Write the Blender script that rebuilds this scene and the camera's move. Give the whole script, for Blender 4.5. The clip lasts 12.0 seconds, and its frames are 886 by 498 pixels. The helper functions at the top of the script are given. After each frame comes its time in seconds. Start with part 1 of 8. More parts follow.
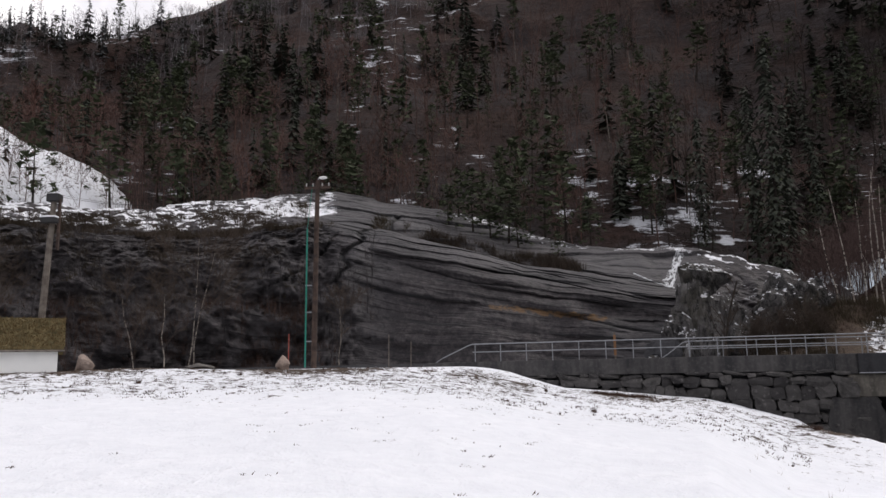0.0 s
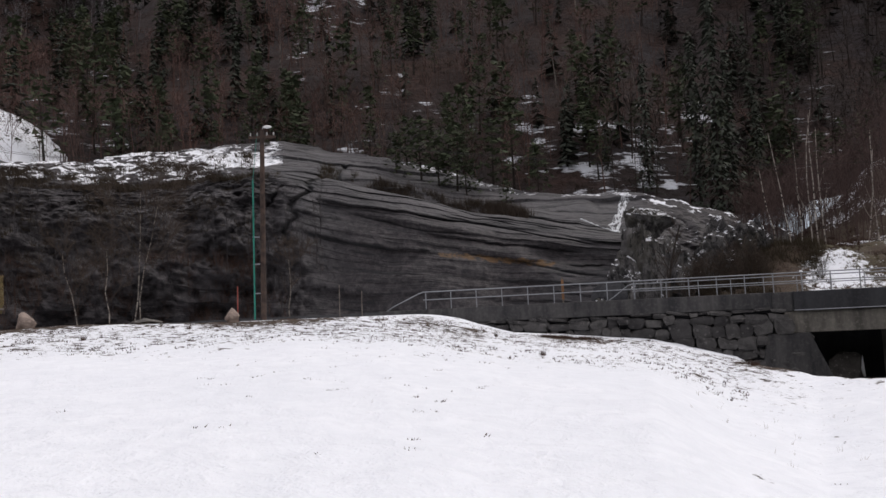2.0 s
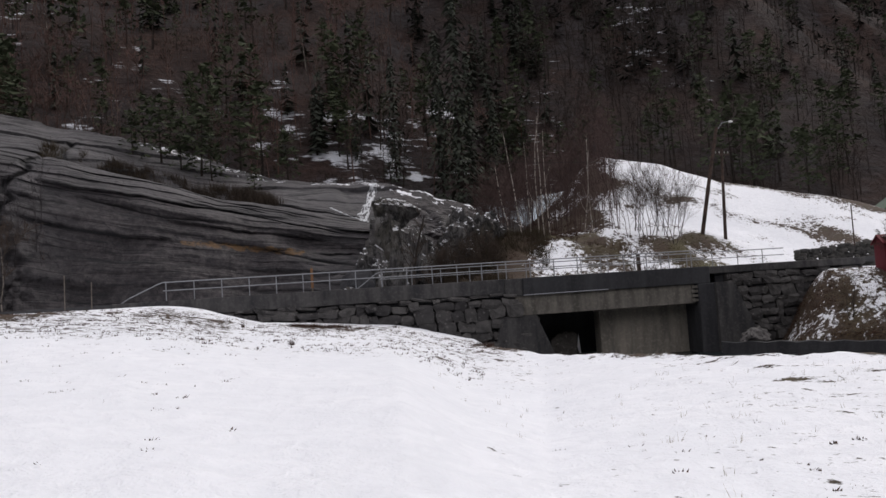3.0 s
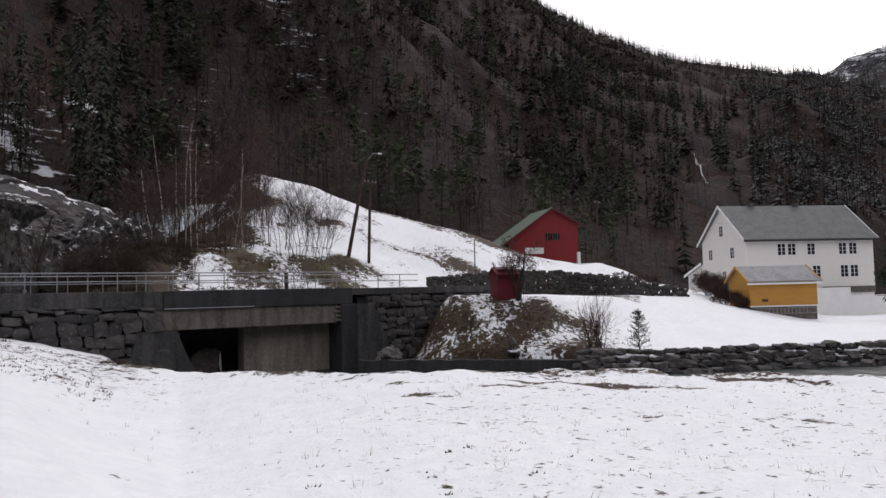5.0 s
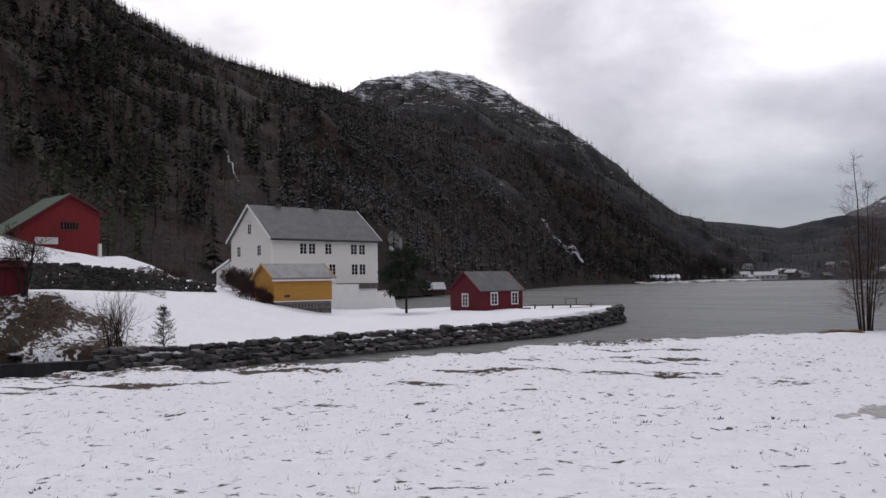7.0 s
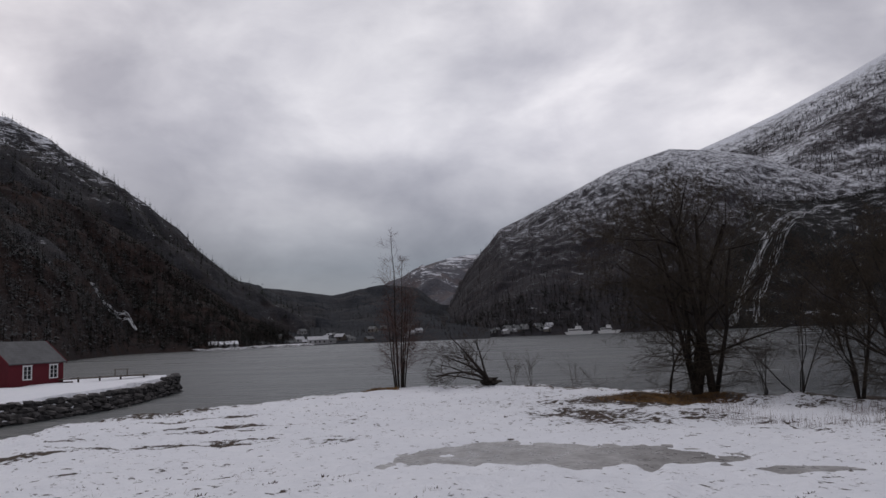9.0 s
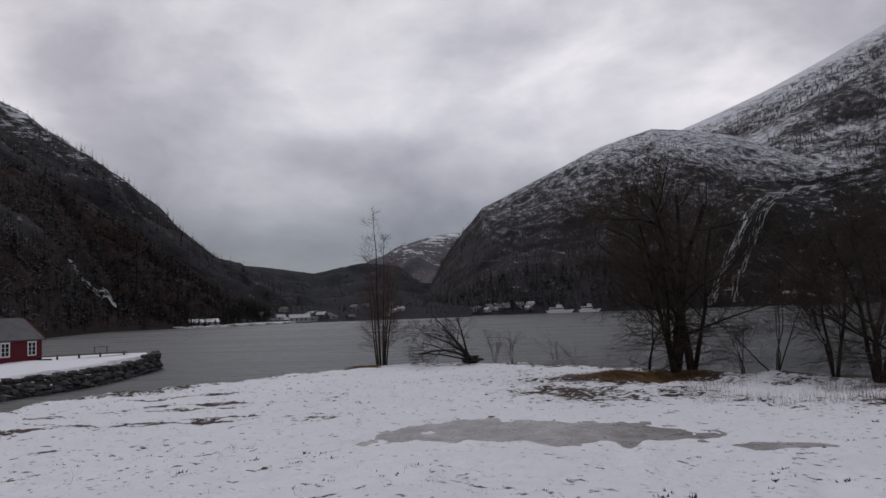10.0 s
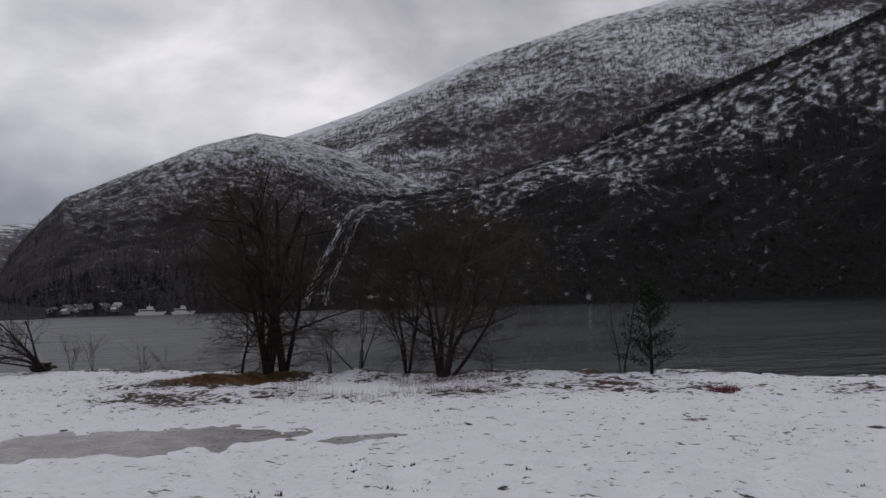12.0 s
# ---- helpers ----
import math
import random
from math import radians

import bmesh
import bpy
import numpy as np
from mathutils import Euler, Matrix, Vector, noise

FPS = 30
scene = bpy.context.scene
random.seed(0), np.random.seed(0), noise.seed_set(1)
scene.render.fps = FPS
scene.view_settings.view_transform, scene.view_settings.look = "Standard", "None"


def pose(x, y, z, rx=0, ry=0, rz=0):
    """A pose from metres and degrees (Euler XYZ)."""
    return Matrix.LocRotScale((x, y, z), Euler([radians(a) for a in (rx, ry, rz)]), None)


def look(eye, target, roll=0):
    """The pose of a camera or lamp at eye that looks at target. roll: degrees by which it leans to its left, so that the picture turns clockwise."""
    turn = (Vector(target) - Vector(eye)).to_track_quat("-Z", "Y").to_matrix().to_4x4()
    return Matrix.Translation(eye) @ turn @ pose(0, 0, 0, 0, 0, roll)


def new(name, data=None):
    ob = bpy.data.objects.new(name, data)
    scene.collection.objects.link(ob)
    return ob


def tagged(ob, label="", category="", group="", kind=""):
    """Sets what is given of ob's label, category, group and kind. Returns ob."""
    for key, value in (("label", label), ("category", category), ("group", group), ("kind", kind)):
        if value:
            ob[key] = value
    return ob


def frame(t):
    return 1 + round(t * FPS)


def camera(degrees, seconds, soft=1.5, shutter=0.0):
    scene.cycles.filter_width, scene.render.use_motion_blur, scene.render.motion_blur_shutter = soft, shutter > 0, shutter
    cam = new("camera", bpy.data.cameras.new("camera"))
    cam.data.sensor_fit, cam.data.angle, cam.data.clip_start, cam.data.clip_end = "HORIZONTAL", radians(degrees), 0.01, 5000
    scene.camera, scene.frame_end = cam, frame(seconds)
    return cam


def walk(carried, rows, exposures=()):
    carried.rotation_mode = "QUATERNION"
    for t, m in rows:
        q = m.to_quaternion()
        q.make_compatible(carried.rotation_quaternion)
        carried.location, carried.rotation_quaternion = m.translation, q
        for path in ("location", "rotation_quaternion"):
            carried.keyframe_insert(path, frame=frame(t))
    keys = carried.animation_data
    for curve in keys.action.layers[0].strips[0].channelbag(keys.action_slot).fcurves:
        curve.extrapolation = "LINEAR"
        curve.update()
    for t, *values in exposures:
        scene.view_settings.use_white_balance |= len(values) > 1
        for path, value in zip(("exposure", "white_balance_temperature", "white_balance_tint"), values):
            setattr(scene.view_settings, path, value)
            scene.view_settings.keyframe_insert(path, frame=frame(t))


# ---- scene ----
# ================= camera =================
cam = camera(60.5, 12.0, soft=1.5)
PATH = [
    (0, pose(0, 0, 1.7, 99.16, 1.16, 2.97)),
    (0.5, pose(0, 0, 1.7, 97.95, 1.12, 1.18)),
    (1, pose(0, 0, 1.7, 97.76, 0.81, 1.70)),
    (1.5, pose(0, 0, 1.7, 96.69, 1.37, 5.30)),
    (2, pose(0, 0, 1.7, 95.15, 2.71, -0.69)),
    (2.5, pose(0, 0, 1.7, 93.96, 3.60, -8.76)),
    (3, pose(0, 0, 1.7, 93.23, 3.79, -19.42)),
    (3.5, pose(0, 0, 1.7, 93.26, 3.37, -30.46)),
    (3.7, pose(0, 0, 1.7, 93.03, 3.30, -34.22)),
    (5.3, pose(0, 0, 1.7, 93.26, 1.46, -50.96)),
    (5.5, pose(0, 0, 1.7, 93.06, 1.66, -55.86)),
    (6, pose(0, 0, 1.7, 92.73, 1.57, -64.61)),
    (6.5, pose(0, 0, 1.7, 92.21, 1.18, -72.49)),
    (7, pose(0, 0, 1.7, 92.27, 0.93, -80.09)),
    (7.5, pose(0, 0, 1.7, 93.12, 1.00, -87.66)),
    (7.7, pose(0, 0, 1.7, 93.32, 1.38, -90.29)),
    (9.3, pose(0, 0, 1.7, 96.25, 2.05, -114.33)),
    (9.5, pose(0, 0, 1.7, 95.54, 1.79, -113.95)),
    (10, pose(0, 0, 1.7, 94.70, 1.97, -113.76)),
    (10.5, pose(0, 0, 1.7, 94.07, 1.85, -118.86)),
    (11, pose(0, 0, 1.7, 93.71, 1.60, -126.35)),
    (11.5, pose(0, 0, 1.7, 94.00, 1.61, -133.67)),
    (12, pose(0, 0, 1.7, 93.99, 1.45, -143.48)),
]
EXPOSURE = [(0, 0.84, 6800, 10.5), (2.0, 0.79, 6800, 10.5), (3.7, 0.68, 6800, 10.5), (5.5, 0.6, 6750, 10.5), (6.5, 0.38, 6700, 12.5), (7.5, 0.14, 6500, 12.5), (9.5, -0.32, 6500, 12.5), (12.0, -0.32, 6500, 12.5)]
walk(cam, PATH, EXPOSURE)

# ================= sky and light =================
def make_sky():
    """An overcast sky: a thick, uneven cloud sheet before a faint blue."""
    w = bpy.data.worlds.new("overcast")
    scene.world = w
    w.use_nodes = True
    nt = w.node_tree
    nt.nodes.clear()
    out, bg = nt.nodes.new("ShaderNodeOutputWorld"), nt.nodes.new("ShaderNodeBackground")
    nt.links.new(bg.outputs[0], out.inputs[0])
    sky = nt.nodes.new("ShaderNodeTexSky")
    sky.sky_type, sky.sun_disc = "NISHITA", False
    sky.sun_elevation, sky.sun_rotation = radians(28), radians(75)
    dim = nt.nodes.new("ShaderNodeVectorMath")
    dim.operation = "SCALE"
    dim.inputs["Scale"].default_value = 0.1
    nt.links.new(sky.outputs[0], dim.inputs[0])
    where = nt.nodes.new("ShaderNodeTexCoord").outputs["Generated"]

    def cloud(scale, detail, squash, rough=0.5):
        m = nt.nodes.new("ShaderNodeMapping")
        m.inputs["Scale"].default_value = (1, 1, squash)
        m.inputs["Location"].default_value = (3.1, 1.7, 0.4)
        nt.links.new(where, m.inputs["Vector"])
        t = nt.nodes.new("ShaderNodeTexNoise")
        t.inputs["Scale"].default_value, t.inputs["Detail"].default_value = scale, detail
        t.inputs["Roughness"].default_value, t.inputs["Distortion"].default_value = rough, 0.3
        nt.links.new(m.outputs[0], t.inputs["Vector"])
        return t.outputs["Fac"]

    def ramp(fac, stops):
        r = nt.nodes.new("ShaderNodeValToRGB")
        nt.links.new(fac, r.inputs[0])
        e = r.color_ramp.elements
        while len(e) < len(stops):
            e.new(0.5)
        for k, (p, c) in zip(e, stops):
            k.position, k.color = p, (*c, 1)
        return r.outputs[0]

    def mixed(how, fac, a, b):
        m = nt.nodes.new("ShaderNodeMix")
        m.data_type, m.blend_type = "RGBA", how
        m.inputs[0].default_value = fac
        nt.links.new(a, m.inputs[6]), nt.links.new(b, m.inputs[7])
        return m.outputs[2]

    lumps = ramp(cloud(3.2, 5, 1.7), [(0.32, (0.62, 0.62, 0.68)), (0.5, (0.94, 0.93, 0.97)), (0.63, (1.28, 1.26, 1.27))])
    wisps = ramp(cloud(7.0, 6, 2.0, 0.6), [(0.3, (0.88, 0.88, 0.9)), (0.7, (1.1, 1.1, 1.09))])
    split = nt.nodes.new("ShaderNodeSeparateXYZ")
    nt.links.new(where, split.inputs[0])
    rise = ramp(split.outputs[2], [(0.0, (0.28, 0.325, 0.38)), (0.09, (0.36, 0.405, 0.465)), (0.17, (0.84, 0.85, 0.88)), (0.24, (1.08, 1.08, 1.1)), (0.42, (0.95, 0.95, 0.97)), (0.75, (0.86, 0.86, 0.88))])
    grey = mixed("MULTIPLY", 1.0, mixed("MULTIPLY", 1.0, lumps, wisps), rise)
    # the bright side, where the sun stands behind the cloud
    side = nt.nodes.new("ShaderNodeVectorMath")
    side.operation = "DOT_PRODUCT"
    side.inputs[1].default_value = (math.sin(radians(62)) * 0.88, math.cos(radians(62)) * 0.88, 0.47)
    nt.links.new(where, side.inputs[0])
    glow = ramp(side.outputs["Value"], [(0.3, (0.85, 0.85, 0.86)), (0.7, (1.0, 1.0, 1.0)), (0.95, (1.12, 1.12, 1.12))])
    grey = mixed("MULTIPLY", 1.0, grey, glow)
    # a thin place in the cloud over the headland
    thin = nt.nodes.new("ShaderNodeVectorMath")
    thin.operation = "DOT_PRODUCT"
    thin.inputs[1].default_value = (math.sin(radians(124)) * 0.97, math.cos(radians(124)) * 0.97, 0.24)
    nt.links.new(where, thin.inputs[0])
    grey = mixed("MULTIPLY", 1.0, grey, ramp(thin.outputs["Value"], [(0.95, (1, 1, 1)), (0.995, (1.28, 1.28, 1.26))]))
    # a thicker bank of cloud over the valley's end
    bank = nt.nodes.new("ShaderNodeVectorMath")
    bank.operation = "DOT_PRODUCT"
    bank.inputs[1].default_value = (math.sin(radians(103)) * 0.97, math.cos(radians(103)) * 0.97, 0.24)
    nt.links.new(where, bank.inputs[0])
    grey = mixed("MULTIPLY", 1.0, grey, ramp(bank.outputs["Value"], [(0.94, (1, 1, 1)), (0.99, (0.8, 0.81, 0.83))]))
    both = mixed("MIX", 0.9, dim.outputs[0], grey)
    nt.links.new(both, bg.inputs[0])
    bg.inputs[1].default_value = 0.8


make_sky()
sun = new("sun", bpy.data.lights.new("sun", "SUN"))
sun.data.energy, sun.data.angle, sun.data.color = 0.5, radians(25), (1.0, 0.97, 0.93)
sun.matrix_basis = look((60, 30, 80), (0, 0, 0))

# ================= numbers and noise =================
EYE = 1.7      # the eye above the ground it stands on
WATER = -3.0   # level of river and fjord


def table(rows):
    """Columns of a short table, as arrays."""
    return [np.array(c, float) for c in zip(*rows)]


def lerp(a, b, s):
    return a + (b - a) * s


def smooth(a, b, x):
    s = np.clip((np.asarray(x, float) - a) / (b - a), 0, 1)
    return s * s * (3 - 2 * s)


def hashed(ix, iy, seed):
    h = (ix.astype(np.int64) * 374761393 + iy.astype(np.int64) * 668265263 + seed * 974711) & 0xFFFFFFFF
    h = ((h ^ (h >> 13)) * 1274126177) & 0xFFFFFFFF
    return ((h ^ (h >> 16)) & 0xFFFF) / 65535.0


def value(x, y, seed=0):
    x, y = np.asarray(x, float), np.asarray(y, float)
    ix, iy = np.floor(x), np.floor(y)
    fx, fy = x - ix, y - iy
    fx, fy = fx * fx * (3 - 2 * fx), fy * fy * (3 - 2 * fy)
    a, b = hashed(ix, iy, seed), hashed(ix + 1, iy, seed)
    c, d = hashed(ix, iy + 1, seed), hashed(ix + 1, iy + 1, seed)
    return lerp(lerp(a, b, fx), lerp(c, d, fx), fy) * 2 - 1


def fbm(x, y, octaves=4, seed=0, gain=0.5):
    total, amp = 0, 1.0
    for k in range(octaves):
        total = total + amp * value(np.asarray(x) * 2**k + 17.3 * k, np.asarray(y) * 2**k - 9.1 * k, seed + k)
        amp *= gain
    return total


def polar(az, dist, z=0.0):
    a = np.radians(az)
    return np.stack(np.broadcast_arrays(np.sin(a) * dist, np.cos(a) * dist, z), -1)


def at_angle(az, el, dist):
    """A place by its bearing, its height angle from the eye and its distance on the plan."""
    return polar(az, dist, EYE + dist * np.tan(np.radians(el)))


# ================= meshes =================
def np_mesh(name, verts, faces, mats, index=None, soft=False):
    """An object from arrays; faces of 3 or 4 corners each."""
    verts, faces = np.asarray(verts, np.float32).reshape(-1, 3), np.asarray(faces, np.int32)
    me = bpy.data.meshes.new(name)
    n, k = faces.shape
    me.vertices.add(len(verts)), me.loops.add(n * k), me.polygons.add(n)
    me.vertices.foreach_set("co", verts.ravel())
    me.loops.foreach_set("vertex_index", faces.ravel())
    me.polygons.foreach_set("loop_start", np.arange(0, n * k, k, dtype=np.int32))
    me.polygons.foreach_set("loop_total", np.full(n, k, np.int32))
    for m in mats if isinstance(mats, (list, tuple)) else [mats]:
        me.materials.append(m)
    if index is not None:
        me.polygons.foreach_set("material_index", np.asarray(index, np.int32))
    me.polygons.foreach_set("use_smooth", np.full(n, soft, bool))
    me.update(calc_edges=True)
    me.validate()
    return new(name, me)


def grid_faces(nu, nv):
    i = np.arange((nu - 1) * (nv - 1))
    a = (i // (nv - 1)) * nv + i % (nv - 1)
    return np.stack([a, a + nv, a + nv + 1, a + 1], -1)


def sheet(name, points, mats, soft=True, flip=False):
    nu, nv = points.shape[:2]
    f = grid_faces(nu, nv)
    return np_mesh(name, points.reshape(-1, 3), f[:, ::-1] if flip else f, mats, soft=soft)


def attribute(ob, name, values):
    a = ob.data.attributes.new(name, "FLOAT", "POINT")
    a.data.foreach_set("value", np.asarray(values, np.float32).ravel())


def part(name, bm, material, parent, label="", soft=False):
    me = bpy.data.meshes.new(name)
    bm.to_mesh(me)
    bm.free()
    me.materials.append(material)
    if soft:
        me.polygons.foreach_set("use_smooth", np.full(len(me.polygons), True))
    ob = new(name, me)
    ob.parent = parent
    return tagged(ob, label)


def part_of(name, data, parent, m=None):
    """One more piece on a mesh that is shared."""
    ob = new(name, data)
    ob.parent = parent
    if m is not None:
        ob.matrix_basis = m
    return ob


def root(name, m, label, category, group="", kind=""):
    ob = new(name)
    ob.matrix_basis = m
    ob.empty_display_size = 0.2
    return tagged(ob, label, category, group, kind)


def box(bm, x0, x1, y0, y1, z0, z1):
    v = [bm.verts.new((x, y, z)) for z in (z0, z1) for y in (y0, y1) for x in (x0, x1)]
    for f in ((0, 2, 3, 1), (4, 5, 7, 6), (0, 1, 5, 4), (2, 6, 7, 3), (0, 4, 6, 2), (1, 3, 7, 5)):
        bm.faces.new([v[i] for i in f])
    return v


def boxed(x0, x1, y0, y1, z0, z1, bevel=0.0):
    bm = bmesh.new()
    box(bm, x0, x1, y0, y1, z0, z1)
    if bevel:
        bmesh.ops.bevel(bm, geom=bm.edges[:], offset=bevel, segments=1, affect="EDGES")
    return bm


def prism(outline, y0, y1):
    """A solid with an outline in x and z, drawn out along y."""
    bm = bmesh.new()
    a = [bm.verts.new((x, y0, z)) for x, z in outline]
    b = [bm.verts.new((x, y1, z)) for x, z in outline]
    bm.faces.new(a), bm.faces.new(b[::-1])
    for i in range(len(a)):
        j = (i + 1) % len(a)
        bm.faces.new([a[j], a[i], b[i], b[j]])
    bmesh.ops.recalc_face_normals(bm, faces=bm.faces[:])
    return bm


def tube_arrays(points, radii, sides=5):
    """Rings round a line: verts and four-cornered faces."""
    p = np.asarray(points, float)
    d = np.gradient(p, axis=0)
    d /= np.linalg.norm(d, axis=1, keepdims=True) + 1e-9
    up = np.where(np.abs(d[:, 2:3]) > 0.9, [[1.0, 0, 0]], [[0, 0, 1.0]])
    s = np.cross(d, up)
    s /= np.linalg.norm(s, axis=1, keepdims=True) + 1e-9
    t = np.cross(s, d)
    a = np.arange(sides) / sides * 2 * np.pi
    ring = np.cos(a)[None, :, None] * s[:, None] + np.sin(a)[None, :, None] * t[:, None]
    v = p[:, None] + ring * np.asarray(radii, float)[:, None, None]
    n, k = len(p), sides
    i = np.arange((n - 1) * k)
    r, c = i // k, i % k
    f = np.stack([r * k + c, r * k + (c + 1) % k, (r + 1) * k + (c + 1) % k, (r + 1) * k + c], -1)
    return v.reshape(-1, 3), f


def tube(bm, points, radius, sides=8):
    """A round bar with closed ends in a bmesh."""
    radii = np.broadcast_to(radius, (len(points),))
    v, f = tube_arrays(points, radii, sides)
    vs = [bm.verts.new(c) for c in v]
    for q in f:
        bm.faces.new([vs[i] for i in q])
    bm.faces.new(vs[:sides][::-1]), bm.faces.new(vs[-sides:])
    return bm


def bar(points, radius, sides=8):
    return tube(bmesh.new(), points, radius, sides)


def merged(pieces):
    """Several (verts, faces) as one."""
    vs, fs, n = [], [], 0
    for v, f in pieces:
        vs.append(v), fs.append(np.asarray(f) + n)
        n += len(v)
    return np.concatenate(vs), np.concatenate(fs)

# ================= materials =================
class Nodes:
    """A short hand for the nodes of one material."""

    def __init__(self, name):
        self.mat = bpy.data.materials.new(name)
        self.mat.use_nodes = True
        self.nt = self.mat.node_tree
        self.nt.nodes.clear()
        self.out = self.nt.nodes.new("ShaderNodeOutputMaterial")
        self.bsdf = self.nt.nodes.new("ShaderNodeBsdfPrincipled")
        self.nt.links.new(self.bsdf.outputs[0], self.out.inputs[0])
        self.place = self.nt.nodes.new("ShaderNodeNewGeometry").outputs["Position"]
        self.normal = self.nt.nodes.new("ShaderNodeNewGeometry").outputs["Normal"]

    def put(self, socket, val):
        if isinstance(val, bpy.types.NodeSocket):
            self.nt.links.new(val, socket)
        elif hasattr(socket, "default_value"):
            if isinstance(val, (tuple, list)) and len(val) == 3 and socket.type == "RGBA":
                val = (*val, 1)
            socket.default_value = val

    def local(self):
        return self.nt.nodes.new("ShaderNodeTexCoord").outputs["Object"]

    def stretch(self, vec, scale=(1, 1, 1), turn=(0, 0, 0)):
        n = self.nt.nodes.new("ShaderNodeMapping")
        self.put(n.inputs["Vector"], vec)
        n.inputs["Scale"].default_value = scale
        n.inputs["Rotation"].default_value = [radians(a) for a in turn]
        return n.outputs[0]

    def noise(self, scale, detail=4, rough=0.55, vec=None, warp=0.0):
        n = self.nt.nodes.new("ShaderNodeTexNoise")
        self.put(n.inputs["Vector"], self.place if vec is None else vec)
        n.inputs["Scale"].default_value, n.inputs["Detail"].default_value = scale, detail
        n.inputs["Roughness"].default_value, n.inputs["Distortion"].default_value = rough, warp
        return n.outputs["Fac"]

    def cells(self, scale, vec=None, feature="F1", out="Distance"):
        n = self.nt.nodes.new("ShaderNodeTexVoronoi")
        n.feature = feature
        self.put(n.inputs["Vector"], self.place if vec is None else vec)
        n.inputs["Scale"].default_value = scale
        return n.outputs[out]

    def ramp(self, fac, *stops):
        n = self.nt.nodes.new("ShaderNodeValToRGB")
        self.put(n.inputs[0], fac)
        el = n.color_ramp.elements
        while len(el) < len(stops):
            el.new(0.5)
        for e, (p, c) in zip(el, stops):
            e.position = p
            e.color = (c, c, c, 1) if isinstance(c, (int, float)) else (*c, 1)
        return n.outputs[0]

    def mix(self, fac, a, b, how="MIX"):
        n = self.nt.nodes.new("ShaderNodeMix")
        n.data_type, n.blend_type = "RGBA", how
        self.put(n.inputs[0], fac), self.put(n.inputs[6], a), self.put(n.inputs[7], b)
        return n.outputs[2]

    def sum(self, a, b, how="ADD", clamp=False):
        n = self.nt.nodes.new("ShaderNodeMath")
        n.operation, n.use_clamp = how, clamp
        self.put(n.inputs[0], a), self.put(n.inputs[1], b)
        return n.outputs[0]

    def axis(self, vec, which):
        n = self.nt.nodes.new("ShaderNodeSeparateXYZ")
        self.put(n.inputs[0], vec)
        return n.outputs[which]

    def attr(self, name):
        n = self.nt.nodes.new("ShaderNodeAttribute")
        n.attribute_name = name
        return n.outputs["Fac"]

    def piece(self):
        return self.nt.nodes.new("ShaderNodeObjectInfo").outputs["Random"]

    def island(self):
        return self.nt.nodes.new("ShaderNodeNewGeometry").outputs["Random Per Island"]

    def bump(self, height, strength=0.3, dist=0.02):
        n = self.nt.nodes.new("ShaderNodeBump")
        n.inputs["Strength"].default_value, n.inputs["Distance"].default_value = strength, dist
        self.put(n.inputs["Height"], height)
        self.put(self.bsdf.inputs["Normal"], n.outputs[0])

    def done(self, colour, rough=0.8, metal=0.0, spec=0.5):
        b = self.bsdf.inputs
        self.put(b["Base Color"], colour), self.put(b["Roughness"], rough)
        b["Metallic"].default_value = metal
        self.put(b["Specular IOR Level"], spec)
        return self.mat


SNOW = (0.83, 0.845, 0.89)


def snow_ground():
    """Thin wet snow over grass, which shows through in patches and specks."""
    n = Nodes("snowy_ground")
    big, mid, fine = n.noise(0.35, 5), n.noise(2.2, 6, 0.62, warp=0.6), n.noise(16, 3)
    bare = n.attr("bare")
    flat = n.stretch(n.place, (1, 1, 0.2))
    specks = n.noise(5.5, 4, 0.6, flat)
    grass = n.mix(n.ramp(n.noise(9, 5, 0.7), (0.35, 0), (0.65, 1)), (0.02, 0.013, 0.01), (0.075, 0.047, 0.03))
    grass = n.mix(n.ramp(n.noise(0.9, 3), (0.5, 0), (0.7, 0.6)), grass, (0.05, 0.04, 0.022))
    grass = n.mix(n.attr("moss"), grass, n.mix(n.noise(3.0, 4), (0.045, 0.038, 0.014), (0.1, 0.1, 0.032)))
    white = n.mix(n.ramp(big, (0.35, 0), (0.7, 1)), (0.78, 0.8, 0.85), SNOW)
    white = n.mix(n.ramp(mid, (0.3, 0), (0.6, 1)), (0.74, 0.76, 0.81), white)
    # bare spots: more where the attribute says so, few elsewhere
    s = n.sum(n.sum(mid, 0.62, "MULTIPLY"), n.sum(specks, 0.38, "MULTIPLY"))
    s = n.sum(s, n.sum(bare, 0.42, "MULTIPLY"))
    mask = n.ramp(s, (0.61, 0), (0.655, 1))
    dots = n.ramp(n.sum(n.sum(n.noise(5.5, 4, 0.6, warp=0.5), n.sum(n.noise(0.5, 3), 0.22, "MULTIPLY")), n.sum(bare, 0.3, "MULTIPLY")), (0.778, 0), (0.825, 0.75))
    mask = n.sum(mask, dots, "MAXIMUM")
    col = n.mix(mask, white, grass)
    h = n.sum(n.sum(mid, 1.0, "MULTIPLY"), n.sum(fine, 0.35, "MULTIPLY"))
    h = n.sum(h, n.sum(mask, -0.5, "MULTIPLY"))
    n.bump(h, 0.75, 0.12)
    return n.done(col, 0.75, spec=0.25)


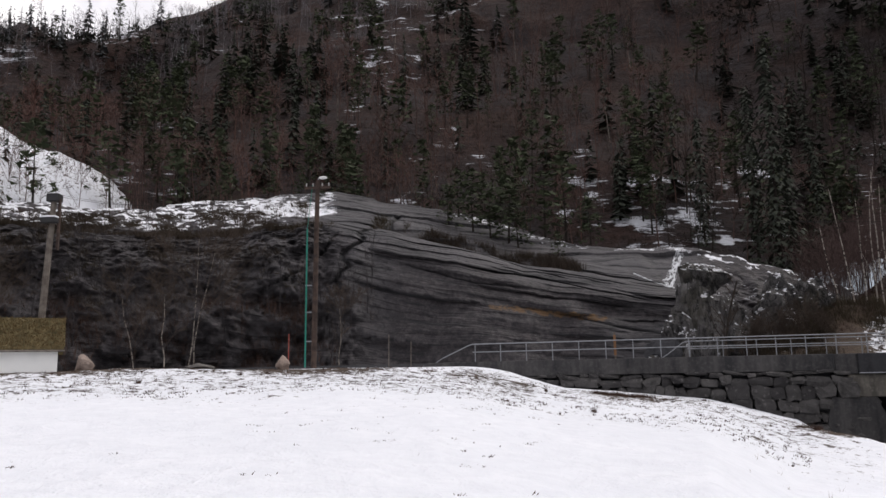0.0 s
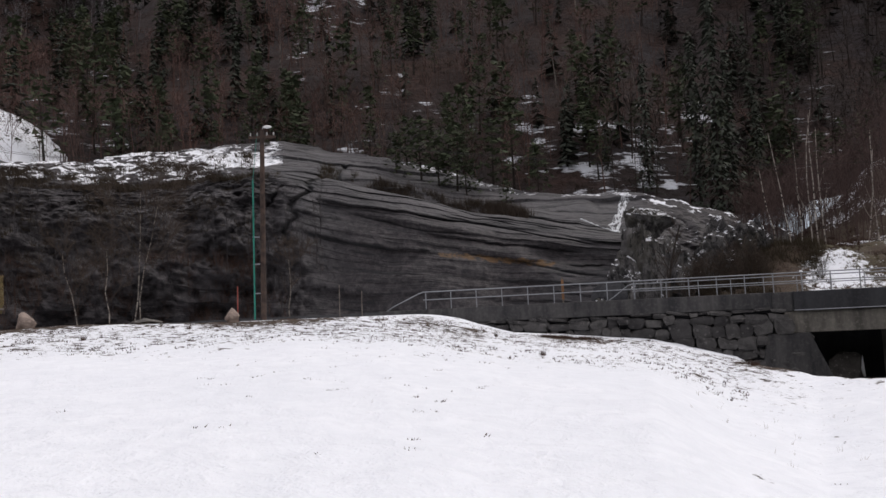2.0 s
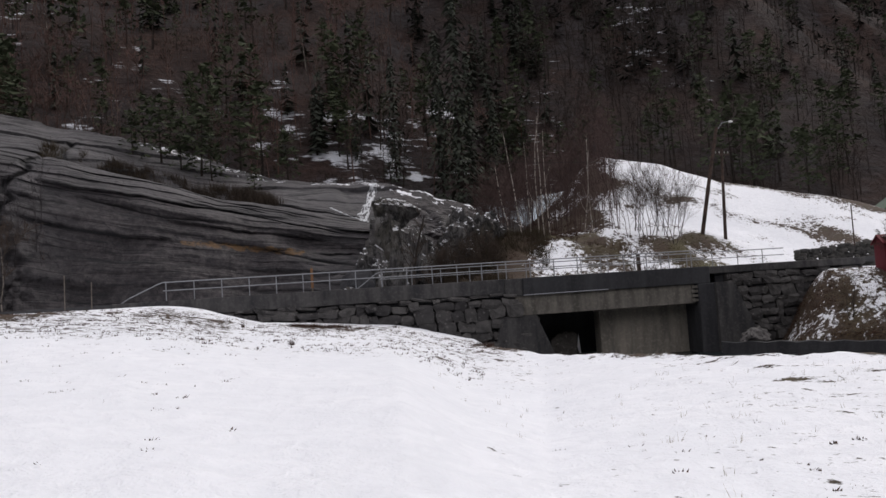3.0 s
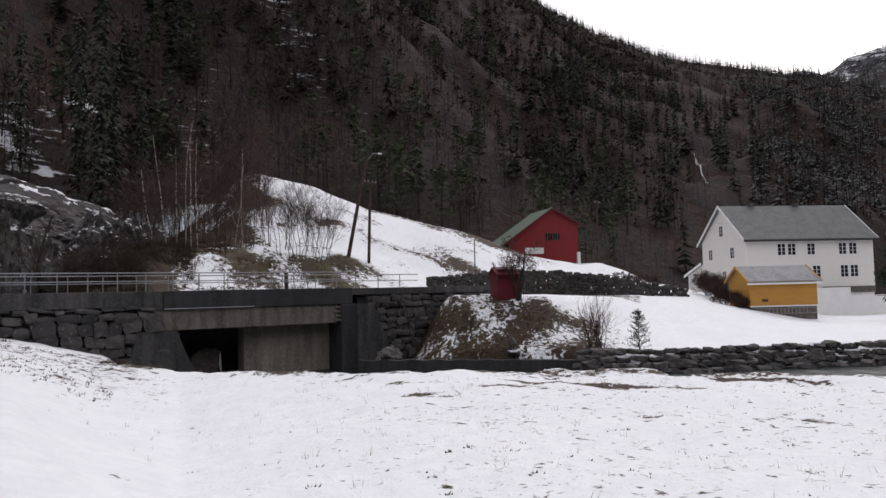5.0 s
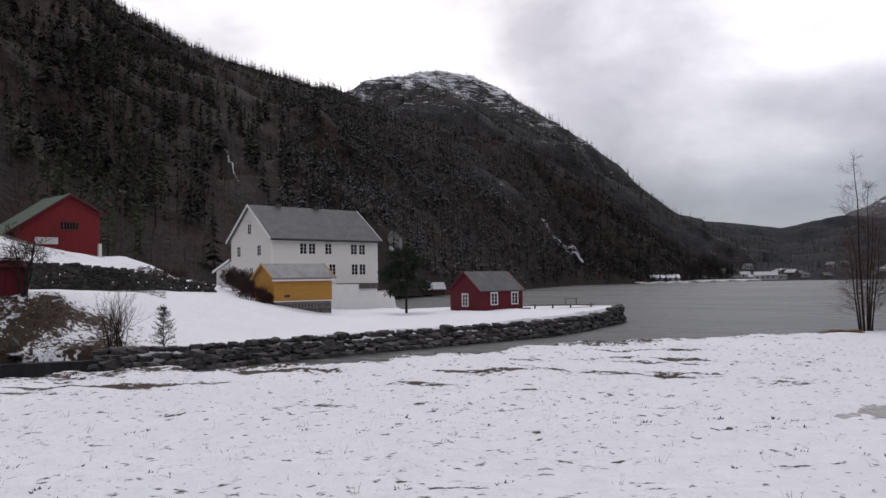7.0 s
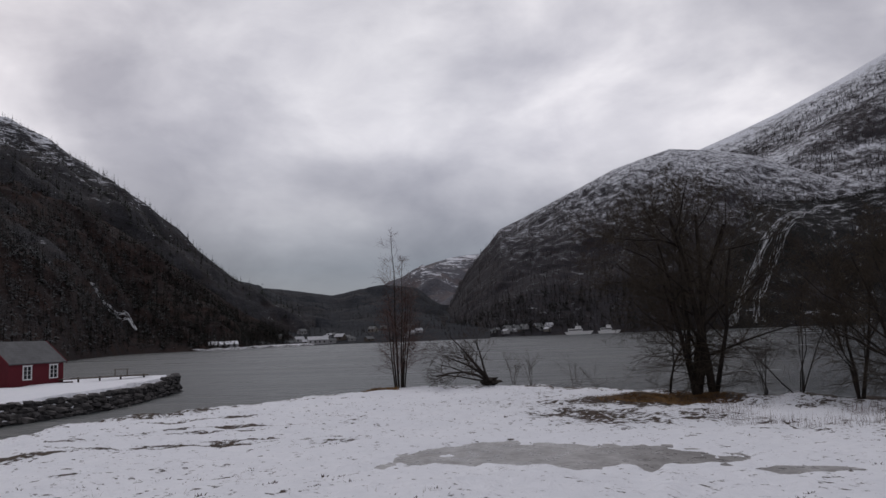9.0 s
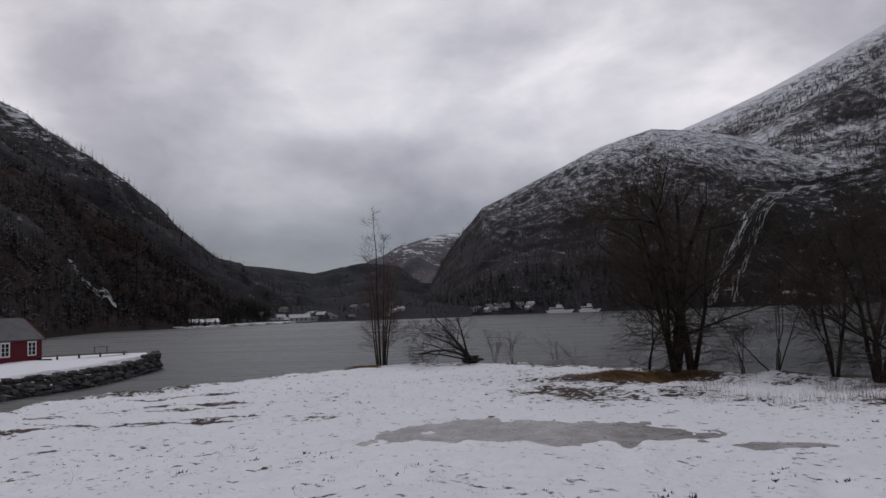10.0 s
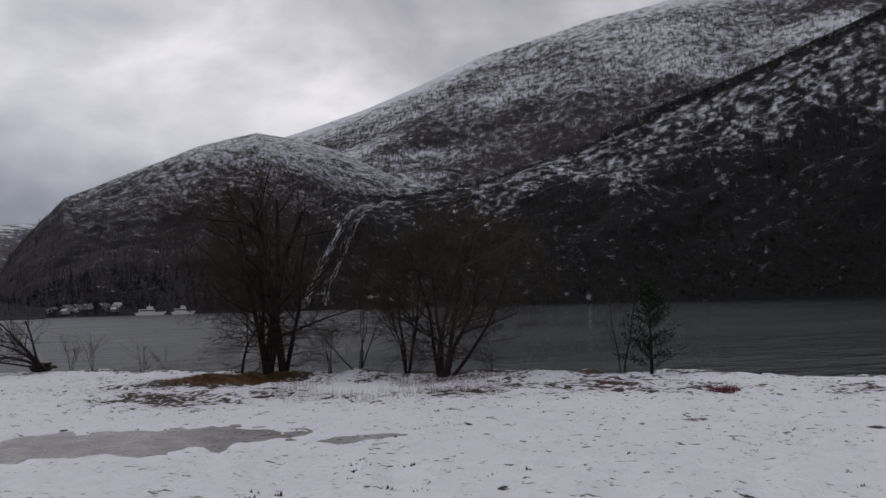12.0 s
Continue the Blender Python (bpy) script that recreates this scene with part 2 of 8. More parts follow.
def mountain_mat(name, snow, lo, hi, scale=1.0, rock=(0.09, 0.088, 0.095), earth=(0.05, 0.04, 0.036), tilt=0.0, streak=1.6):
    """Rock and heath with snow on ledges. snow: how much at heights lo and hi."""
    n = Nodes(name)
    ledge = n.stretch(n.place, (0.3, 0.3, streak), (0, tilt, 0))
    crag = n.noise(0.05 * scale, 7, 0.68, warp=0.4)
    fine = n.noise(0.16 * scale, 7, 0.68, ledge)
    micro = n.noise(0.8 * scale, 5, 0.65, ledge)
    patch = n.noise(0.018 * scale, 4, 0.55)
    base = n.mix(n.ramp(crag, (0.42, 0), (0.58, 1)), earth, rock)
    base = n.mix(n.ramp(fine, (0.35, 0.0), (0.75, 0.8)), base, tuple(0.6 * c for c in earth))
    base = n.mix(n.ramp(n.noise(0.03 * scale, 3), (0.5, 0), (0.62, 0.7)), base, (1.25 * earth[0], 1.0 * earth[1], 0.85 * earth[2]))
    base = n.mix(n.ramp(n.noise(0.5 * scale, 6, 0.75), (0.42, 0.75), (0.6, 0)), base, tuple(0.35 * c for c in earth))
    z = n.axis(n.place, 2)
    k = n.nt.nodes.new("ShaderNodeMapRange")
    n.put(k.inputs[0], z)
    for i, v in enumerate((lo, hi, snow[0], snow[1])):
        k.inputs[1 + i].default_value = v
    up = n.axis(n.normal, 2)
    s = n.sum(n.sum(fine, 0.55, "MULTIPLY"), n.sum(patch, 0.3, "MULTIPLY"))
    s = n.sum(n.sum(s, n.sum(micro, 0.34, "MULTIPLY")), n.sum(n.sum(up, 0.12, "MULTIPLY"), 0.045, "SUBTRACT"))
    s = n.sum(s, n.sum(k.outputs[0], n.attr("extra")))
    mask = n.ramp(s, (0.70, 0), (0.745, 1))
    n.bump(n.sum(fine, n.sum(crag, 2.0, "MULTIPLY")), 0.9, 2.0 / scale)
    return n.done(n.mix(mask, base, (0.62, 0.64, 0.69)), 0.9, spec=0.15)


def slab_mat():
    """Wet grey rock in long layers, with snow where the attribute puts it."""
    n = Nodes("layered_rock")
    at = n.nt.nodes.new("ShaderNodeCombineXYZ")
    n.put(at.inputs[0], n.axis(n.place, 0)), n.put(at.inputs[1], n.sum(n.axis(n.place, 1), 0.25, "MULTIPLY")), n.put(at.inputs[2], n.attr("bed"))
    lay = n.stretch(at.outputs[0], (0.13, 0.3, 2.4))
    bands, cracks = n.noise(1.0, 6, 0.7, lay, 0.2), n.noise(3.4, 6, 0.75, lay)
    grain = n.noise(9, 5, 0.65)
    stain = n.noise(0.3, 5, 0.6, n.stretch(n.place, (1.0, 1.0, 0.45)))
    col = n.mix(n.ramp(bands, (0.3, 0), (0.66, 1)), (0.034, 0.031, 0.035), (0.1, 0.093, 0.098))
    col = n.mix(n.ramp(stain, (0.46, 0), (0.66, 0.65)), col, (0.055, 0.053, 0.058))
    # thin open joints along the beds and short ones across them
    line = n.ramp(n.noise(0.9, 3, 0.5, n.stretch(at.outputs[0], (0.10, 0.2, 1.5)), 0.3), (0.45, 0), (0.485, 1), (0.515, 1), (0.55, 0))
    hair = n.ramp(n.noise(2.2, 3, 0.5, n.stretch(at.outputs[0], (0.12, 0.2, 1.5)), 0.3), (0.455, 0), (0.49, 0.9), (0.51, 0.9), (0.545, 0))
    cross = n.ramp(n.noise(0.8, 3, 0.6, n.stretch(at.outputs[0], (1.1, 0.6, 0.4)), 0.4), (0.488, 0), (0.5, 0.9), (0.512, 0))
    here, there = n.ramp(n.noise(0.5, 3), (0.46, 0), (0.56, 1)), n.ramp(n.noise(0.42, 3, 0.5, n.stretch(n.place, (1, 1, 1.5))), (0.5, 0), (0.58, 1))
    col = n.mix(n.sum(line, n.ramp(n.noise(0.33, 3), (0.4, 0.2), (0.6, 1)), "MULTIPLY"), col, (0.016, 0.016, 0.018))
    col = n.mix(n.sum(hair, here, "MULTIPLY"), col, (0.022, 0.022, 0.024))
    col = n.mix(n.sum(cross, there, "MULTIPLY"), col, (0.02, 0.02, 0.022))
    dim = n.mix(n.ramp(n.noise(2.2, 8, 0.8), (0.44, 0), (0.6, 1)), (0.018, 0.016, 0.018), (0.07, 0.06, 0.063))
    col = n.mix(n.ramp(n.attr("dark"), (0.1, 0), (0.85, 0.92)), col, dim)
    col = n.mix(n.ramp(n.attr("crack"), (0.4, 0), (0.75, 0.95)), col, (0.014, 0.014, 0.016))
    col = n.mix(n.ramp(n.sum(n.attr("moss"), n.noise(1.6, 5, 0.7), "MULTIPLY"), (0.40, 0), (0.5, 0.85)), col, (0.15, 0.085, 0.035))
    col = n.mix(n.ramp(grain, (0.35, 0.4), (0.6, 0)), col, (0.04, 0.04, 0.043))
    s = n.sum(n.attr("snow"), n.sum(n.sum(n.noise(2.2, 7, 0.75, n.stretch(n.place, (0.5, 0.5, 1.4))), 0.5, "SUBTRACT"), 1.5, "MULTIPLY"))
    mask = n.ramp(s, (0.5, 0), (0.6, 1))
    n.bump(n.sum(n.sum(bands, 0.7, "MULTIPLY"), n.sum(n.sum(n.sum(cracks, line, "SUBTRACT"), 0.5, "MULTIPLY"), n.sum(grain, 0.15, "MULTIPLY"))), 0.7, 0.25)
    return n.done(n.mix(mask, col, SNOW), n.mix(mask, (0.6, 0.6, 0.6), (0.8, 0.8, 0.8)), spec=0.25)


def stone_mat(name, a, b, snow=0.0, rough=0.85):
    """Field stone, each piece of its own grey, with lichen and some snow on top."""
    n = Nodes(name)
    col = n.mix(n.piece(), a, b)
    col = n.mix(n.ramp(n.noise(2.4, 5, 0.65), (0.4, 0), (0.7, 0.7)), col, tuple(0.45 * c for c in a))
    col = n.mix(n.ramp(n.noise(5, 4), (0.6, 0), (0.68, 0.6)), col, tuple(min(1, 1.5 * c) for c in b))
    if snow:
        s = n.sum(n.sum(n.axis(n.normal, 2), 0.5, "MULTIPLY"), n.sum(n.noise(1.8, 4), snow, "MULTIPLY"))
        col = n.mix(n.ramp(s, (0.66, 0), (0.72, 1)), col, SNOW)
    n.bump(n.noise(6, 6, 0.65), 0.6, 0.08)
    return n.done(col, rough, spec=0.3)


def concrete_mat(name, col, dark):
    n = Nodes(name)
    drip = n.noise(1.0, 5, 0.6, n.stretch(n.place, (1.6, 1.6, 0.25)))
    c = n.mix(n.ramp(drip, (0.38, 0), (0.7, 1)), dark, col)
    c = n.mix(n.ramp(n.noise(6, 5), (0.5, 0), (0.75, 0.5)), c, tuple(1.35 * v for v in col))
    n.bump(n.noise(14, 5), 0.4, 0.02)
    return n.done(c, 0.85, spec=0.3)


def painted_boards(name, col, upright=True, width=0.14, wear=0.25):
    """Painted boarding: one board beside the next, with dark joints and weathering."""
    n = Nodes(name)
    p = n.local()
    along = n.axis(p, 0 if upright else 2)
    if upright:
        along = n.sum(along, n.axis(p, 1))
    f = n.sum(along, 1 / width, "MULTIPLY")
    g = n.nt.nodes.new("ShaderNodeMath")
    g.operation = "FRACT"
    n.put(g.inputs[0], f)
    joint = n.ramp(g.outputs[0], (0.0, 0), (0.07, 1), (0.95, 1), (1.0, 0.2))
    worn = n.noise(1.3, 5, 0.6, n.stretch(p, (3, 3, 0.5) if upright else (0.5, 0.5, 3)))
    c = n.mix(n.ramp(worn, (0.4, 0), (0.75, wear)), col, tuple(0.5 * v for v in col))
    c = n.mix(joint, tuple(0.45 * v for v in col), c)
    n.bump(joint, 0.5, 0.02)
    return n.done(c, 0.7, spec=0.3)


def plain(name, col, rough=0.6, metal=0.0, vary=0.25, scale=6.0):
    n = Nodes(name)
    c = n.mix(n.ramp(n.noise(scale, 5), (0.35, 0), (0.75, 1)), col, tuple((1 - vary) * v for v in col))
    n.bump(n.noise(scale * 5, 3), 0.15, 0.01)
    return n.done(c, rough, metal, 0.4)


def roof_mat(name, col, snow=0.0, rows=0.25):
    """Slates or sheets in courses down the slope."""
    n = Nodes(name)
    p = n.local()
    brick = n.nt.nodes.new("ShaderNodeTexBrick")
    n.put(brick.inputs["Vector"], n.stretch(p, (1, 1, 1), (90, 0, 0)))
    for k, v in (("Scale", 1.0), ("Mortar Size", 0.012), ("Brick Width", rows * 1.3), ("Row Height", rows * 0.75)):
        brick.inputs[k].default_value = v
    brick.inputs["Color1"].default_value = (*[0.85 * v for v in col], 1)
    brick.inputs["Color2"].default_value = (*[1.15 * v for v in col], 1)
    brick.inputs["Mortar"].default_value = (*[0.6 * v for v in col], 1)
    c = n.mix(n.ramp(n.noise(0.8, 5), (0.4, 0), (0.75, 0.6)), brick.outputs[0], tuple(1.5 * v for v in col))
    if snow:
        c = n.mix(n.ramp(n.noise(0.9, 5), (0.75 - snow, 0), (0.82 - snow, 1)), c, SNOW)
    n.bump(brick.outputs["Fac"], 0.3, 0.02)
    return n.done(c, 0.65, spec=0.4)


def bark_mat(name, col, dark, spots=False):
    n = Nodes(name)
    c = n.mix(n.ramp(n.noise(3, 4), (0.35, 0), (0.65, 1)), dark, col)
    if spots:
        c = n.mix(n.ramp(n.noise(2.2, 4, 0.6, n.stretch(n.place, (1, 1, 3))), (0.52, 0), (0.6, 1)), c, (0.03, 0.027, 0.026))
    n.bump(n.noise(20, 3), 0.3, 0.01)
    return n.done(c, 0.9, spec=0.2)


def leaf_mat(name, a, b, c):
    """Twigs, needles or dry grass, each clump a little different."""
    n = Nodes(name)
    col = n.mix(n.island(), a, b)
    col = n.mix(n.ramp(n.noise(0.06, 3), (0.4, 0), (0.65, 1)), col, c)
    return n.done(col, 0.9, spec=0.15)


def water_mat():
    """Grey-green fjord water with small wind waves."""
    n = Nodes("water")
    p = n.stretch(n.place, (1, 1, 1), (0, 0, 35))
    w = n.sum(n.noise(0.22, 6, 0.62, n.stretch(p, (1, 0.3, 1))), n.sum(n.noise(1.1, 4, 0.6, n.stretch(p, (1, 0.35, 1))), 0.42, "MULTIPLY"))
    gust = n.noise(0.035, 5, 0.6, n.stretch(p, (1, 0.16, 1)))
    # calmer in the lee of the steep shore
    lee = n.sum(n.sum(n.axis(n.place, 0), -0.0135, "MULTIPLY"), n.sum(n.axis(n.place, 1), -0.0113, "MULTIPLY"))
    lee = n.ramp(n.sum(lee, 0.5), (0.0, 0), (1.0, 1))
    rough = n.ramp(gust, (0.38, 0.26), (0.62, 0.38))
    rough = n.sum(rough, n.sum(lee, -0.25, "MULTIPLY"))
    n.bump(w, 0.95, 0.9)
    n.bsdf.inputs["IOR"].default_value = 1.33
    return n.done(n.mix(n.ramp(gust, (0.4, 0), (0.6, 1)), (0.014, 0.021, 0.023), (0.03, 0.038, 0.041)), rough, spec=0.5)


def slush_mat():
    n = Nodes("slush")
    c = n.mix(n.ramp(n.noise(1.6, 6, 0.65, n.stretch(n.place, (1, 1, 1))), (0.38, 0), (0.68, 1)), (0.2, 0.193, 0.19), (0.36, 0.352, 0.352))
    c = n.mix(n.ramp(n.noise(7, 4, 0.6), (0.55, 0), (0.66, 0.5)), c, (0.12, 0.108, 0.098))
    n.bump(n.noise(9, 4), 0.35, 0.03)
    return n.done(c, n.ramp(n.noise(2.5, 4), (0.4, 0.25), (0.7, 0.6)), spec=0.5)


def glass_mat():
    n = Nodes("dark_window_glass")
    return n.done(n.mix(n.ramp(n.noise(1.5, 2), (0.4, 0), (0.6, 1)), (0.012, 0.013, 0.015), (0.03, 0.032, 0.035)), 0.08, spec=0.6)


M_GROUND = snow_ground()
M_SNOW = plain("snow", SNOW, 0.8, vary=0.08, scale=2.0)
# rock and earth lowered to stand for the shade under the trees
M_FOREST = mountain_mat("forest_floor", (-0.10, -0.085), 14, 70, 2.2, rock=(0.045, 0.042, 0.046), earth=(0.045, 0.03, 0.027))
# lightened towards blue: haze before the dome put into its colours
M_DOME = mountain_mat("wooded_mountain", (-0.06, 0.075), 90, 250, 1.8, rock=(0.06, 0.06, 0.07), earth=(0.036, 0.036, 0.041))
M_SNOWY = mountain_mat("snowy_mountain", (-0.005, 0.075), 120, 480, 3.6, rock=(0.06, 0.056, 0.064), earth=(0.042, 0.039, 0.043), tilt=8, streak=4.2)
M_HEAD = mountain_mat("headland", (-0.06, 0.075), 40, 230, 5.5, rock=(0.06, 0.058, 0.068), earth=(0.034, 0.032, 0.037), tilt=-12, streak=3.6)
M_DARKHILL = mountain_mat("dark_hillside", (-0.06, -0.035), 40, 210, 5.0, rock=(0.024, 0.024, 0.026), earth=(0.009, 0.009, 0.009), tilt=14, streak=3.6)
# far hills and fells: blue-grey haze put into rock and earth colours
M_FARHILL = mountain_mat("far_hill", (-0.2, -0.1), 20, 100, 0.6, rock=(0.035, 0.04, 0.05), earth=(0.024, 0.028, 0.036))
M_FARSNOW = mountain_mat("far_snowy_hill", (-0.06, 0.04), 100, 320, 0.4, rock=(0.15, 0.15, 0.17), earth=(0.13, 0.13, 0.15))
M_SLAB = slab_mat()
M_STONE = stone_mat("wall_stone", (0.035, 0.033, 0.034), (0.105, 0.1, 0.097))
M_RIP = stone_mat("riprap_stone", (0.042, 0.041, 0.043), (0.13, 0.122, 0.12), snow=0.2)
M_BOULDER = stone_mat("boulder_stone", (0.22, 0.165, 0.14), (0.36, 0.29, 0.25))
M_CONC = concrete_mat("old_concrete", (0.08, 0.076, 0.075), (0.026, 0.026, 0.028))
M_CONC2 = concrete_mat("bridge_beam", (0.18, 0.165, 0.145), (0.075, 0.07, 0.062))
M_CONC3 = concrete_mat("tan_concrete", (0.26, 0.235, 0.2), (0.13, 0.12, 0.105))
M_DARKW = concrete_mat("dark_wall", (0.045, 0.046, 0.05), (0.022, 0.022, 0.025))
M_STEEL = plain("galvanised_steel", (0.27, 0.28, 0.3), 0.5, 0.6)
M_ASPHALT = plain("asphalt", (0.055, 0.055, 0.058), 0.8, vary=0.4, scale=3)
M_WHITE = painted_boards("white_boards", (0.75, 0.735, 0.7), False, 0.16, 0.06)
M_WHITEP = plain("white_paint", (0.78, 0.78, 0.78), 0.5, vary=0.06)
M_PLASTER = plain("white_plaster", (0.72, 0.72, 0.70), 0.8, vary=0.1, scale=1.0)
M_RED = painted_boards("red_boards", (0.22, 0.022, 0.026), True, 0.15, 0.4)
M_DRED = painted_boards("dark_red_boards", (0.12, 0.012, 0.02), True, 0.14, 0.3)
M_YELLOW = painted_boards("yellow_boards", (0.46, 0.235, 0.05), False, 0.14, 0.35)
M_BASE = stone_mat("foundation", (0.06, 0.055, 0.05), (0.15, 0.14, 0.13))
M_SLATE = roof_mat("slate", (0.105, 0.112, 0.116), 0.03)
M_SLATE3 = roof_mat("dark_slate", (0.09, 0.092, 0.097))
M_SLATE2 = roof_mat("grey_roof", (0.2, 0.205, 0.215))
M_GREENROOF = roof_mat("green_metal_roof", (0.075, 0.105, 0.08), rows=0.8)
M_TURF = leaf_mat("turf", (0.075, 0.062, 0.026), (0.13, 0.1, 0.045), (0.15, 0.105, 0.055))
M_GLASS = glass_mat()
M_BLACK = plain("black_trim", (0.02, 0.02, 0.022), 0.6)
M_POLE = bark_mat("creosoted_pole", (0.08, 0.055, 0.045), (0.035, 0.026, 0.023))
M_POLE2 = bark_mat("grey_pole", (0.17, 0.15, 0.13), (0.09, 0.075, 0.065))
M_GREENPIPE = plain("green_plastic", (0.02, 0.2, 0.15), 0.4)
M_PALEWOOD = bark_mat("pale_weathered_wood", (0.34, 0.32, 0.29), (0.2, 0.185, 0.165))
M_WIRE = plain("wire", (0.012, 0.012, 0.012), 0.9)
M_BIRCH = bark_mat("birch_bark", (0.42, 0.38, 0.34), (0.2, 0.17, 0.15), True)
M_BARK = bark_mat("dark_bark", (0.045, 0.036, 0.03), (0.02, 0.017, 0.015))
M_TWIG = leaf_mat("brown_twigs", (0.072, 0.049, 0.043), (0.108, 0.07, 0.062), (0.12, 0.066, 0.056))
M_TWIGRED = leaf_mat("red_brown_twigs", (0.06, 0.04, 0.037), (0.09, 0.06, 0.055), (0.074, 0.05, 0.046))
M_TWIGDARK = leaf_mat("dark_twigs", (0.05, 0.038, 0.031), (0.075, 0.056, 0.045), (0.06, 0.045, 0.036))
# grey twigs lightened so their colour carries the haze on the high slope
M_TWIGHAZE = leaf_mat("hazed_grey_twigs", (0.13, 0.12, 0.128), (0.19, 0.175, 0.185), (0.155, 0.145, 0.157))
M_NEEDLE = leaf_mat("spruce_needles", (0.03, 0.036, 0.029), (0.05, 0.056, 0.042), (0.038, 0.044, 0.034))
M_FARNEEDLE = leaf_mat("far_conifers", (0.008, 0.0095, 0.0085), (0.016, 0.018, 0.015), (0.011, 0.013, 0.011))
# pale copy of the needles with blue-grey haze put into the colour
M_HAZENEEDLE = leaf_mat("hazed_conifers", (0.08, 0.085, 0.088), (0.108, 0.113, 0.117), (0.092, 0.097, 0.101))
M_PINE = leaf_mat("pine_needles", (0.04, 0.052, 0.03), (0.065, 0.076, 0.042), (0.05, 0.06, 0.036))
# twigs paled to stand for haze over the slope behind the houses
M_FARTWIGHAZE = leaf_mat("hazed_far_twigs", (0.085, 0.076, 0.078), (0.125, 0.112, 0.115), (0.1, 0.09, 0.093))
M_HEDGE = leaf_mat("hedge_twigs", (0.05, 0.028, 0.028), (0.08, 0.045, 0.043), (0.06, 0.035, 0.035))
M_DARKPINE = leaf_mat("dark_pine_needles", (0.018, 0.027, 0.018), (0.036, 0.046, 0.028), (0.024, 0.034, 0.022))
M_MIDBRUSH = leaf_mat("brown_brush", (0.03, 0.023, 0.021), (0.05, 0.038, 0.034), (0.038, 0.029, 0.027))
M_ALDER = leaf_mat("alder_twigs", (0.052, 0.041, 0.031), (0.075, 0.06, 0.045), (0.062, 0.05, 0.038))
M_DARKBRUSH = leaf_mat("dark_brush", (0.022, 0.017, 0.015), (0.04, 0.03, 0.026), (0.03, 0.023, 0.02))
M_GREYBRUSH = leaf_mat("grey_brush", (0.035, 0.032, 0.034), (0.055, 0.05, 0.053), (0.042, 0.038, 0.041))
M_FARWALL = plain("far_painted_wall", (0.42, 0.42, 0.43), 0.7, vary=0.2, scale=0.4)
M_STRAW = leaf_mat("dry_grass", (0.16, 0.115, 0.06), (0.26, 0.19, 0.1), (0.12, 0.085, 0.05))
M_HEATH = leaf_mat("brown_heath", (0.042, 0.026, 0.02), (0.085, 0.05, 0.036), (0.058, 0.035, 0.028))
M_MOSSY = leaf_mat("mossy_grass", (0.05, 0.048, 0.016), (0.095, 0.085, 0.03), (0.06, 0.045, 0.02))
M_WATER = water_mat()
M_SLUSH = slush_mat()
M_FOAM = plain("white_water", (0.64, 0.66, 0.69), 0.5, vary=0.25, scale=1.5)

# ================= ground =================
# the near field: bearing, distance of its edge, height of its edge
FIELD = table([(-200, 60, 0.6), (-120, 60, 0.8), (-60, 36, 2.0), (-33, 33, 1.98), (-10, 33, 1.98), (-3.5, 36, 1.88), (6, 38, 0.72), (16, 40, -0.06),
               (21, 38.6, -0.95), (26.5, 34, -1.33), (31, 30, -1.05), (40, 26, -0.86), (50, 24, -0.82), (60, 24.6, -0.9), (73, 26, -1.0),
               (84, 29.7, -1.0), (95, 34.4, -1.1), (102, 38.6, -1.15), (109, 42.8, -1.2), (117, 41, -1.2), (131, 34.5, -1.2),
               (144, 32, -1.2), (160, 31, -1.2), (173, 30, -1.2), (200, 40, -0.8)])
# the far bank: bearing, distance and height of its edge, distance over which it rises, height above, and height round the house
BANK = table([(36, 47, -2.6, 6, 2.1, 2.1), (42, 46.5, -2.4, 7, 1.9, 2.0), (48, 45.5, -2.1, 6, 1.5, 1.9), (53, 45.2, -1.9, 7, 1.3, 1.7), (57, 45, -1.9, 13, 1.1, 1.5),
              (60, 44.6, -1.95, 24, 1.0, 1.3), (64, 45.5, -1.95, 26, 0.5, 0.9), (67.5, 47, -1.9, 26, -0.3, 0.3), (70, 48.4, -1.88, 27, -0.9, -0.9), (72, 49.8, -1.85, 28, -1.3, -1.9),
              (77, 53.3, -1.8, 28, -1.8, -2.0), (82, 57, -1.75, 28, -1.75, -1.75), (89.5, 66.5, -1.55, 20, -1.7, -1.7), (92.8, 79, -1.5, 10, -1.6, -1.6)])
# crest of the snowy hill behind the bridge
HILL = table([(18, 5), (22, 6), (26, 8.5), (29, 12.5), (30.6, 15.4), (31.9, 16.2), (36, 14.6), (40, 11.9), (46.8, 8.6), (50, 7.0), (52, 6.0), (54, 5.0), (55.8, 4.4), (57.4, 4.6), (59, 3.6), (60.5, 2.5), (62.7, 1.6), (64.5, 1.0), (90, -1.7)])


def bearing(x, y):
    return np.degrees(np.arctan2(x, y))


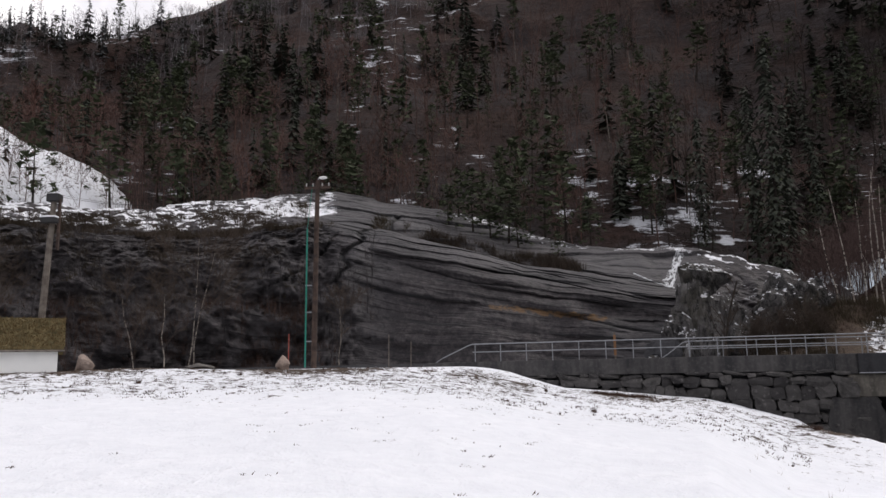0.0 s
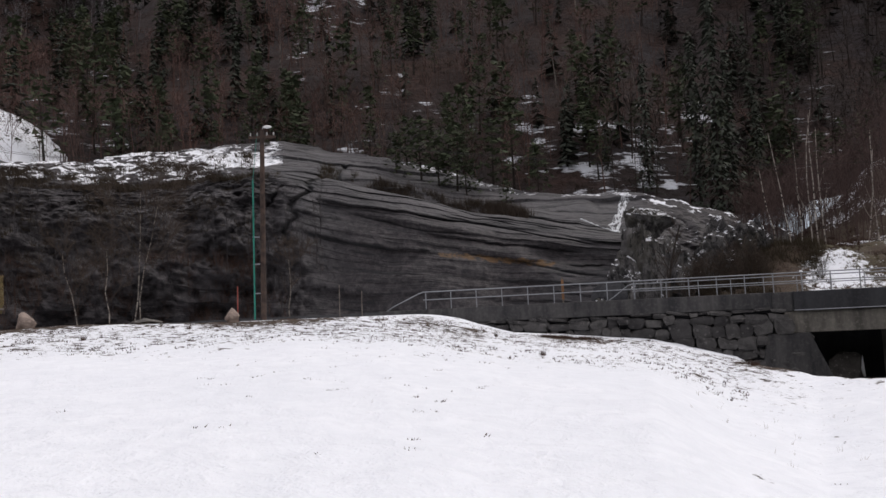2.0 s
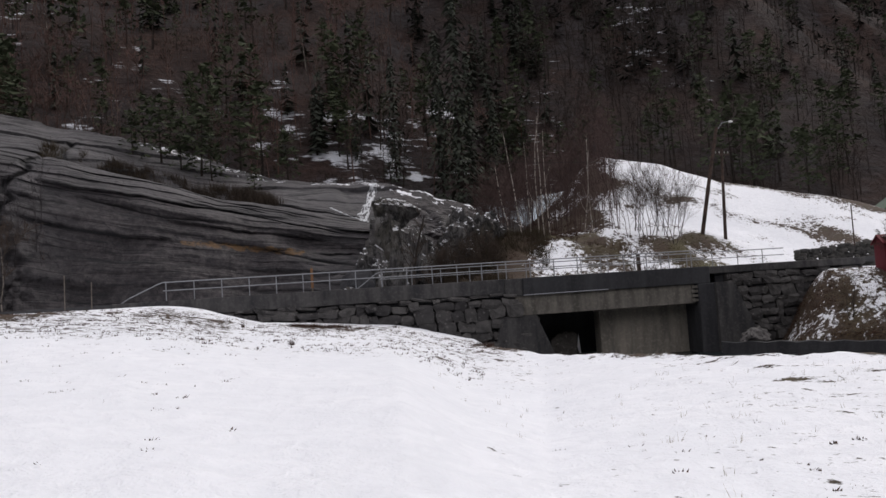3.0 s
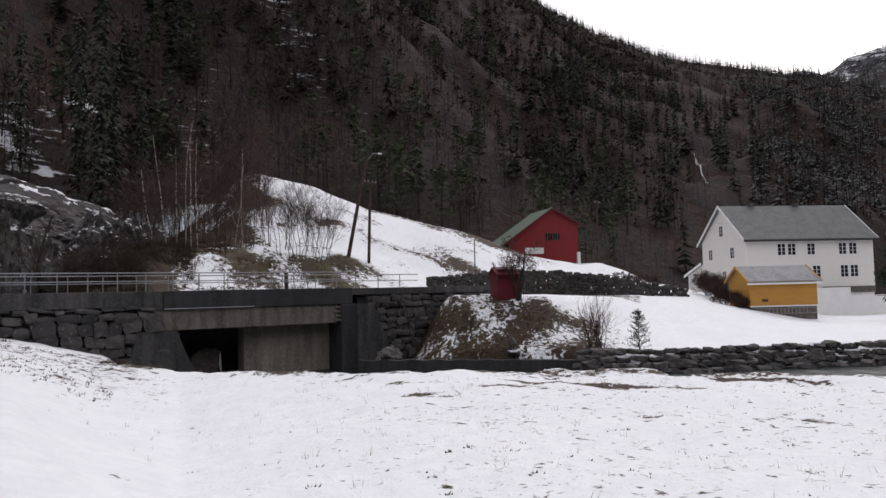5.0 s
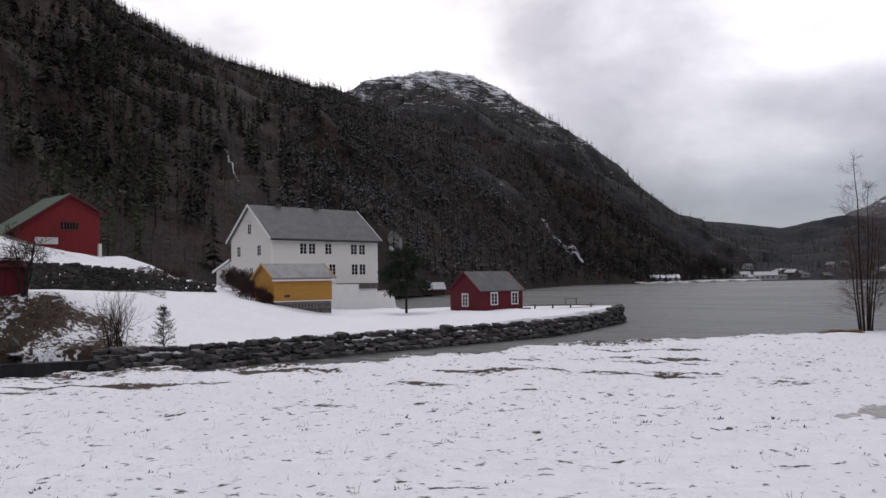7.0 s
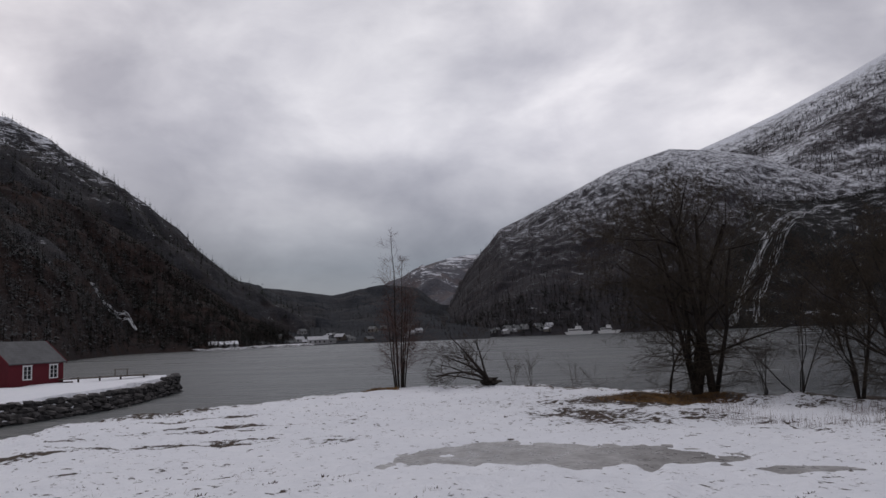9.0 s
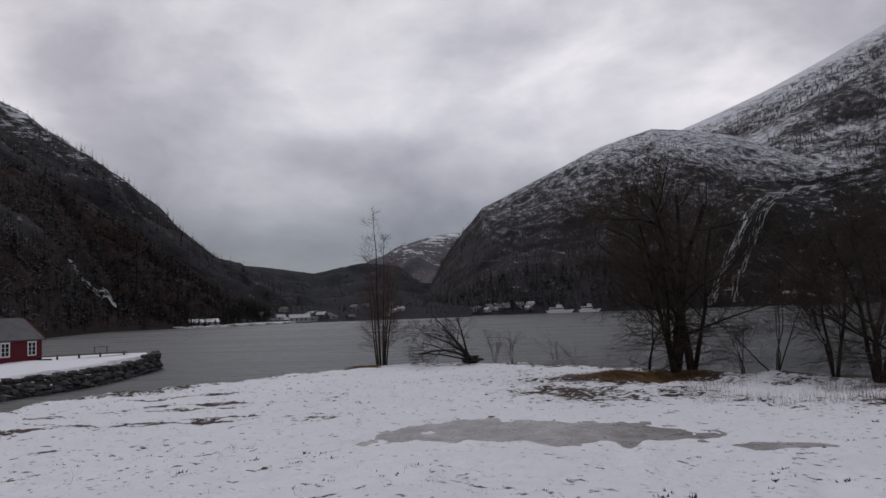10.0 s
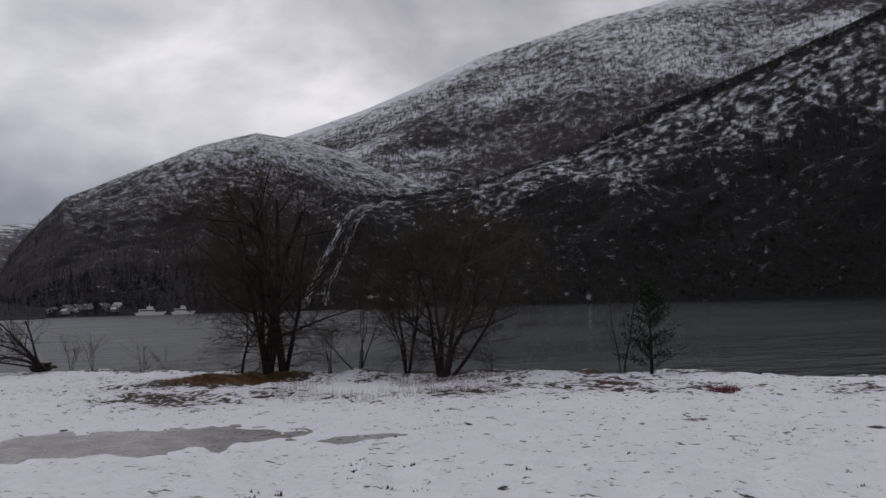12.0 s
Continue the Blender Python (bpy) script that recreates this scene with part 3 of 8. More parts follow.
def height(x, y):
    """The ground's height at a place of the plan."""
    x, y = np.asarray(x, float), np.asarray(y, float)
    az, r = bearing(x, y), np.hypot(x, y)
    az = np.where(az < -160, az + 360, az)
    edge, ze = np.interp(az, FIELD[0], FIELD[1]), np.interp(az, FIELD[0], FIELD[2])
    edge = edge + 0.9 * fbm(az * 0.35, r * 0 + 3, 3, 5) * smooth(26, 40, az)
    s = np.clip(r / edge, 0, 1)
    field = lerp(-0.05, ze, np.where(ze > 0, s ** 1.25, smooth(0, 0.55, s)))
    field = field + 0.07 * fbm(x * 0.22, y * 0.22, 3, 2) * smooth(3, 12, r) + (0.03 + 0.025 * smooth(26, 45, az) + 0.02 * smooth(80, 110, az)) * fbm(x * 1.3, y * 1.3, 3, 8)
    field = field + 0.16 * np.exp(-((r - edge * 0.93) / 1.8) ** 2) * fbm(x * 0.5, y * 0.5, 2, 4)
    bed = -5.0 + 0 * x
    over = smooth(0, 2.6, r - edge)
    shore = lerp(field, bed, over * smooth(21, 27, az) * (1 - smooth(176, 198, az)))
    # road and yard behind the crest on the rock's side
    road = lerp(0.0, 1.0, smooth(0, 5, r - edge)) * (1 - smooth(-2, 6, az))
    z = lerp(shore, 1.95 + 0 * x, road)
    line = y - (43.5 - 0.168 * x)  # behind the road wall
    z = np.where((az > -4) & (az < 24.3) & (line > 1.0), 1.9, z)
    # rising land under the rock
    z = z + np.where(az < 25, 1, 0) * (az > -130) * 9 * smooth(64, 96, r)
    # far bank
    db, zb, wide, top, far = (np.interp(az, BANK[0], c) for c in BANK[1:])
    zp = lerp(zb, top, smooth(0, 1, (r - db) / wide))
    zp = lerp(zp, far, smooth(72, 92, r))
    hill = np.interp(az, HILL[0], HILL[1])
    step = 3.3 * smooth(7.5, 15.5, line) + 0.7 * smooth(16, 26, line) + (0.55 * fbm(x * 0.16, y * 0.16, 3, 14) + 0.22 * fbm(x * 0.6, y * 0.6, 3, 16)) * smooth(7.5, 11, line)
    zp = zp + step * (1 - smooth(38, 47, az))
    zp = lerp(zp, hill, smooth(70, 89, r) * (1 - smooth(63, 67, az)))
    zp = zp + 0.10 * fbm(x * 0.3, y * 0.3, 3, 12) + 0.5 * fbm(x * 0.06, y * 0.06, 3, 13) * smooth(70, 85, r) * (az < 60)
    back = lerp(400, 104, smooth(72, 77, az))
    back = lerp(back, 90, smooth(84, 92, az))
    behind = smooth(0.9, 1.5, line)
    front = smooth(0, 0.7, r - db) * (1 - smooth(0, 3, r - back)) * (1 - smooth(92.6, 93.4, az))
    # beside the bridge the land starts behind the wing wall; the mound begins beyond
    low = smooth(0, 0.5, r - db) * lerp(0.0, 1.0, smooth(37.8, 38.2, az))
    wing = lerp(lerp(z, -3.4, low), zp, behind)
    z = np.where(az > 24.4, lerp(wing, lerp(z, zp, front), smooth(42.0, 46.5, az)), z)
    gap = (az > 24.3) & (az < 37.6) & (line > -1) & (line < 6.6)  # the river under the bridge
    z = np.where(gap & (r > 40), -5.0, z)
    left = (az <= 24.4) & (line > 6)
    z = np.where(left, np.maximum(z, lerp(z, zp, smooth(17, 26, az))), z)
    # a shallow hollow that holds the puddle
    px, py = x - 15.2, y + 8.3
    u, w = px * -0.485 + py * -0.875, px * 0.875 - py * 0.485
    q = (np.abs((u + 0.7) / np.where(u > -0.7, 5.1, 3.3)) ** 1.35 + np.abs(w / 2.9) ** 1.35) ** 0.8 + 0.10 * fbm(x * 0.6, y * 0.6, 3, 55) + 0.17 * fbm(x * 2.6, y * 2.6, 4, 56)
    z = lerp(z, np.maximum(z, -1.085), 1 - smooth(1.7, 2.4, q))
    z = z - 0.12 * (1 - smooth(0.72, 1.08, q))
    q = np.hypot((u - 5.2) / 1.3, (w + 1.7) / 0.45) + 0.3 * fbm(x * 0.9, y * 0.9, 2, 57)
    z = z - 0.10 * (1 - smooth(0.5, 1.1, q))
    return z


# bare patches in the field: bearing, distance, half width in degrees, half depth
PATCHES = [(22.4, 10.8, 0.9, 0.14), (27.6, 9.1, 0.8, 0.12), (44.5, 18.7, 1.6, 0.3), (50.5, 20.2, 2.6, 0.3), (66.4, 24.1, 1.6, 0.3), (76.5, 9.5, 0.8, 0.12), (82.3, 22.3, 1.6, 0.25), (86.35, 18.7, 1.0, 0.2)]


def bareness(x, y):
    """Where grass shows through: banks, the mound, the shore's edge."""
    az, r = bearing(x, y), np.hypot(x, y)
    line = y - (43.5 - 0.168 * x)
    edge = np.interp(az, FIELD[0], FIELD[1])
    b = (0.22 + 0.34 * fbm(x * 0.3, y * 0.3, 3, 65)) * np.exp(-((r - edge) / 2.2) ** 2) * (az < 30) + 0.30 * np.exp(-((r - edge) / 1.0) ** 2) * (az >= 30)
    b = b + 0.13 * smooth(21, 27, r) * (az < 4) * (r < 37) + 0.10 * smooth(28, 33, r) * (az < 24) * (az > -2) * (r < 42)
    # long thin streaks of bare turf along the shore
    streak = smooth(0.35, 0.8, fbm(r * 1.25 + 0.04 * az, az * 0.085, 3, 66))
    b = b + 0.42 * streak * smooth(28, 42, az) * (1 - smooth(100, 112, az)) * smooth(14, 20, r) * (r < 40)
    b = b + 0.08 * smooth(0.2, 0.7, fbm(r * 0.7, az * 0.1, 3, 68)) * (az < 28) * smooth(14, 20, r) * (r < 38)
    b = b + 1.0 * np.exp(-((az - 127.8) / 4.4) ** 2 - ((r - 32.2) / 1.7) ** 2) + 0.4 * np.exp(-((az - 107.5) / 1.2) ** 2 - ((r - 41.5) / 0.7) ** 2)
    mound = smooth(37.5, 40, az) * (1 - smooth(56, 60, az)) * smooth(45.0, 46.2, r) * (1 - smooth(50.5, 53, r - 8 * (1 - smooth(46, 48, az))))
    b = b + (0.40 + 0.26 * fbm(x * 0.5, y * 0.5, 4, 75) + 0.10 * smooth(48, 52, az) + 0.2 * (1 - smooth(44.5, 47, az))) * mound
    b = b + (0.26 + 0.3 * fbm(x * 0.4, y * 0.4, 3, 60)) * smooth(18, 20, az) * (1 - smooth(25.2, 27.2, az)) * smooth(6, 8, line) * (r < 75)
    b = b + (0.34 - 0.12 * smooth(29, 32, az) + 0.42 * fbm(x * 0.3, y * 0.3, 4, 69)) * smooth(20, 23, az) * (1 - smooth(41, 44, az)) * smooth(4, 8, line) * (1 - smooth(13, 18, line))
    b = b + 0.6 * np.exp(-((az - 37.4) / 1.5) ** 2 - ((r - 78 - 0.4 * (az - 37)) / 1.1) ** 2) + 0.55 * np.exp(-((az - 47.3) / 0.9) ** 2 - ((r - 69.5) / 1.6) ** 2)
    b = b + 0.30 * smooth(0.1, 0.7, fbm(az * 0.5, r * 0.5, 4, 67)) * smooth(33, 36, az) * (1 - smooth(56, 60, az)) * smooth(64, 68, r) * (r < 95)
    b = b + (0.62 + 0.35 * (1 - smooth(25, 29, az)) + 0.3 * fbm(x * 0.3, y * 0.3, 3, 62)) * smooth(10, 14, az) * (1 - smooth(29.8, 32.6, az - 1.5 * (1 - smooth(79, 86, r)) + 1.6 * fbm(x * 0.4, y * 0.4, 3, 61))) * smooth(58.5, 62, r) * (r < 120)
    # snowy bench among the birches
    b = b - 0.9 * np.exp(-((az - 31.5) / 3.6) ** 4 - ((r - 67.5 + 0.5 * fbm(az, r, 2, 59)) / 1.7) ** 2)
    b = b + 0.25 * np.exp(-((az - 35.6) / 2.0) ** 2 - ((r - 76) / 2.0) ** 2)
    b = b - 0.05 + 0.4 * smooth(16, 19, az) * (1 - smooth(24, 26, az)) * smooth(2, 5, line) * (1 - smooth(14, 18, line))
    b = b - 0.22 * smooth(58, 62, az) * (az < 94) * (r > 45) + 0.25 * smooth(0.15, 0.6, fbm(x * 0.12, y * 0.12, 3, 70)) * 1.7 * smooth(32, 36, az) * (az < 60) * (r > 62)
    b = b - 0.20 * (1 - smooth(16, 34, az)) * (1 - smooth(16, 22, r)) + 0.12 * smooth(19, 24, r) * (r < 40) * (az < 26)
    b = b + (0.12 + 0.2 * fbm(x * 0.35, y * 0.35, 3, 64)) * smooth(112, 122, az) * smooth(22, 26, r) * (r < 40)
    for a0, r0, wa, wr in PATCHES:
        b = b + 0.5 * np.exp(-((az - a0) / wa) ** 2 - ((r - r0) / wr) ** 2)
    return b + 0.10 * smooth(30, 60, az) * (r < 34) * (az > 20)


def mossiness(x, y):
    """Where the bare turf is mossy and green: the bank above the bridge."""
    az, line = bearing(x, y), y - (43.5 - 0.168 * x)
    m = (0.35 + 0.65 * smooth(31, 34, az)) * smooth(24, 26, az) * (1 - smooth(41, 44, az)) * smooth(6, 9, line) * (1 - smooth(17, 21, line))
    left = smooth(41, 43, az) * (1 - smooth(47, 50, az)) * (np.hypot(x, y) < 52)
    return np.clip((m + 0.45 * left) * (0.3 + 0.9 * fbm(x * 0.35, y * 0.35, 3, 63)), 0, 1)


def ground_sheet():
    az = np.concatenate([np.arange(-180, -40, 3.0), np.arange(-40, 170.01, 0.5), np.arange(172, 181, 2.0)])
    r = np.concatenate([[0.0], np.geomspace(2.0, 16, 44), np.arange(16.25, 45, 0.3), np.arange(45.3, 95, 0.55), np.geomspace(96, 4600, 46)])
    a, d = np.meshgrid(az, r, indexing="ij")
    x, y = np.sin(np.radians(a)) * d, np.cos(np.radians(a)) * d
    ob = sheet("ground", np.stack([x, y, height(x, y)], -1), M_GROUND, flip=True)
    attribute(ob, "bare", bareness(x, y))
    attribute(ob, "moss", mossiness(x, y))
    return tagged(ob, "thin wet snow over brown grass, with bare patches", "ground", kind="structure")


ground_sheet()
bm = bmesh.new()
bmesh.ops.create_grid(bm, x_segments=2, y_segments=2, size=4700, matrix=Matrix.Translation((0, 0, WATER)))
tagged(part("water", bm, M_WATER, None), "grey fjord and river water ruffled by wind", "water", kind="structure")


# ================= mountains =================
class Mountain:
    """A slope between a foot line and a ridge line. foot: bearing, distance, height. ridge: bearing, distance, height angle."""

    def __init__(self, foot, ridge, rough, seed, bow=0.0, size=60.0):
        self.extra = None
        self.foot, self.ridge, self.rough, self.seed, self.bow, self.size = table(foot), table(ridge), rough, seed, bow, size

    def at(self, az, v):
        df, zf = (np.interp(az, self.foot[0], c) for c in self.foot[1:])
        dr, el = (np.interp(az, self.ridge[0], c) for c in self.ridge[1:])
        zr = EYE + dr * np.tan(np.radians(el))
        up = np.clip(v, 0, 1)
        d = lerp(df, dr, v)
        z = lerp(zf, zr, up + self.bow * np.sin(np.pi * up)) - np.clip(v - 1, 0, 1) * (zr - zf) * 1.2
        nx, ny = np.sin(np.radians(az)) * d / self.size, np.cos(np.radians(az)) * d / self.size
        fade = np.minimum(1, up * 4) * (0.12 + 0.88 * np.minimum(1, np.abs(1 - v) * 5))
        n = fbm(nx, ny, 5, self.seed, 0.55)
        d = d + 0.8 * self.rough * n * fade
        z = z + self.rough * fbm(nx + 31, ny + 7, 5, self.seed + 9, 0.5) * fade
        return polar(az, d, z)

    def build(self, name, label, mat, az0, az1, step, nv):
        az = np.arange(az0, az1 + step / 2, step)
        v = np.concatenate([np.linspace(0, 1, nv), [1.05, 1.15, 1.3]])
        a, b = np.meshgrid(az, v, indexing="ij")
        ob = sheet(name, self.at(a, b), mat, flip=True)
        if self.extra is not None:
            attribute(ob, "extra", self.extra(a, b))
        return tagged(ob, label, "mountain", kind="structure")


NEAR = Mountain([(-70, 85, 12), (-36, 84, 16), (-20, 86, 17), (0, 88, 16), (14, 86, 12), (24, 92, 12), (32, 98, 14), (40, 98, 11), (46, 100, 8), (54, 104, 4), (62, 112, 1),
                 (68, 132, 0.5), (73, 150, -1), (80, 220, -3.3), (86, 296, -3.3), (90, 430, -3.3), (98, 485, -3.3), (102, 560, -3.3)],
                [(-70, 380, 19), (-36, 380, 20.8), (-30.6, 380, 21.4), (-28, 380, 22.1), (-24.7, 380, 23.5), (-22, 380, 24.6), (-19, 380, 26.4), (-10, 380, 31), (10, 380, 34),
                 (30, 380, 33), (45, 400, 26), (53.7, 420, 20.65), (57, 430, 18.6), (61.4, 450, 16.9), (65.6, 470, 15.6), (69.7, 490, 14.4),
                 (73.9, 510, 13.1), (78, 560, 12.2), (81, 600, 11.53), (84, 620, 10.85), (87, 640, 9.45), (90.4, 650, 7.35), (94, 650, 4.75), (98, 640, 2.05), (102, 620, -0.15)], 9, 3, 0.03, 45)
DOME = Mountain([(62, 240, -3.2), (74, 250, -3.2), (80, 270, -3.2), (86, 300, -3.2), (90, 430, -3.2), (98, 500, -3.2), (103, 560, -3.2)],
                [(62, 1000, 10.2), (70, 1000, 11.2), (74, 1000, 12.9), (76.3, 1000, 14.5), (78.4, 1000, 15.3), (80, 1000, 15.3), (82.4, 1000, 14.9), (85, 1000, 13.8),
                 (88, 1000, 11.5), (91.4, 1000, 9), (95.2, 1000, 6.2), (98.1, 1000, 3.9), (100.5, 1000, 2.3), (103, 1000, 0.4)], 22, 21, 0.05, 120)
GAPHILL = Mountain([(66, 2000, 100), (80, 2000, 100)], [(66, 2600, 13.2), (70, 2600, 14.2), (71.7, 2600, 14.5), (74.2, 2600, 13.3), (80, 2600, 11)], 40, 77, 0, 200)
LOW = Mountain([(94, 560, -3.2), (116, 560, -3.2)], [(94, 1600, 4.2), (98, 1600, 4.0), (104.2, 1600, 3.2), (106, 1600, 3.5), (108, 1600, 3.75), (110.5, 1600, 3.45),
                (112, 1600, 2.2), (114, 1600, 0.9), (116, 1600, 0.2)], 22, 31, 0.0, 150)
FARM = Mountain([(104, 2200, 10), (120, 2200, 10)], [(104, 3200, 1.5), (107.5, 3200, 3.4), (109.2, 3200, 4.2), (110.5, 3200, 4.9), (113, 3200, 5.6), (116, 3200, 5.9), (120, 3200, 6.2)], 50, 41, 0, 250)
HEAD = Mountain([(111.5, 690, -3.2), (120, 680, -3.2), (132, 680, -3.2), (146, 700, -3.2)],
                [(111.5, 1150, 0.4), (112.6, 1150, 1.27), (114.3, 1150, 4.39), (117, 1150, 7.73), (121.4, 1180, 9.68), (125.7, 1200, 11.55), (129.8, 1220, 12.7), (132.6, 1240, 12.31),
                 (135.6, 1260, 11.59), (140, 1300, 9.5), (146, 1350, 8)], 18, 51, 0.06, 130)
REAR = Mountain([(124, 1150, 40), (140, 1150, 60), (200, 1150, 60), (240, 1150, 60)],
                [(124, 1900, 9.85), (129, 1900, 11.55), (132.6, 1900, 12.65), (137.7, 1900, 14.35), (141.4, 1900, 15.85), (146.8, 1900, 18.15), (155.5, 1900, 20.15), (161.6, 1900, 20.85),
                 (175, 1900, 20.35), (200, 1900, 18.35), (240, 1900, 12.35)], 18, 61, 0.03, 200)
SIDE = Mountain([(128, 680, -3.2), (180, 690, -3.2), (240, 690, -3.2)],
                [(128, 900, 0.3), (130.5, 920, 3.0), (133, 960, 6.6), (135.8, 1000, 8.3), (140, 1000, 8.0), (146.5, 1000, 8.9), (153, 1000, 10.7), (161, 1000, 14.1), (169, 1000, 16.4),
                 (174.5, 1000, 18.1), (190, 1000, 20), (240, 1000, 14)], 14, 71, 0.05, 120)
BEHIND = Mountain([(238, 400, 2), (292, 300, 2)], [(238, 1000, 14), (265, 900, 18), (292, 800, 17)], 25, 81, 0.0, 120)

NEAR.extra = lambda a, v: (0.05 + 0.10 * fbm(a * 0.6, v * 150, 3, 18)) * (1 - smooth(0.03, 0.13, v)) * smooth(-10, -6, a) * (1 - smooth(20, 26, a)) + 0.085 * smooth(0.2, 0.6, fbm(a * 0.12, v * 7, 3, 19)) * (1 - smooth(34, 42, a)) + 0.03 * smooth(0.2, 0.4, v) * (1 - smooth(-6, 10, a)) + 0.05 * smooth(0.3, 0.8, fbm(a * 0.5, v * 60, 3, 17)) * (1 - smooth(20, 30, a)) - 0.06 * smooth(40, 48, a) * (1 - smooth(64, 70, a))
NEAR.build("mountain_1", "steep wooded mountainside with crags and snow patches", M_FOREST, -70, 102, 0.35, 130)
DOME.build("mountain_2", "dark wooded dome of rock with a snowy top", M_DOME, 62, 103, 0.16, 110)
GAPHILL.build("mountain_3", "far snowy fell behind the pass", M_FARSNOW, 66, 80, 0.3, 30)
LOW.build("mountain_4", "low wooded hills behind the village, tinted for haze", M_FARHILL, 94, 116, 0.16, 50)
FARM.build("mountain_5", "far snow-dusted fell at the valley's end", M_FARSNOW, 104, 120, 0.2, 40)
HEAD.build("mountain_6", "rocky headland across the fjord, dusted with snow", M_HEAD, 111.5, 146, 0.15, 110)
SIDE.extra = lambda a, v: 0.072 * smooth(0.42, 0.68, v + 0.2 * fbm(a * 0.35, v * 4, 4, 24)) * (1 - smooth(0.92, 0.98, v)) * (0.35 + 0.65 * smooth(142, 149, a)) - 0.005 * (1 - v) + 0.07 * fbm(a * 3.4, v * 48, 2, 26)
REAR.extra = lambda a, v: 0.05 * fbm(a * 0.16 + v * 2, v * 9, 3, 28) + 0.05 * smooth(0.85, 1.0, v)
REAR.build("mountain_7", "high snow-covered fell with bare birch slopes", M_SNOWY, 124, 240, 0.3, 100)
SIDE.build("mountain_8", "dark wooded slope rising from the fjord", M_DARKHILL, 128, 240, 0.28, 100)
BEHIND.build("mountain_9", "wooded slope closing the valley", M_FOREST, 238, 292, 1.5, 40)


# ================= layered rock by the road =================
# bearing, height of the lower bulge, height of the top, distance of the top
ROCK = table([(-46, 13, 16, 84), (-36, 13.5, 18.5, 84), (-28, 13.0, 19, 84), (-21, 13.2, 20.2, 84), (-17, 13.8, 21.4, 86), (-10.7, 14.6, 22.0, 86), (-6.8, 14.0, 20.8, 86), (-2.9, 12.6, 19.5, 84), (2.2, 11.0, 17.0, 82),
              (6.5, 10.0, 14.6, 79), (10.5, 9.0, 13.2, 77), (14, 8.0, 12.6, 76), (17, 7.0, 12.0, 76), (22, 5.0, 10, 76), (26, 3.0, 8, 78)])


def rock_surface(a, b):
    """Points of the rock for bearings a and ways up b, and what they are made of."""
    low, top, dt = (np.interp(a, ROCK[0], c) for c in ROCK[1:])
    foot = 56.5 + 1.2 * fbm(a * 0.12, a * 0 + 1, 3, 3) - 1.5 * smooth(-12, -30, a)
    d1 = 67.0 + 1.0 * fbm(a * 0.1, a * 0, 2, 6)
    s1, s2 = np.clip(b / 0.62, 0, 1), np.clip((b - 0.62) / 0.38, 0, 1)
    d = foot + (d1 - foot) * s1 ** 1.6 + (dt - d1) * s2
    z = lerp(1.2, low, np.sin(s1 * np.pi / 2) ** 0.85) + (top - low) * s2 ** 1.15
    x, y = np.sin(np.radians(a)) * d, np.cos(np.radians(a)) * d
    # beds dip to the side of the boulder; thick and thin beds stand out or step back in blocks
    dip = lerp(0.235, 0.12, smooth(9, 4, z)) * (1 - s2) + 0.10 * s2
    bed = z + dip * (x + 2) + 0.55 * fbm(x * 0.045, z * 0.07, 3, 15) + 0.10 * fbm(x * 0.35, z * 0.2, 3, 16)
    strong = smooth(-12.5, -9.5, a + 0.25 * (z - 12)) * (1 - smooth(15, 19, a))
    out, crack = 0.0 * x, 0.0 * x
    for thick, reach, seed in ((1.75, 0.5, 35), (0.7, 0.2, 45), (0.3, 0.045, 55)):
        lay = bed / thick + 0.35 * fbm(bed * 0.4 / thick, x * 0, 2, seed)
        k = np.floor(lay)
        saw = lay - k
        along = value(x * 0.11 / thick ** 0.4 + 13.7 * k, k * 3.1, seed) + 0.5 * value(x * 0.37 + 5.1 * k, k * 1.7, seed + 1)
        stand = smooth(-0.25, 0.25, along)
        out = out + reach * (stand * (1 - 0.35 * saw) - 0.25 * smooth(0.82, 1.0, saw))
        open_ = (0.45 if thick < 0.5 else 1.0) * smooth(0.1, 0.5, value(x * 0.16 + 7.3 * k, k * 2.3, seed + 2) + 0.3 * value(x * 0.8, k * 1.1, seed + 3))
        crack = np.maximum(crack, open_ * np.clip(1.25 - np.minimum(saw, 1 - saw) * thick / (0.055 + 0.05 * thick), 0, 1))
        # joints across each bed
        j = x * 0.42 / thick ** 0.5 + 0.25 * bed + 0.618 * k + 0.3 * value(x * 0.2, k * 1.3, seed + 4)
        gap = np.abs(j - np.round(j)) / 0.42 * thick ** 0.5
        crack = np.maximum(crack, 0.85 * np.clip(1.2 - gap / 0.07, 0, 1) * smooth(0.2, 0.4, value(np.round(j) * 7.7, k * 5.1, seed + 5)))
    # a few long open cracks that run down along the bulge
    for off, x0, x1, w in ((13.05, -7, 9, 0.10), (12.1, -7.5, 13, 0.12), (10.9, -2, 14, 0.10), (11.5, 1, 8, 0.08), (9.6, -7, 4, 0.12), (8.2, 2, 14, 0.14)):
        run = z + 0.235 * (x + 4.5) + 0.3 * fbm(x * 0.16, off + 0 * x, 3, 77) - off
        line = np.clip(1.3 - np.abs(run) / (0.65 * w), 0, 1) * smooth(x0, x0 + 1.5, x) * (1 - smooth(x1 - 2, x1, x)) * (s2 < 0.05)
        crack, out = np.maximum(crack, line), out - 0.25 * line + 0.22 * smooth(0.0, 0.5, run) * (1 - smooth(0.5, 1.6, run)) * smooth(x0, x0 + 2, x) * (1 - smooth(x1 - 2, x1, x))
    # the deep overhang below the bulge by the waterfall
    hang = np.exp(-((z - 5.6 + 0.2 * (x - 12)) / 0.8) ** 2) * smooth(6, 10, x) * (1 - smooth(15, 17, x))
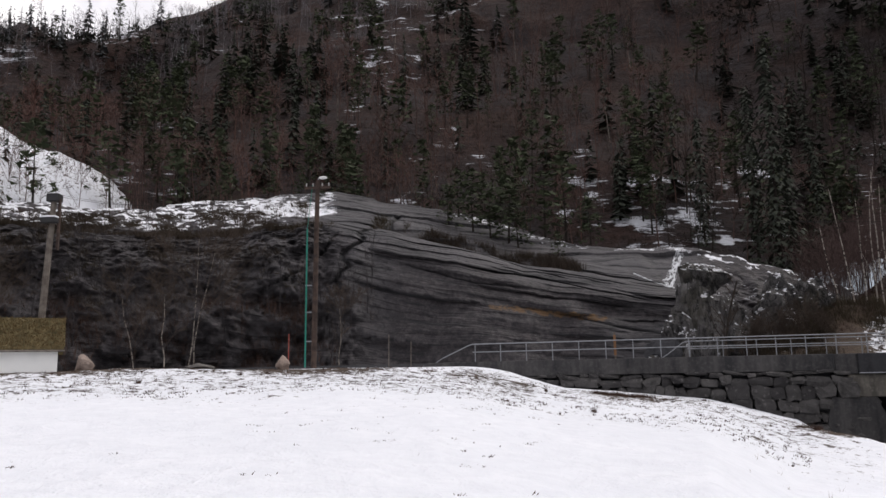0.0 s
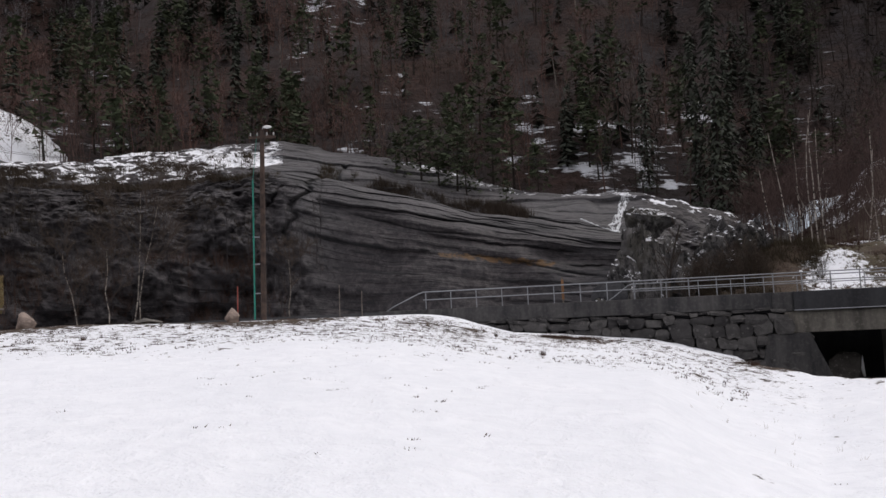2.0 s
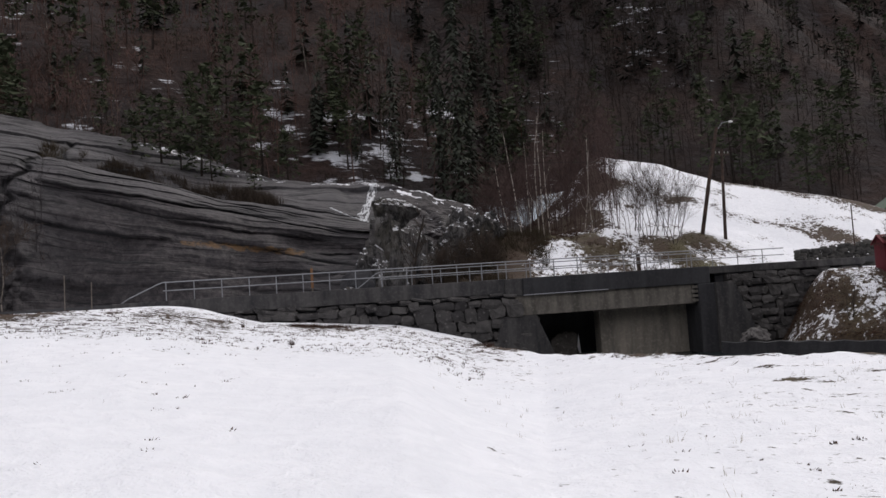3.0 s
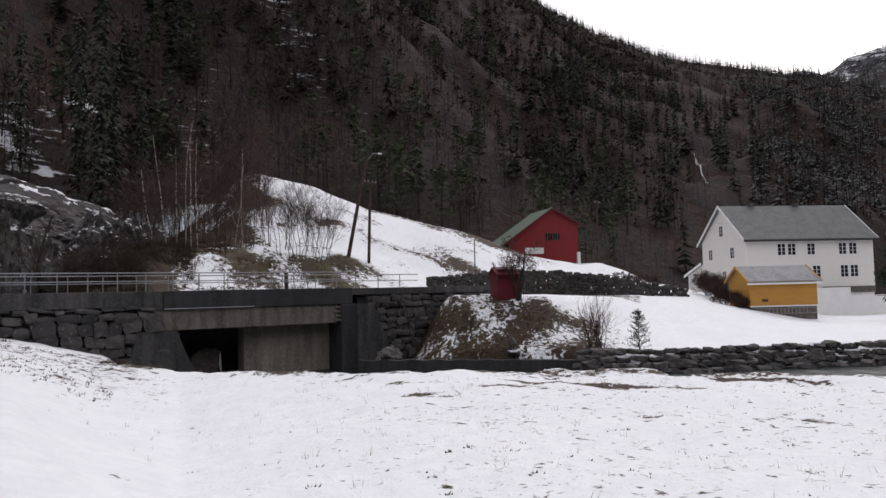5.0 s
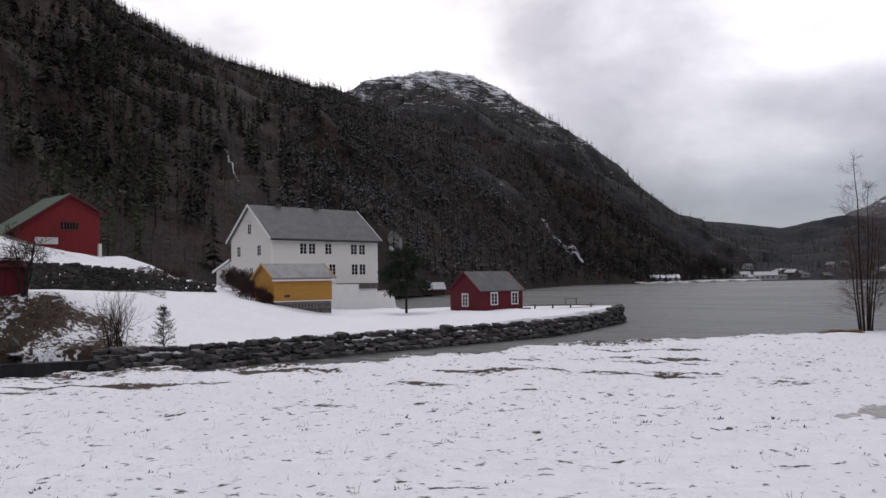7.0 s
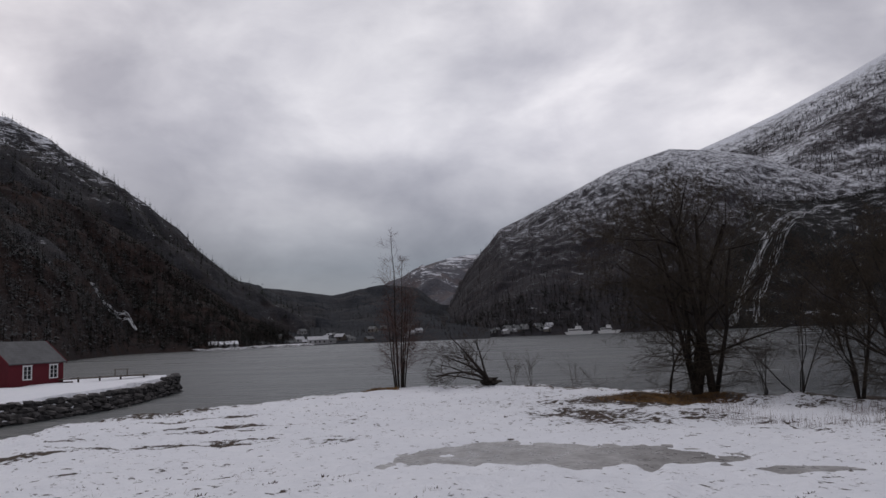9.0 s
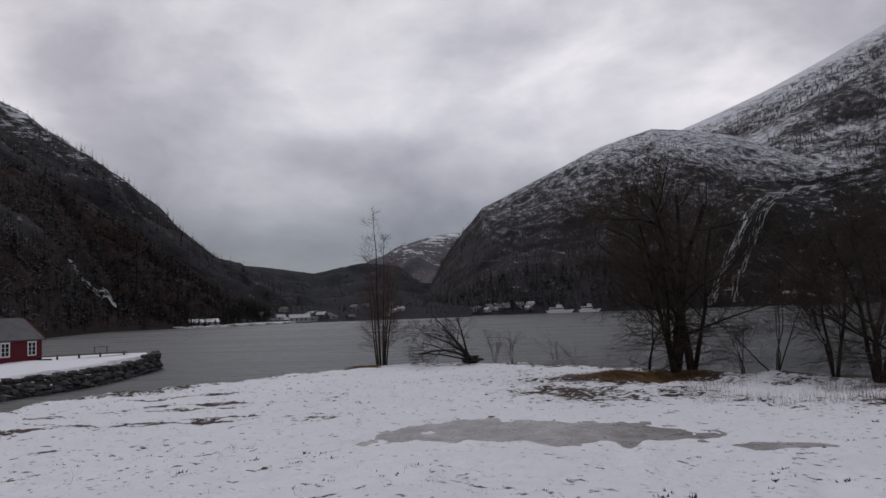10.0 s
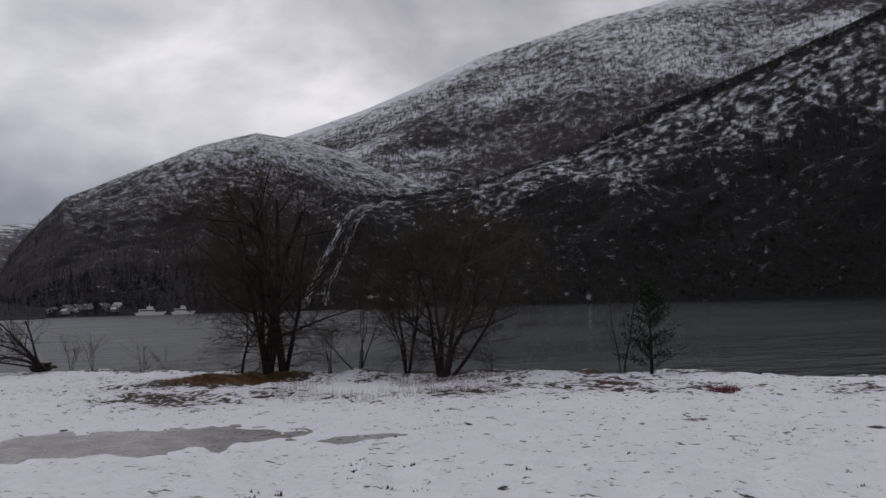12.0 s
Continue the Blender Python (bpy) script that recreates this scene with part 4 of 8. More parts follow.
    rough = 1.15 * fbm(x * 0.26, z * 0.36, 7, 27, 0.68) + 0.5 * np.abs(fbm(x * 0.5 + 9, z * 0.5, 4, 57))
    out = out * (0.35 + 0.65 * strong) + 0.6 * fbm(x * 0.10, z * 0.2, 4, 25) + (1 - strong) * rough * (1 - 0.75 * s2) + 0.05 * strong * fbm(x * 1.1, bed * 2.0, 4, 28, 0.65) - 1.3 * hang * strong
    crack = np.clip(crack * (0.2 + 0.8 * strong) * (1 - 0.4 * s2), 0, 1)
    # the open cleft that runs down across the layers
    cleft = np.exp(-((x + 9.0 + 0.42 * (14 - z) + 0.7 * fbm(z * 0.9, z * 0, 3, 33)) / 0.24) ** 2) * smooth(5, 9, z) * (1 - smooth(17.0, 18.5, z))
    cleft = np.maximum(cleft, 0.7 * np.exp(-((x + 10.6 + 0.9 * (13.5 - z) + 0.5 * fbm(z * 0.9, z * 0, 3, 34)) / 0.16) ** 2) * smooth(6, 8, z) * (1 - smooth(12, 13.5, z)))
    out = out - 0.8 * cleft
    # the hollow behind the bulge, where bushes stand
    hollow = smooth(-8.5, -6.5, a) * (1 - smooth(3, 6, a)) * np.exp(-((s2 - 0.16) / 0.13) ** 2) * (s2 > 0)
    d = d - out * (0.25 + 0.75 * (1 - s2 * 0.6)) + 1.0 * hollow
    p = polar(a, d, z - 1.3 * hollow + 0.12 * fbm(x * 0.3, y * 0.3, 3, 29) + 0.5 * s2 * out)
    return p, x, z, s2, strong, crack + 1.2 * cleft, bed


def rock_at(a, b):
    return rock_surface(a, b)[0]


def rock_slab():
    az = np.concatenate([np.arange(-46, -15, 0.16), np.arange(-15, 17, 0.11), np.arange(17, 26, 0.16)])
    a, b = np.meshgrid(az, np.concatenate([np.linspace(0, 0.3, 60)[:-1], np.linspace(0.3, 0.7, 150)[:-1], np.linspace(0.7, 1, 70)]), indexing="ij")
    p, x, z, s2, strong, crack, bed = rock_surface(a, b)
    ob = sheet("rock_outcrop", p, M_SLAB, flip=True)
    n_ = fbm(x * 0.16, z * 0.3, 4, 44)
    patch = smooth(-19.5, -16.5, a) * smooth(-27, -23, a) * (1 - smooth(-11.5, -9.5, a)) * smooth(16.3, 17.6, z)
    ledge = (1 - smooth(-17, -13, a)) * smooth(13.5, 15.5, z) * (0.42 + 0.12 * fbm(x * 0.5, z * 0.9, 3, 47))
    speck = smooth(0.12, 0.3, fbm(x * 1.3, z * 3.2, 5, 48, 0.65) + 0.45 * fbm(x * 0.14, z * 0.3, 2, 49))
    edge = smooth(14.0, 15.5, z) * (1 - strong) * 0.2 + 0.42 * smooth(-3, 0, a) * smooth(0.2, 0.45, s2) * (1 - smooth(0.75, 1, s2)) * (a < 7)
    attribute(ob, "bed", bed)
    attribute(ob, "crack", np.clip(crack, 0, 1))
    attribute(ob, "snow", np.clip(np.maximum(0.66 * patch * smooth(-19, -16.5, a) * (0.85 + 0.35 * n_), 0.8 * speck * ledge * 2.2) + edge * 0.7 * speck + 0.4 * smooth(15.6, 16.6, a) * speck + 0.55 * smooth(0.75, 0.95, s2) * smooth(-6, 0, a) * speck, 0, 1))
    # dark left cliff; below the bulge and in the hollow, wet and painted shade
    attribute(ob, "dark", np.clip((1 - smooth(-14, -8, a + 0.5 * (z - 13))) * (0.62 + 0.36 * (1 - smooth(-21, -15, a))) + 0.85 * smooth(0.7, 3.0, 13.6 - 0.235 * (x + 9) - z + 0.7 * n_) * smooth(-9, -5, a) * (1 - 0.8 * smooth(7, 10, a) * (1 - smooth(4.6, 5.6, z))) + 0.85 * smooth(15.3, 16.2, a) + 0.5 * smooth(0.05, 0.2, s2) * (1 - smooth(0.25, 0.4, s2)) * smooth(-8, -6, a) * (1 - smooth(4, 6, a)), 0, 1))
    attribute(ob, "moss", np.exp(-((z - 6.3 + 0.12 * (x - 2)) / 0.5) ** 2) * smooth(-1, 1, x) * (1 - smooth(9, 11, x)))
    return tagged(ob, "smooth grey layered rock slope, wet, with snow on its ledges", "rock", kind="structure")


rock_slab()


def snow_shoulder():
    """The open snow slope above the dark cliff."""
    az = np.arange(-48, -24.9, 0.25)
    v = np.linspace(0, 1, 40)
    a, b = np.meshgrid(az, v, indexing="ij")
    top = np.interp(a, [-48, -40, -34, -31.9, -28.3, -26.2, -25], [17.5, 17.2, 16.3, 15.8, 14.5, 13.0, 12.0])
    d = lerp(82.0, 100.0, b)
    z = EYE + d * np.tan(np.radians(lerp(8.5, top, np.sin(b * np.pi / 2) ** 0.8))) + 0.5 * fbm(a * 0.5, b * 5, 3, 88)
    z = np.where(b > 0.97, z - 4, z)
    ob = sheet("snow_slope", polar(a, d, z), M_GROUND, flip=True)
    attribute(ob, "bare", 0.06 + 0.3 * smooth(-31, -34, a) * (1 - b) + 0.12 * fbm(a * 0.4, b * 4, 3, 89))
    tagged(ob, "open snow slope with dry stalks above the cliff", "slope", kind="structure")


snow_shoulder()

# the puddle in the hollow of the field
bm = bmesh.new()
bmesh.ops.create_circle(bm, cap_ends=True, segments=64, radius=1.0, matrix=Matrix.Translation((15.2, -8.3, -1.125)) @ pose(0, 0, 0, 0, 0, 61) @ Matrix.Translation((-1.2, 0, 0)) @ Matrix.Diagonal((6.6, 3.0, 1, 1)))
tagged(part("puddle", bm, M_SLUSH, None), "shallow grey puddle of slush in the snow", "puddle", kind="structure")

# ================= stones, walls and the bridge =================
def stone_mesh(name, mat, seed, lump=0.16):
    """A rough block about one metre across: a divided cube with worn corners."""
    rng = np.random.default_rng(seed)
    bm = bmesh.new()
    bmesh.ops.create_cube(bm, size=1.0)
    bmesh.ops.subdivide_edges(bm, edges=bm.edges[:], cuts=1, use_grid_fill=True)
    for v in bm.verts:
        c = v.co
        n = c.length
        c *= lerp(1.0, 0.60 / n, 0.42)
        v.co = c + Vector(rng.uniform(-lump, lump, 3)) * 0.62
    me = bpy.data.meshes.new(name)
    bm.to_mesh(me)
    bm.free()
    me.materials.append(mat)
    return me


WALL_STONES = [stone_mesh("stone", M_STONE, 100 + k, 0.17) for k in range(8)]
RIP_STONES = [stone_mesh("stone", M_RIP, 200 + k, 0.2) for k in range(10)]


def placed(x, y, z, sx, sy, sz, rx=0.0, ry=0.0, rz=0.0):
    return Matrix.LocRotScale((x, y, z), Euler([radians(a) for a in (rx, ry, rz)]), (sx, sy, sz))


def courses(parent, x0, x1, z0, z1, y, wide, high, seed, low=None):
    """Rough courses of stones in a wall's face; low(x): the ground before it."""
    rng = np.random.default_rng(seed)
    z = z0
    while z < z1 - 0.1:
        h = min(high * rng.uniform(0.75, 1.3), z1 - z)
        x = x0 + rng.uniform(-0.3, 0)
        while x < x1:
            w = wide * rng.uniform(0.45, 1.6)
            g = h * rng.uniform(0.75, 1.35)
            if low is None or z + h > low(x + w / 2) - 0.1:
                part_of("stone", WALL_STONES[rng.integers(8)], parent,
                        placed(x + w / 2, y + rng.uniform(-0.08, 0.08), z + h / 2 + rng.uniform(-0.09, 0.09), w * rng.uniform(0.9, 1.08), rng.uniform(0.5, 0.75), g, rng.uniform(-7, 7), rng.uniform(-9, 9), rng.uniform(-9, 9)))
            x += w
        z += h * 0.97


ROAD = pose(0, 43.5, 0, 0, 0, -9.54)  # along the road's near edge; x along it, y away
DECK = 2.2


def railing(name, x0, x1, y, z, step, label, start=None):
    rail = root(name, ROAD @ Matrix.Translation((0, y, z)), label, "railing", "railings of the bridge road")
    part("rail", bar([(x0, 0, 1.0), (x1, 0, 1.0)], 0.032, 8), M_STEEL, rail)
    part("rail", bar([(x0, 0, 0.55), (x1, 0, 0.55)], 0.028, 8), M_STEEL, rail)
    if start is not None:
        part("rail", bar([(start, 0, -0.1), (start + 0.55, 0, 0.25), (x0 - 0.25, 0, 0.92), (x0, 0, 1.0)], 0.032, 8), M_STEEL, rail)
    post = None
    for k in range(int((x1 - x0) / step) + 1):
        if post is None:
            post = part("post", bar([(0, 0, -0.05), (0, 0, 1.0)], 0.03, 6), M_STEEL, rail)
            post.matrix_basis = Matrix.Translation((x0 + 0.15, 0, 0))
        else:
            part_of("post", post.data, rail, Matrix.Translation((x0 + 0.15 + k * step, 0, 0)))
    return rail


def bridge_and_walls():
    # retaining wall on the near side
    w = root("retaining_wall", ROAD, "old stone retaining wall under a grey concrete kerb beside the road", "wall", kind="structure")
    part("capping", boxed(-3.2, 18.3, -0.06, 0.5, 1.35, DECK, 0.03), M_CONC, w, "weathered grey concrete edge beam")
    part("capping", boxed(18.3, 19.4, -0.02, 0.5, 1.15, DECK - 0.01, 0.03), M_CONC, w)
    part("core", boxed(-3.0, 19.4, 0.34, 0.95, -3.4, 1.35), M_DARKW, w)
    courses(w, -1.0, 19.0, -2.9, 1.34, 0.18, 0.85, 0.58, 5, low=lambda x: np.interp(x, [-3, 4, 10, 14.5, 18], [1.4, 0.5, -0.2, -1.1, -1.9]))
    # road slab behind
    r = root("road", ROAD, "narrow asphalt road with wet snow at its edges", "road", kind="structure")
    part("surface", boxed(-30, 44, 0.5, 5.2, 1.85, DECK - 0.03), M_ASPHALT, r)
    part("kerb", boxed(-3, 44, 5.2, 5.6, 1.6, DECK + 0.02, 0.03), M_CONC, r)

    b = root("road_bridge", ROAD, "small concrete beam road bridge over a river, dark and weathered", "bridge")
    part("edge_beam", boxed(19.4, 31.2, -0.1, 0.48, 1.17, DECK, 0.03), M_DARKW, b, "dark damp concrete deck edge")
    part("girder", boxed(18.9, 30.2, 0.06, 0.6, 0.0, 1.17, 0.03), M_CONC2, b, "pale stained concrete girder")
    for y in (2.9, 3.9, 4.75):
        part("girder", boxed(19.5, 30.2, y, y + 0.45, 0.1, 1.17, 0.03), M_CONC2, b)
    part("deck", boxed(19.4, 31.2, 0.48, 5.2, 1.17, 1.85), M_CONC, b)
    part("pipe", bar([(19.4, -0.14, 1.2), (24.6, -0.14, 1.2)], 0.035, 6), M_STEEL, b, "thin pale pipe along the beam")
    for k in range(4):
        part("bearing_block", boxed(29.95 + 0.05 * (k % 2), 30.75 + 0.1 * (k % 2), -0.04, 0.3, 0.1 + 0.27 * k, 0.27 + 0.27 * k, 0.02), M_CONC2, b)
    # abutments
    part("abutment", prism([(17.2, -3.6), (21.6, -3.6), (20.1, -0.05), (18.0, 0.0)], -0.12, 4.8), M_CONC, b, "sloping grey concrete abutment")
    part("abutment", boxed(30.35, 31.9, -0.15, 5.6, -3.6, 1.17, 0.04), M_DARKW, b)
    part("inner_wall", boxed(24.6, 30.4, 1.6, 2.6, -3.6, 1.1, 0.04), M_CONC3, b, "tan stained concrete abutment wall")
    # added dark walls that hide the open gap and stand for its shade
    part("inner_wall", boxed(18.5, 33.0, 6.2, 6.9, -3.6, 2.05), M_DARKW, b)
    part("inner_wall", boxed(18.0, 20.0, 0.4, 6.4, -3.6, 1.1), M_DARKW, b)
    part("buttress", prism([(31.4, -3.6), (34.6, -3.6), (32.6, 1.1), (31.4, 1.2)], -0.4, 0.2), M_CONC, b, "sloping concrete buttress")
    # wing wall past the bridge
    g = root("wing_wall", ROAD, "rough stone wing wall beyond the bridge", "wall", kind="structure")
    part("core", boxed(31.8, 42, 0.4, 1.0, -3.6, 1.75), M_DARKW, g)
    part("capping", boxed(31.2, 42, 0.0, 0.5, 1.72, DECK - 0.03, 0.03), M_CONC, g)
    courses(g, 32.6, 41.5, -2.6, 1.7, 0.32, 0.75, 0.48, 9)
    railing("railing", -0.6, 31.0, 0.2, DECK, 1.46, "galvanised steel tube railing along the bridge", start=-2.9)
    railing("railing", 11.6, 40.0, 5.4, DECK, 1.9, "galvanised steel tube railing on the road's far side", start=9.9)


bridge_and_walls()


def river_wall():
    """The low dark wall at the foot of the mound."""
    bm = bmesh.new()
    az = np.linspace(39.2, 55.6, 18)
    d = np.interp(az, [39, 44, 50, 56], [47.2, 46.2, 45.0, 44.2])
    rows = []
    for a, q in zip(az, d):
        n_ = 0.05 * math.sin(a * 3.1)
        pts = [polar(a, q, -4.5), polar(a, q + 0.15, -2.32 + n_), polar(a, q + 0.6, -2.3 + n_), polar(a, q + 0.6, -4.5)]
        rows.append([bm.verts.new(p) for p in pts])
    for r0, r1 in zip(rows, rows[1:]):
        for k in range(4):
            bm.faces.new([r0[k], r0[(k + 1) % 4], r1[(k + 1) % 4], r1[k]])
    bm.faces.new(rows[0]), bm.faces.new(rows[-1][::-1])
    bmesh.ops.recalc_face_normals(bm, faces=bm.faces[:])
    tagged(part("river_wall", bm, M_DARKW, None), "low dark wet concrete wall along the river", "wall", kind="structure")


river_wall()


def riprap():
    """Loose blocks heaped along the far bank to the point."""
    rng = np.random.default_rng(21)
    r = root("riprap", Matrix(), "bank of heaped grey boulders with snow in the gaps", "stone bank", kind="structure")
    az, dist = table([(55.5, 43.6), (60, 43.4), (66.5, 45.6), (73, 49.0), (81.5, 54.6), (87, 60.0), (89.5, 64.5), (92, 74), (93.2, 80.5), (93.0, 84.5)])
    p = np.concatenate([[polar(a, d)] for a, d in zip(az, dist)])
    run = np.concatenate([[0], np.cumsum(np.linalg.norm(np.diff(p, axis=0), axis=1))])
    out = np.array([polar(a, 1.0) for a in az])
    for row in range(4):
        s = rng.uniform(0, 0.5)
        while s < run[-1]:
            c = np.array([np.interp(s, run, p[:, k]) for k in range(3)])
            o = np.array([np.interp(s, run, out[:, k]) for k in range(3)])
            w = rng.uniform(0.5, 1.1) * (1.1 - 0.08 * row)
            back = 0.42 * row + rng.uniform(-0.15, 0.15)
            z = WATER + 0.05 + 0.33 * row + rng.uniform(-0.08, 0.1) + (0.35 if s > run[-1] - 9 else 0.0) * (row > 1)
            part_of("stone", RIP_STONES[rng.integers(10)], r,
                    placed(*(c + o * back)[:2], z, w, w * rng.uniform(0.6, 0.9), w * rng.uniform(0.32, 0.52), rng.uniform(-8, 8), rng.uniform(-8, 8), rng.uniform(0, 360)))
            s += w * rng.uniform(0.72, 0.95)


riprap()


def dry_wall():
    """The field wall between the terrace and the snowy hill: many small stones."""
    az, dist = table([(42.5, 57), (45, 64), (47, 69), (51.6, 70.5), (55.2, 71), (60.5, 73), (63.5, 77)])
    rng = np.random.default_rng(5)
    pieces, base = [], []
    for me in WALL_STONES:
        v = np.array([q.co[:] for q in me.vertices])
        f = np.array([q.vertices[:] for q in me.polygons])
        base.append((v, f))
    for a in np.arange(44.6, 63.5, 0.27):
        d = np.interp(a, az, dist)
        x, y, _ = polar(a, d)
        z0 = float(height(x, y)) - 0.3
        top = np.interp(a, [42.5, 45, 48.5, 51, 55, 58, 63.5], [1.2, 1.5, 2.2, 2.4, 2.3, 1.9, 0.8])
        z = 0.0
        while z < top:
            h = rng.uniform(0.18, 0.34)
            v, f = base[rng.integers(8)]
            t = radians(-a) + rng.uniform(-0.2, 0.2)
            v = v * [rng.uniform(0.3, 0.65), 0.6, h * rng.uniform(1.0, 1.4)]
            v = v @ np.array([[math.cos(t), math.sin(t), 0], [-math.sin(t), math.cos(t), 0], [0, 0, 1]])
            off = polar(a + rng.uniform(-0.1, 0.1), d + rng.uniform(-0.08, 0.08))
            pieces.append((v + [off[0], off[1], z0 + z + h / 2], f))
            z += h
    v, f = merged(pieces)
    ob = np_mesh("stone_wall", v, f, M_STONE2)
    tagged(ob, "long dry stone field wall, dark grey and mossy", "stone wall", kind="stuff")


def island_stone():
    n = Nodes("dry_stone")
    col = n.mix(n.island(), (0.035, 0.034, 0.034), (0.095, 0.09, 0.085))
    col = n.mix(n.ramp(n.noise(3, 5), (0.45, 0), (0.7, 0.6)), col, (0.05, 0.052, 0.045))
    n.bump(n.noise(8, 4), 0.4, 0.05)
    return n.done(col, 0.9, spec=0.2)


M_STONE2 = island_stone()
dry_wall()


def rough_rock(name, size, seed, mat, detail=4, lump=0.5):
    """A boulder: a fine ball pushed in and out in facets."""
    bm = bmesh.new()
    bmesh.ops.create_icosphere(bm, subdivisions=detail, radius=1.0)
    rng = np.random.default_rng(seed)
    planes = [(Vector(rng.normal(size=3)).normalized(), rng.uniform(0.5, 0.92)) for _ in range(20)]
    for v in bm.verts:
        c = v.co.copy()
        for n_, lim in planes:
            over = c.dot(n_) - lim
            if over > 0:
                c -= n_ * over * 0.9
        q = Vector((c.x, c.y, c.z * 0.7))
        k = (noise.fractal(q * 1.6 + Vector((seed, 0, 0)), 0.7, 2.2, 6) - 1.4 * abs(noise.noise(q * 2.3 + Vector((0, seed, 0)))) - 0.6 * abs(noise.noise(q * 5.1 + Vector((seed, seed, 0))))) * 0.13 * lump
        v.co = Vector((c.x * size[0], c.y * size[1], c.z * size[2])) * (1 + k)
    me = bpy.data.meshes.new(name)
    bm.to_mesh(me)
    bm.free()
    me.materials.append(mat)
    return me


def crag_mat():
    n = Nodes("boulder_crag")
    tall = n.noise(0.7, 7, 0.7, n.stretch(n.place, (1.3, 1.3, 0.6)))
    col = n.mix(n.ramp(tall, (0.4, 0), (0.62, 1)), (0.04, 0.038, 0.04), (0.19, 0.182, 0.178))
    col = n.mix(n.ramp(n.noise(0.5, 3), (0.5, 0), (0.6, 0.7)), col, (0.05, 0.045, 0.033))
    split = n.ramp(n.noise(0.8, 4, 0.6, n.stretch(n.place, (1.3, 1.3, 0.5), (0, 20, 0)), 0.8), (0.475, 0), (0.5, 0.9), (0.525, 0))
    col = n.mix(split, col, (0.015, 0.015, 0.017))
    s = n.sum(n.sum(n.axis(n.normal, 2), 0.3, "MULTIPLY"), n.noise(1.6, 6, 0.7))
    mask = n.ramp(s, (0.715, 0), (0.745, 1))
    n.bump(n.sum(n.noise(1.4, 8, 0.75), split, "SUBTRACT"), 1.0, 0.6)
    return n.done(n.mix(mask, col, SNOW), 0.75, spec=0.3)


M_CRAG = crag_mat()


def boulders():
    def rock(az, dist, z, size, seed, turn, label, mat=M_CRAG, detail=4, lump=1.0):
        ob = new("boulder", rough_rock("boulder", size, seed, mat, detail, lump))
        ob.matrix_basis = Matrix.Translation(polar(az, dist, z)) @ pose(0, 0, 0, 0, 0, turn)
        tagged(ob, label, "boulder")

    rock(15.9, 57.5, 4.2, (2.3, 2.2, 4.4), 3, 20, "huge fractured grey boulder beside the stream", detail=5, lump=1.5)
    rock(16.0, 61.5, 8.2, (2.5, 2.2, 2.0), 8, 50, "rounded dark boulder at the head of the small waterfall", detail=5)
    rock(18.3, 58.5, 3.6, (1.9, 1.8, 4.0), 14, 35, "split grey rock leaning on the huge boulder", detail=5, lump=1.5)
    rock(20.6, 61, 4.4, (3.4, 3.0, 4.3), 12, 75, "broad mossy dark crag below the trees", detail=5, lump=1.6)
    rock(23.0, 61, 4.2, (2.6, 2.6, 3.8), 17, 10, "low dark crag with snow on its top", detail=5, lump=1.6)
    rock(14.2, 56.0, 2.6, (2.0, 1.8, 3.2), 27, 70, "wet grey boulder leaning at the waterfall's foot", detail=5, lump=1.5)
    rock(12.6, 54.6, 1.6, (1.2, 1.0, 1.5), 24, 40, "wet boulder below the small waterfall", detail=4, lump=1.4)
    rock(13.3, 55.0, 2.6, (1.5, 1.2, 1.5), 22, 10, "dark wet boulder at the stream's foot", M_DARKW)
    # edge stones by the road
    rock(-28.0, 33.2, 2.2, (0.5, 0.45, 0.52), 31, 10, "reddish standing stone on the field's edge", M_BOULDER, 3, 0.6)
    rock(-14.75, 33.4, 2.15, (0.44, 0.4, 0.42), 33, 60, "pale grey standing stone on the field's edge", M_BOULDER, 3, 0.6)
    rock(-20.6, 34.0, 2.1, (0.75, 0.5, 0.22), 35, 10, "low flat grey stone behind the field's crest", M_BASE, 3, 0.6)
    rock(-33.7, 33.0, 2.15, (0.45, 0.4, 0.5), 36, 10, "brown standing stone before the hut", M_BOULDER, 3, 0.6)
    rock(50.8, 45.9, -1.95, (0.75, 0.5, 0.3), 41, 10, "dark flat rock at the foot of the mound", M_CRAG, 3, 0.6)
    rock(50.72, 45.9, -1.38, (0.36, 0.3, 0.44), 43, 40, "dark stump-like rock on the mound", M_BASE, 3, 0.6)
    rock(41.3, 48.0, -2.2, (1.5, 0.9, 0.75), 45, 10, "snow-covered heap of rock beside the river wall", M_RIP, 4, 1.6)
    rock(28.2, 48.5, -2.3, (1.5, 1.0, 1.5), 47, 10, "dark rock under the bridge", M_BASE, 3, 1.2)


boulders()

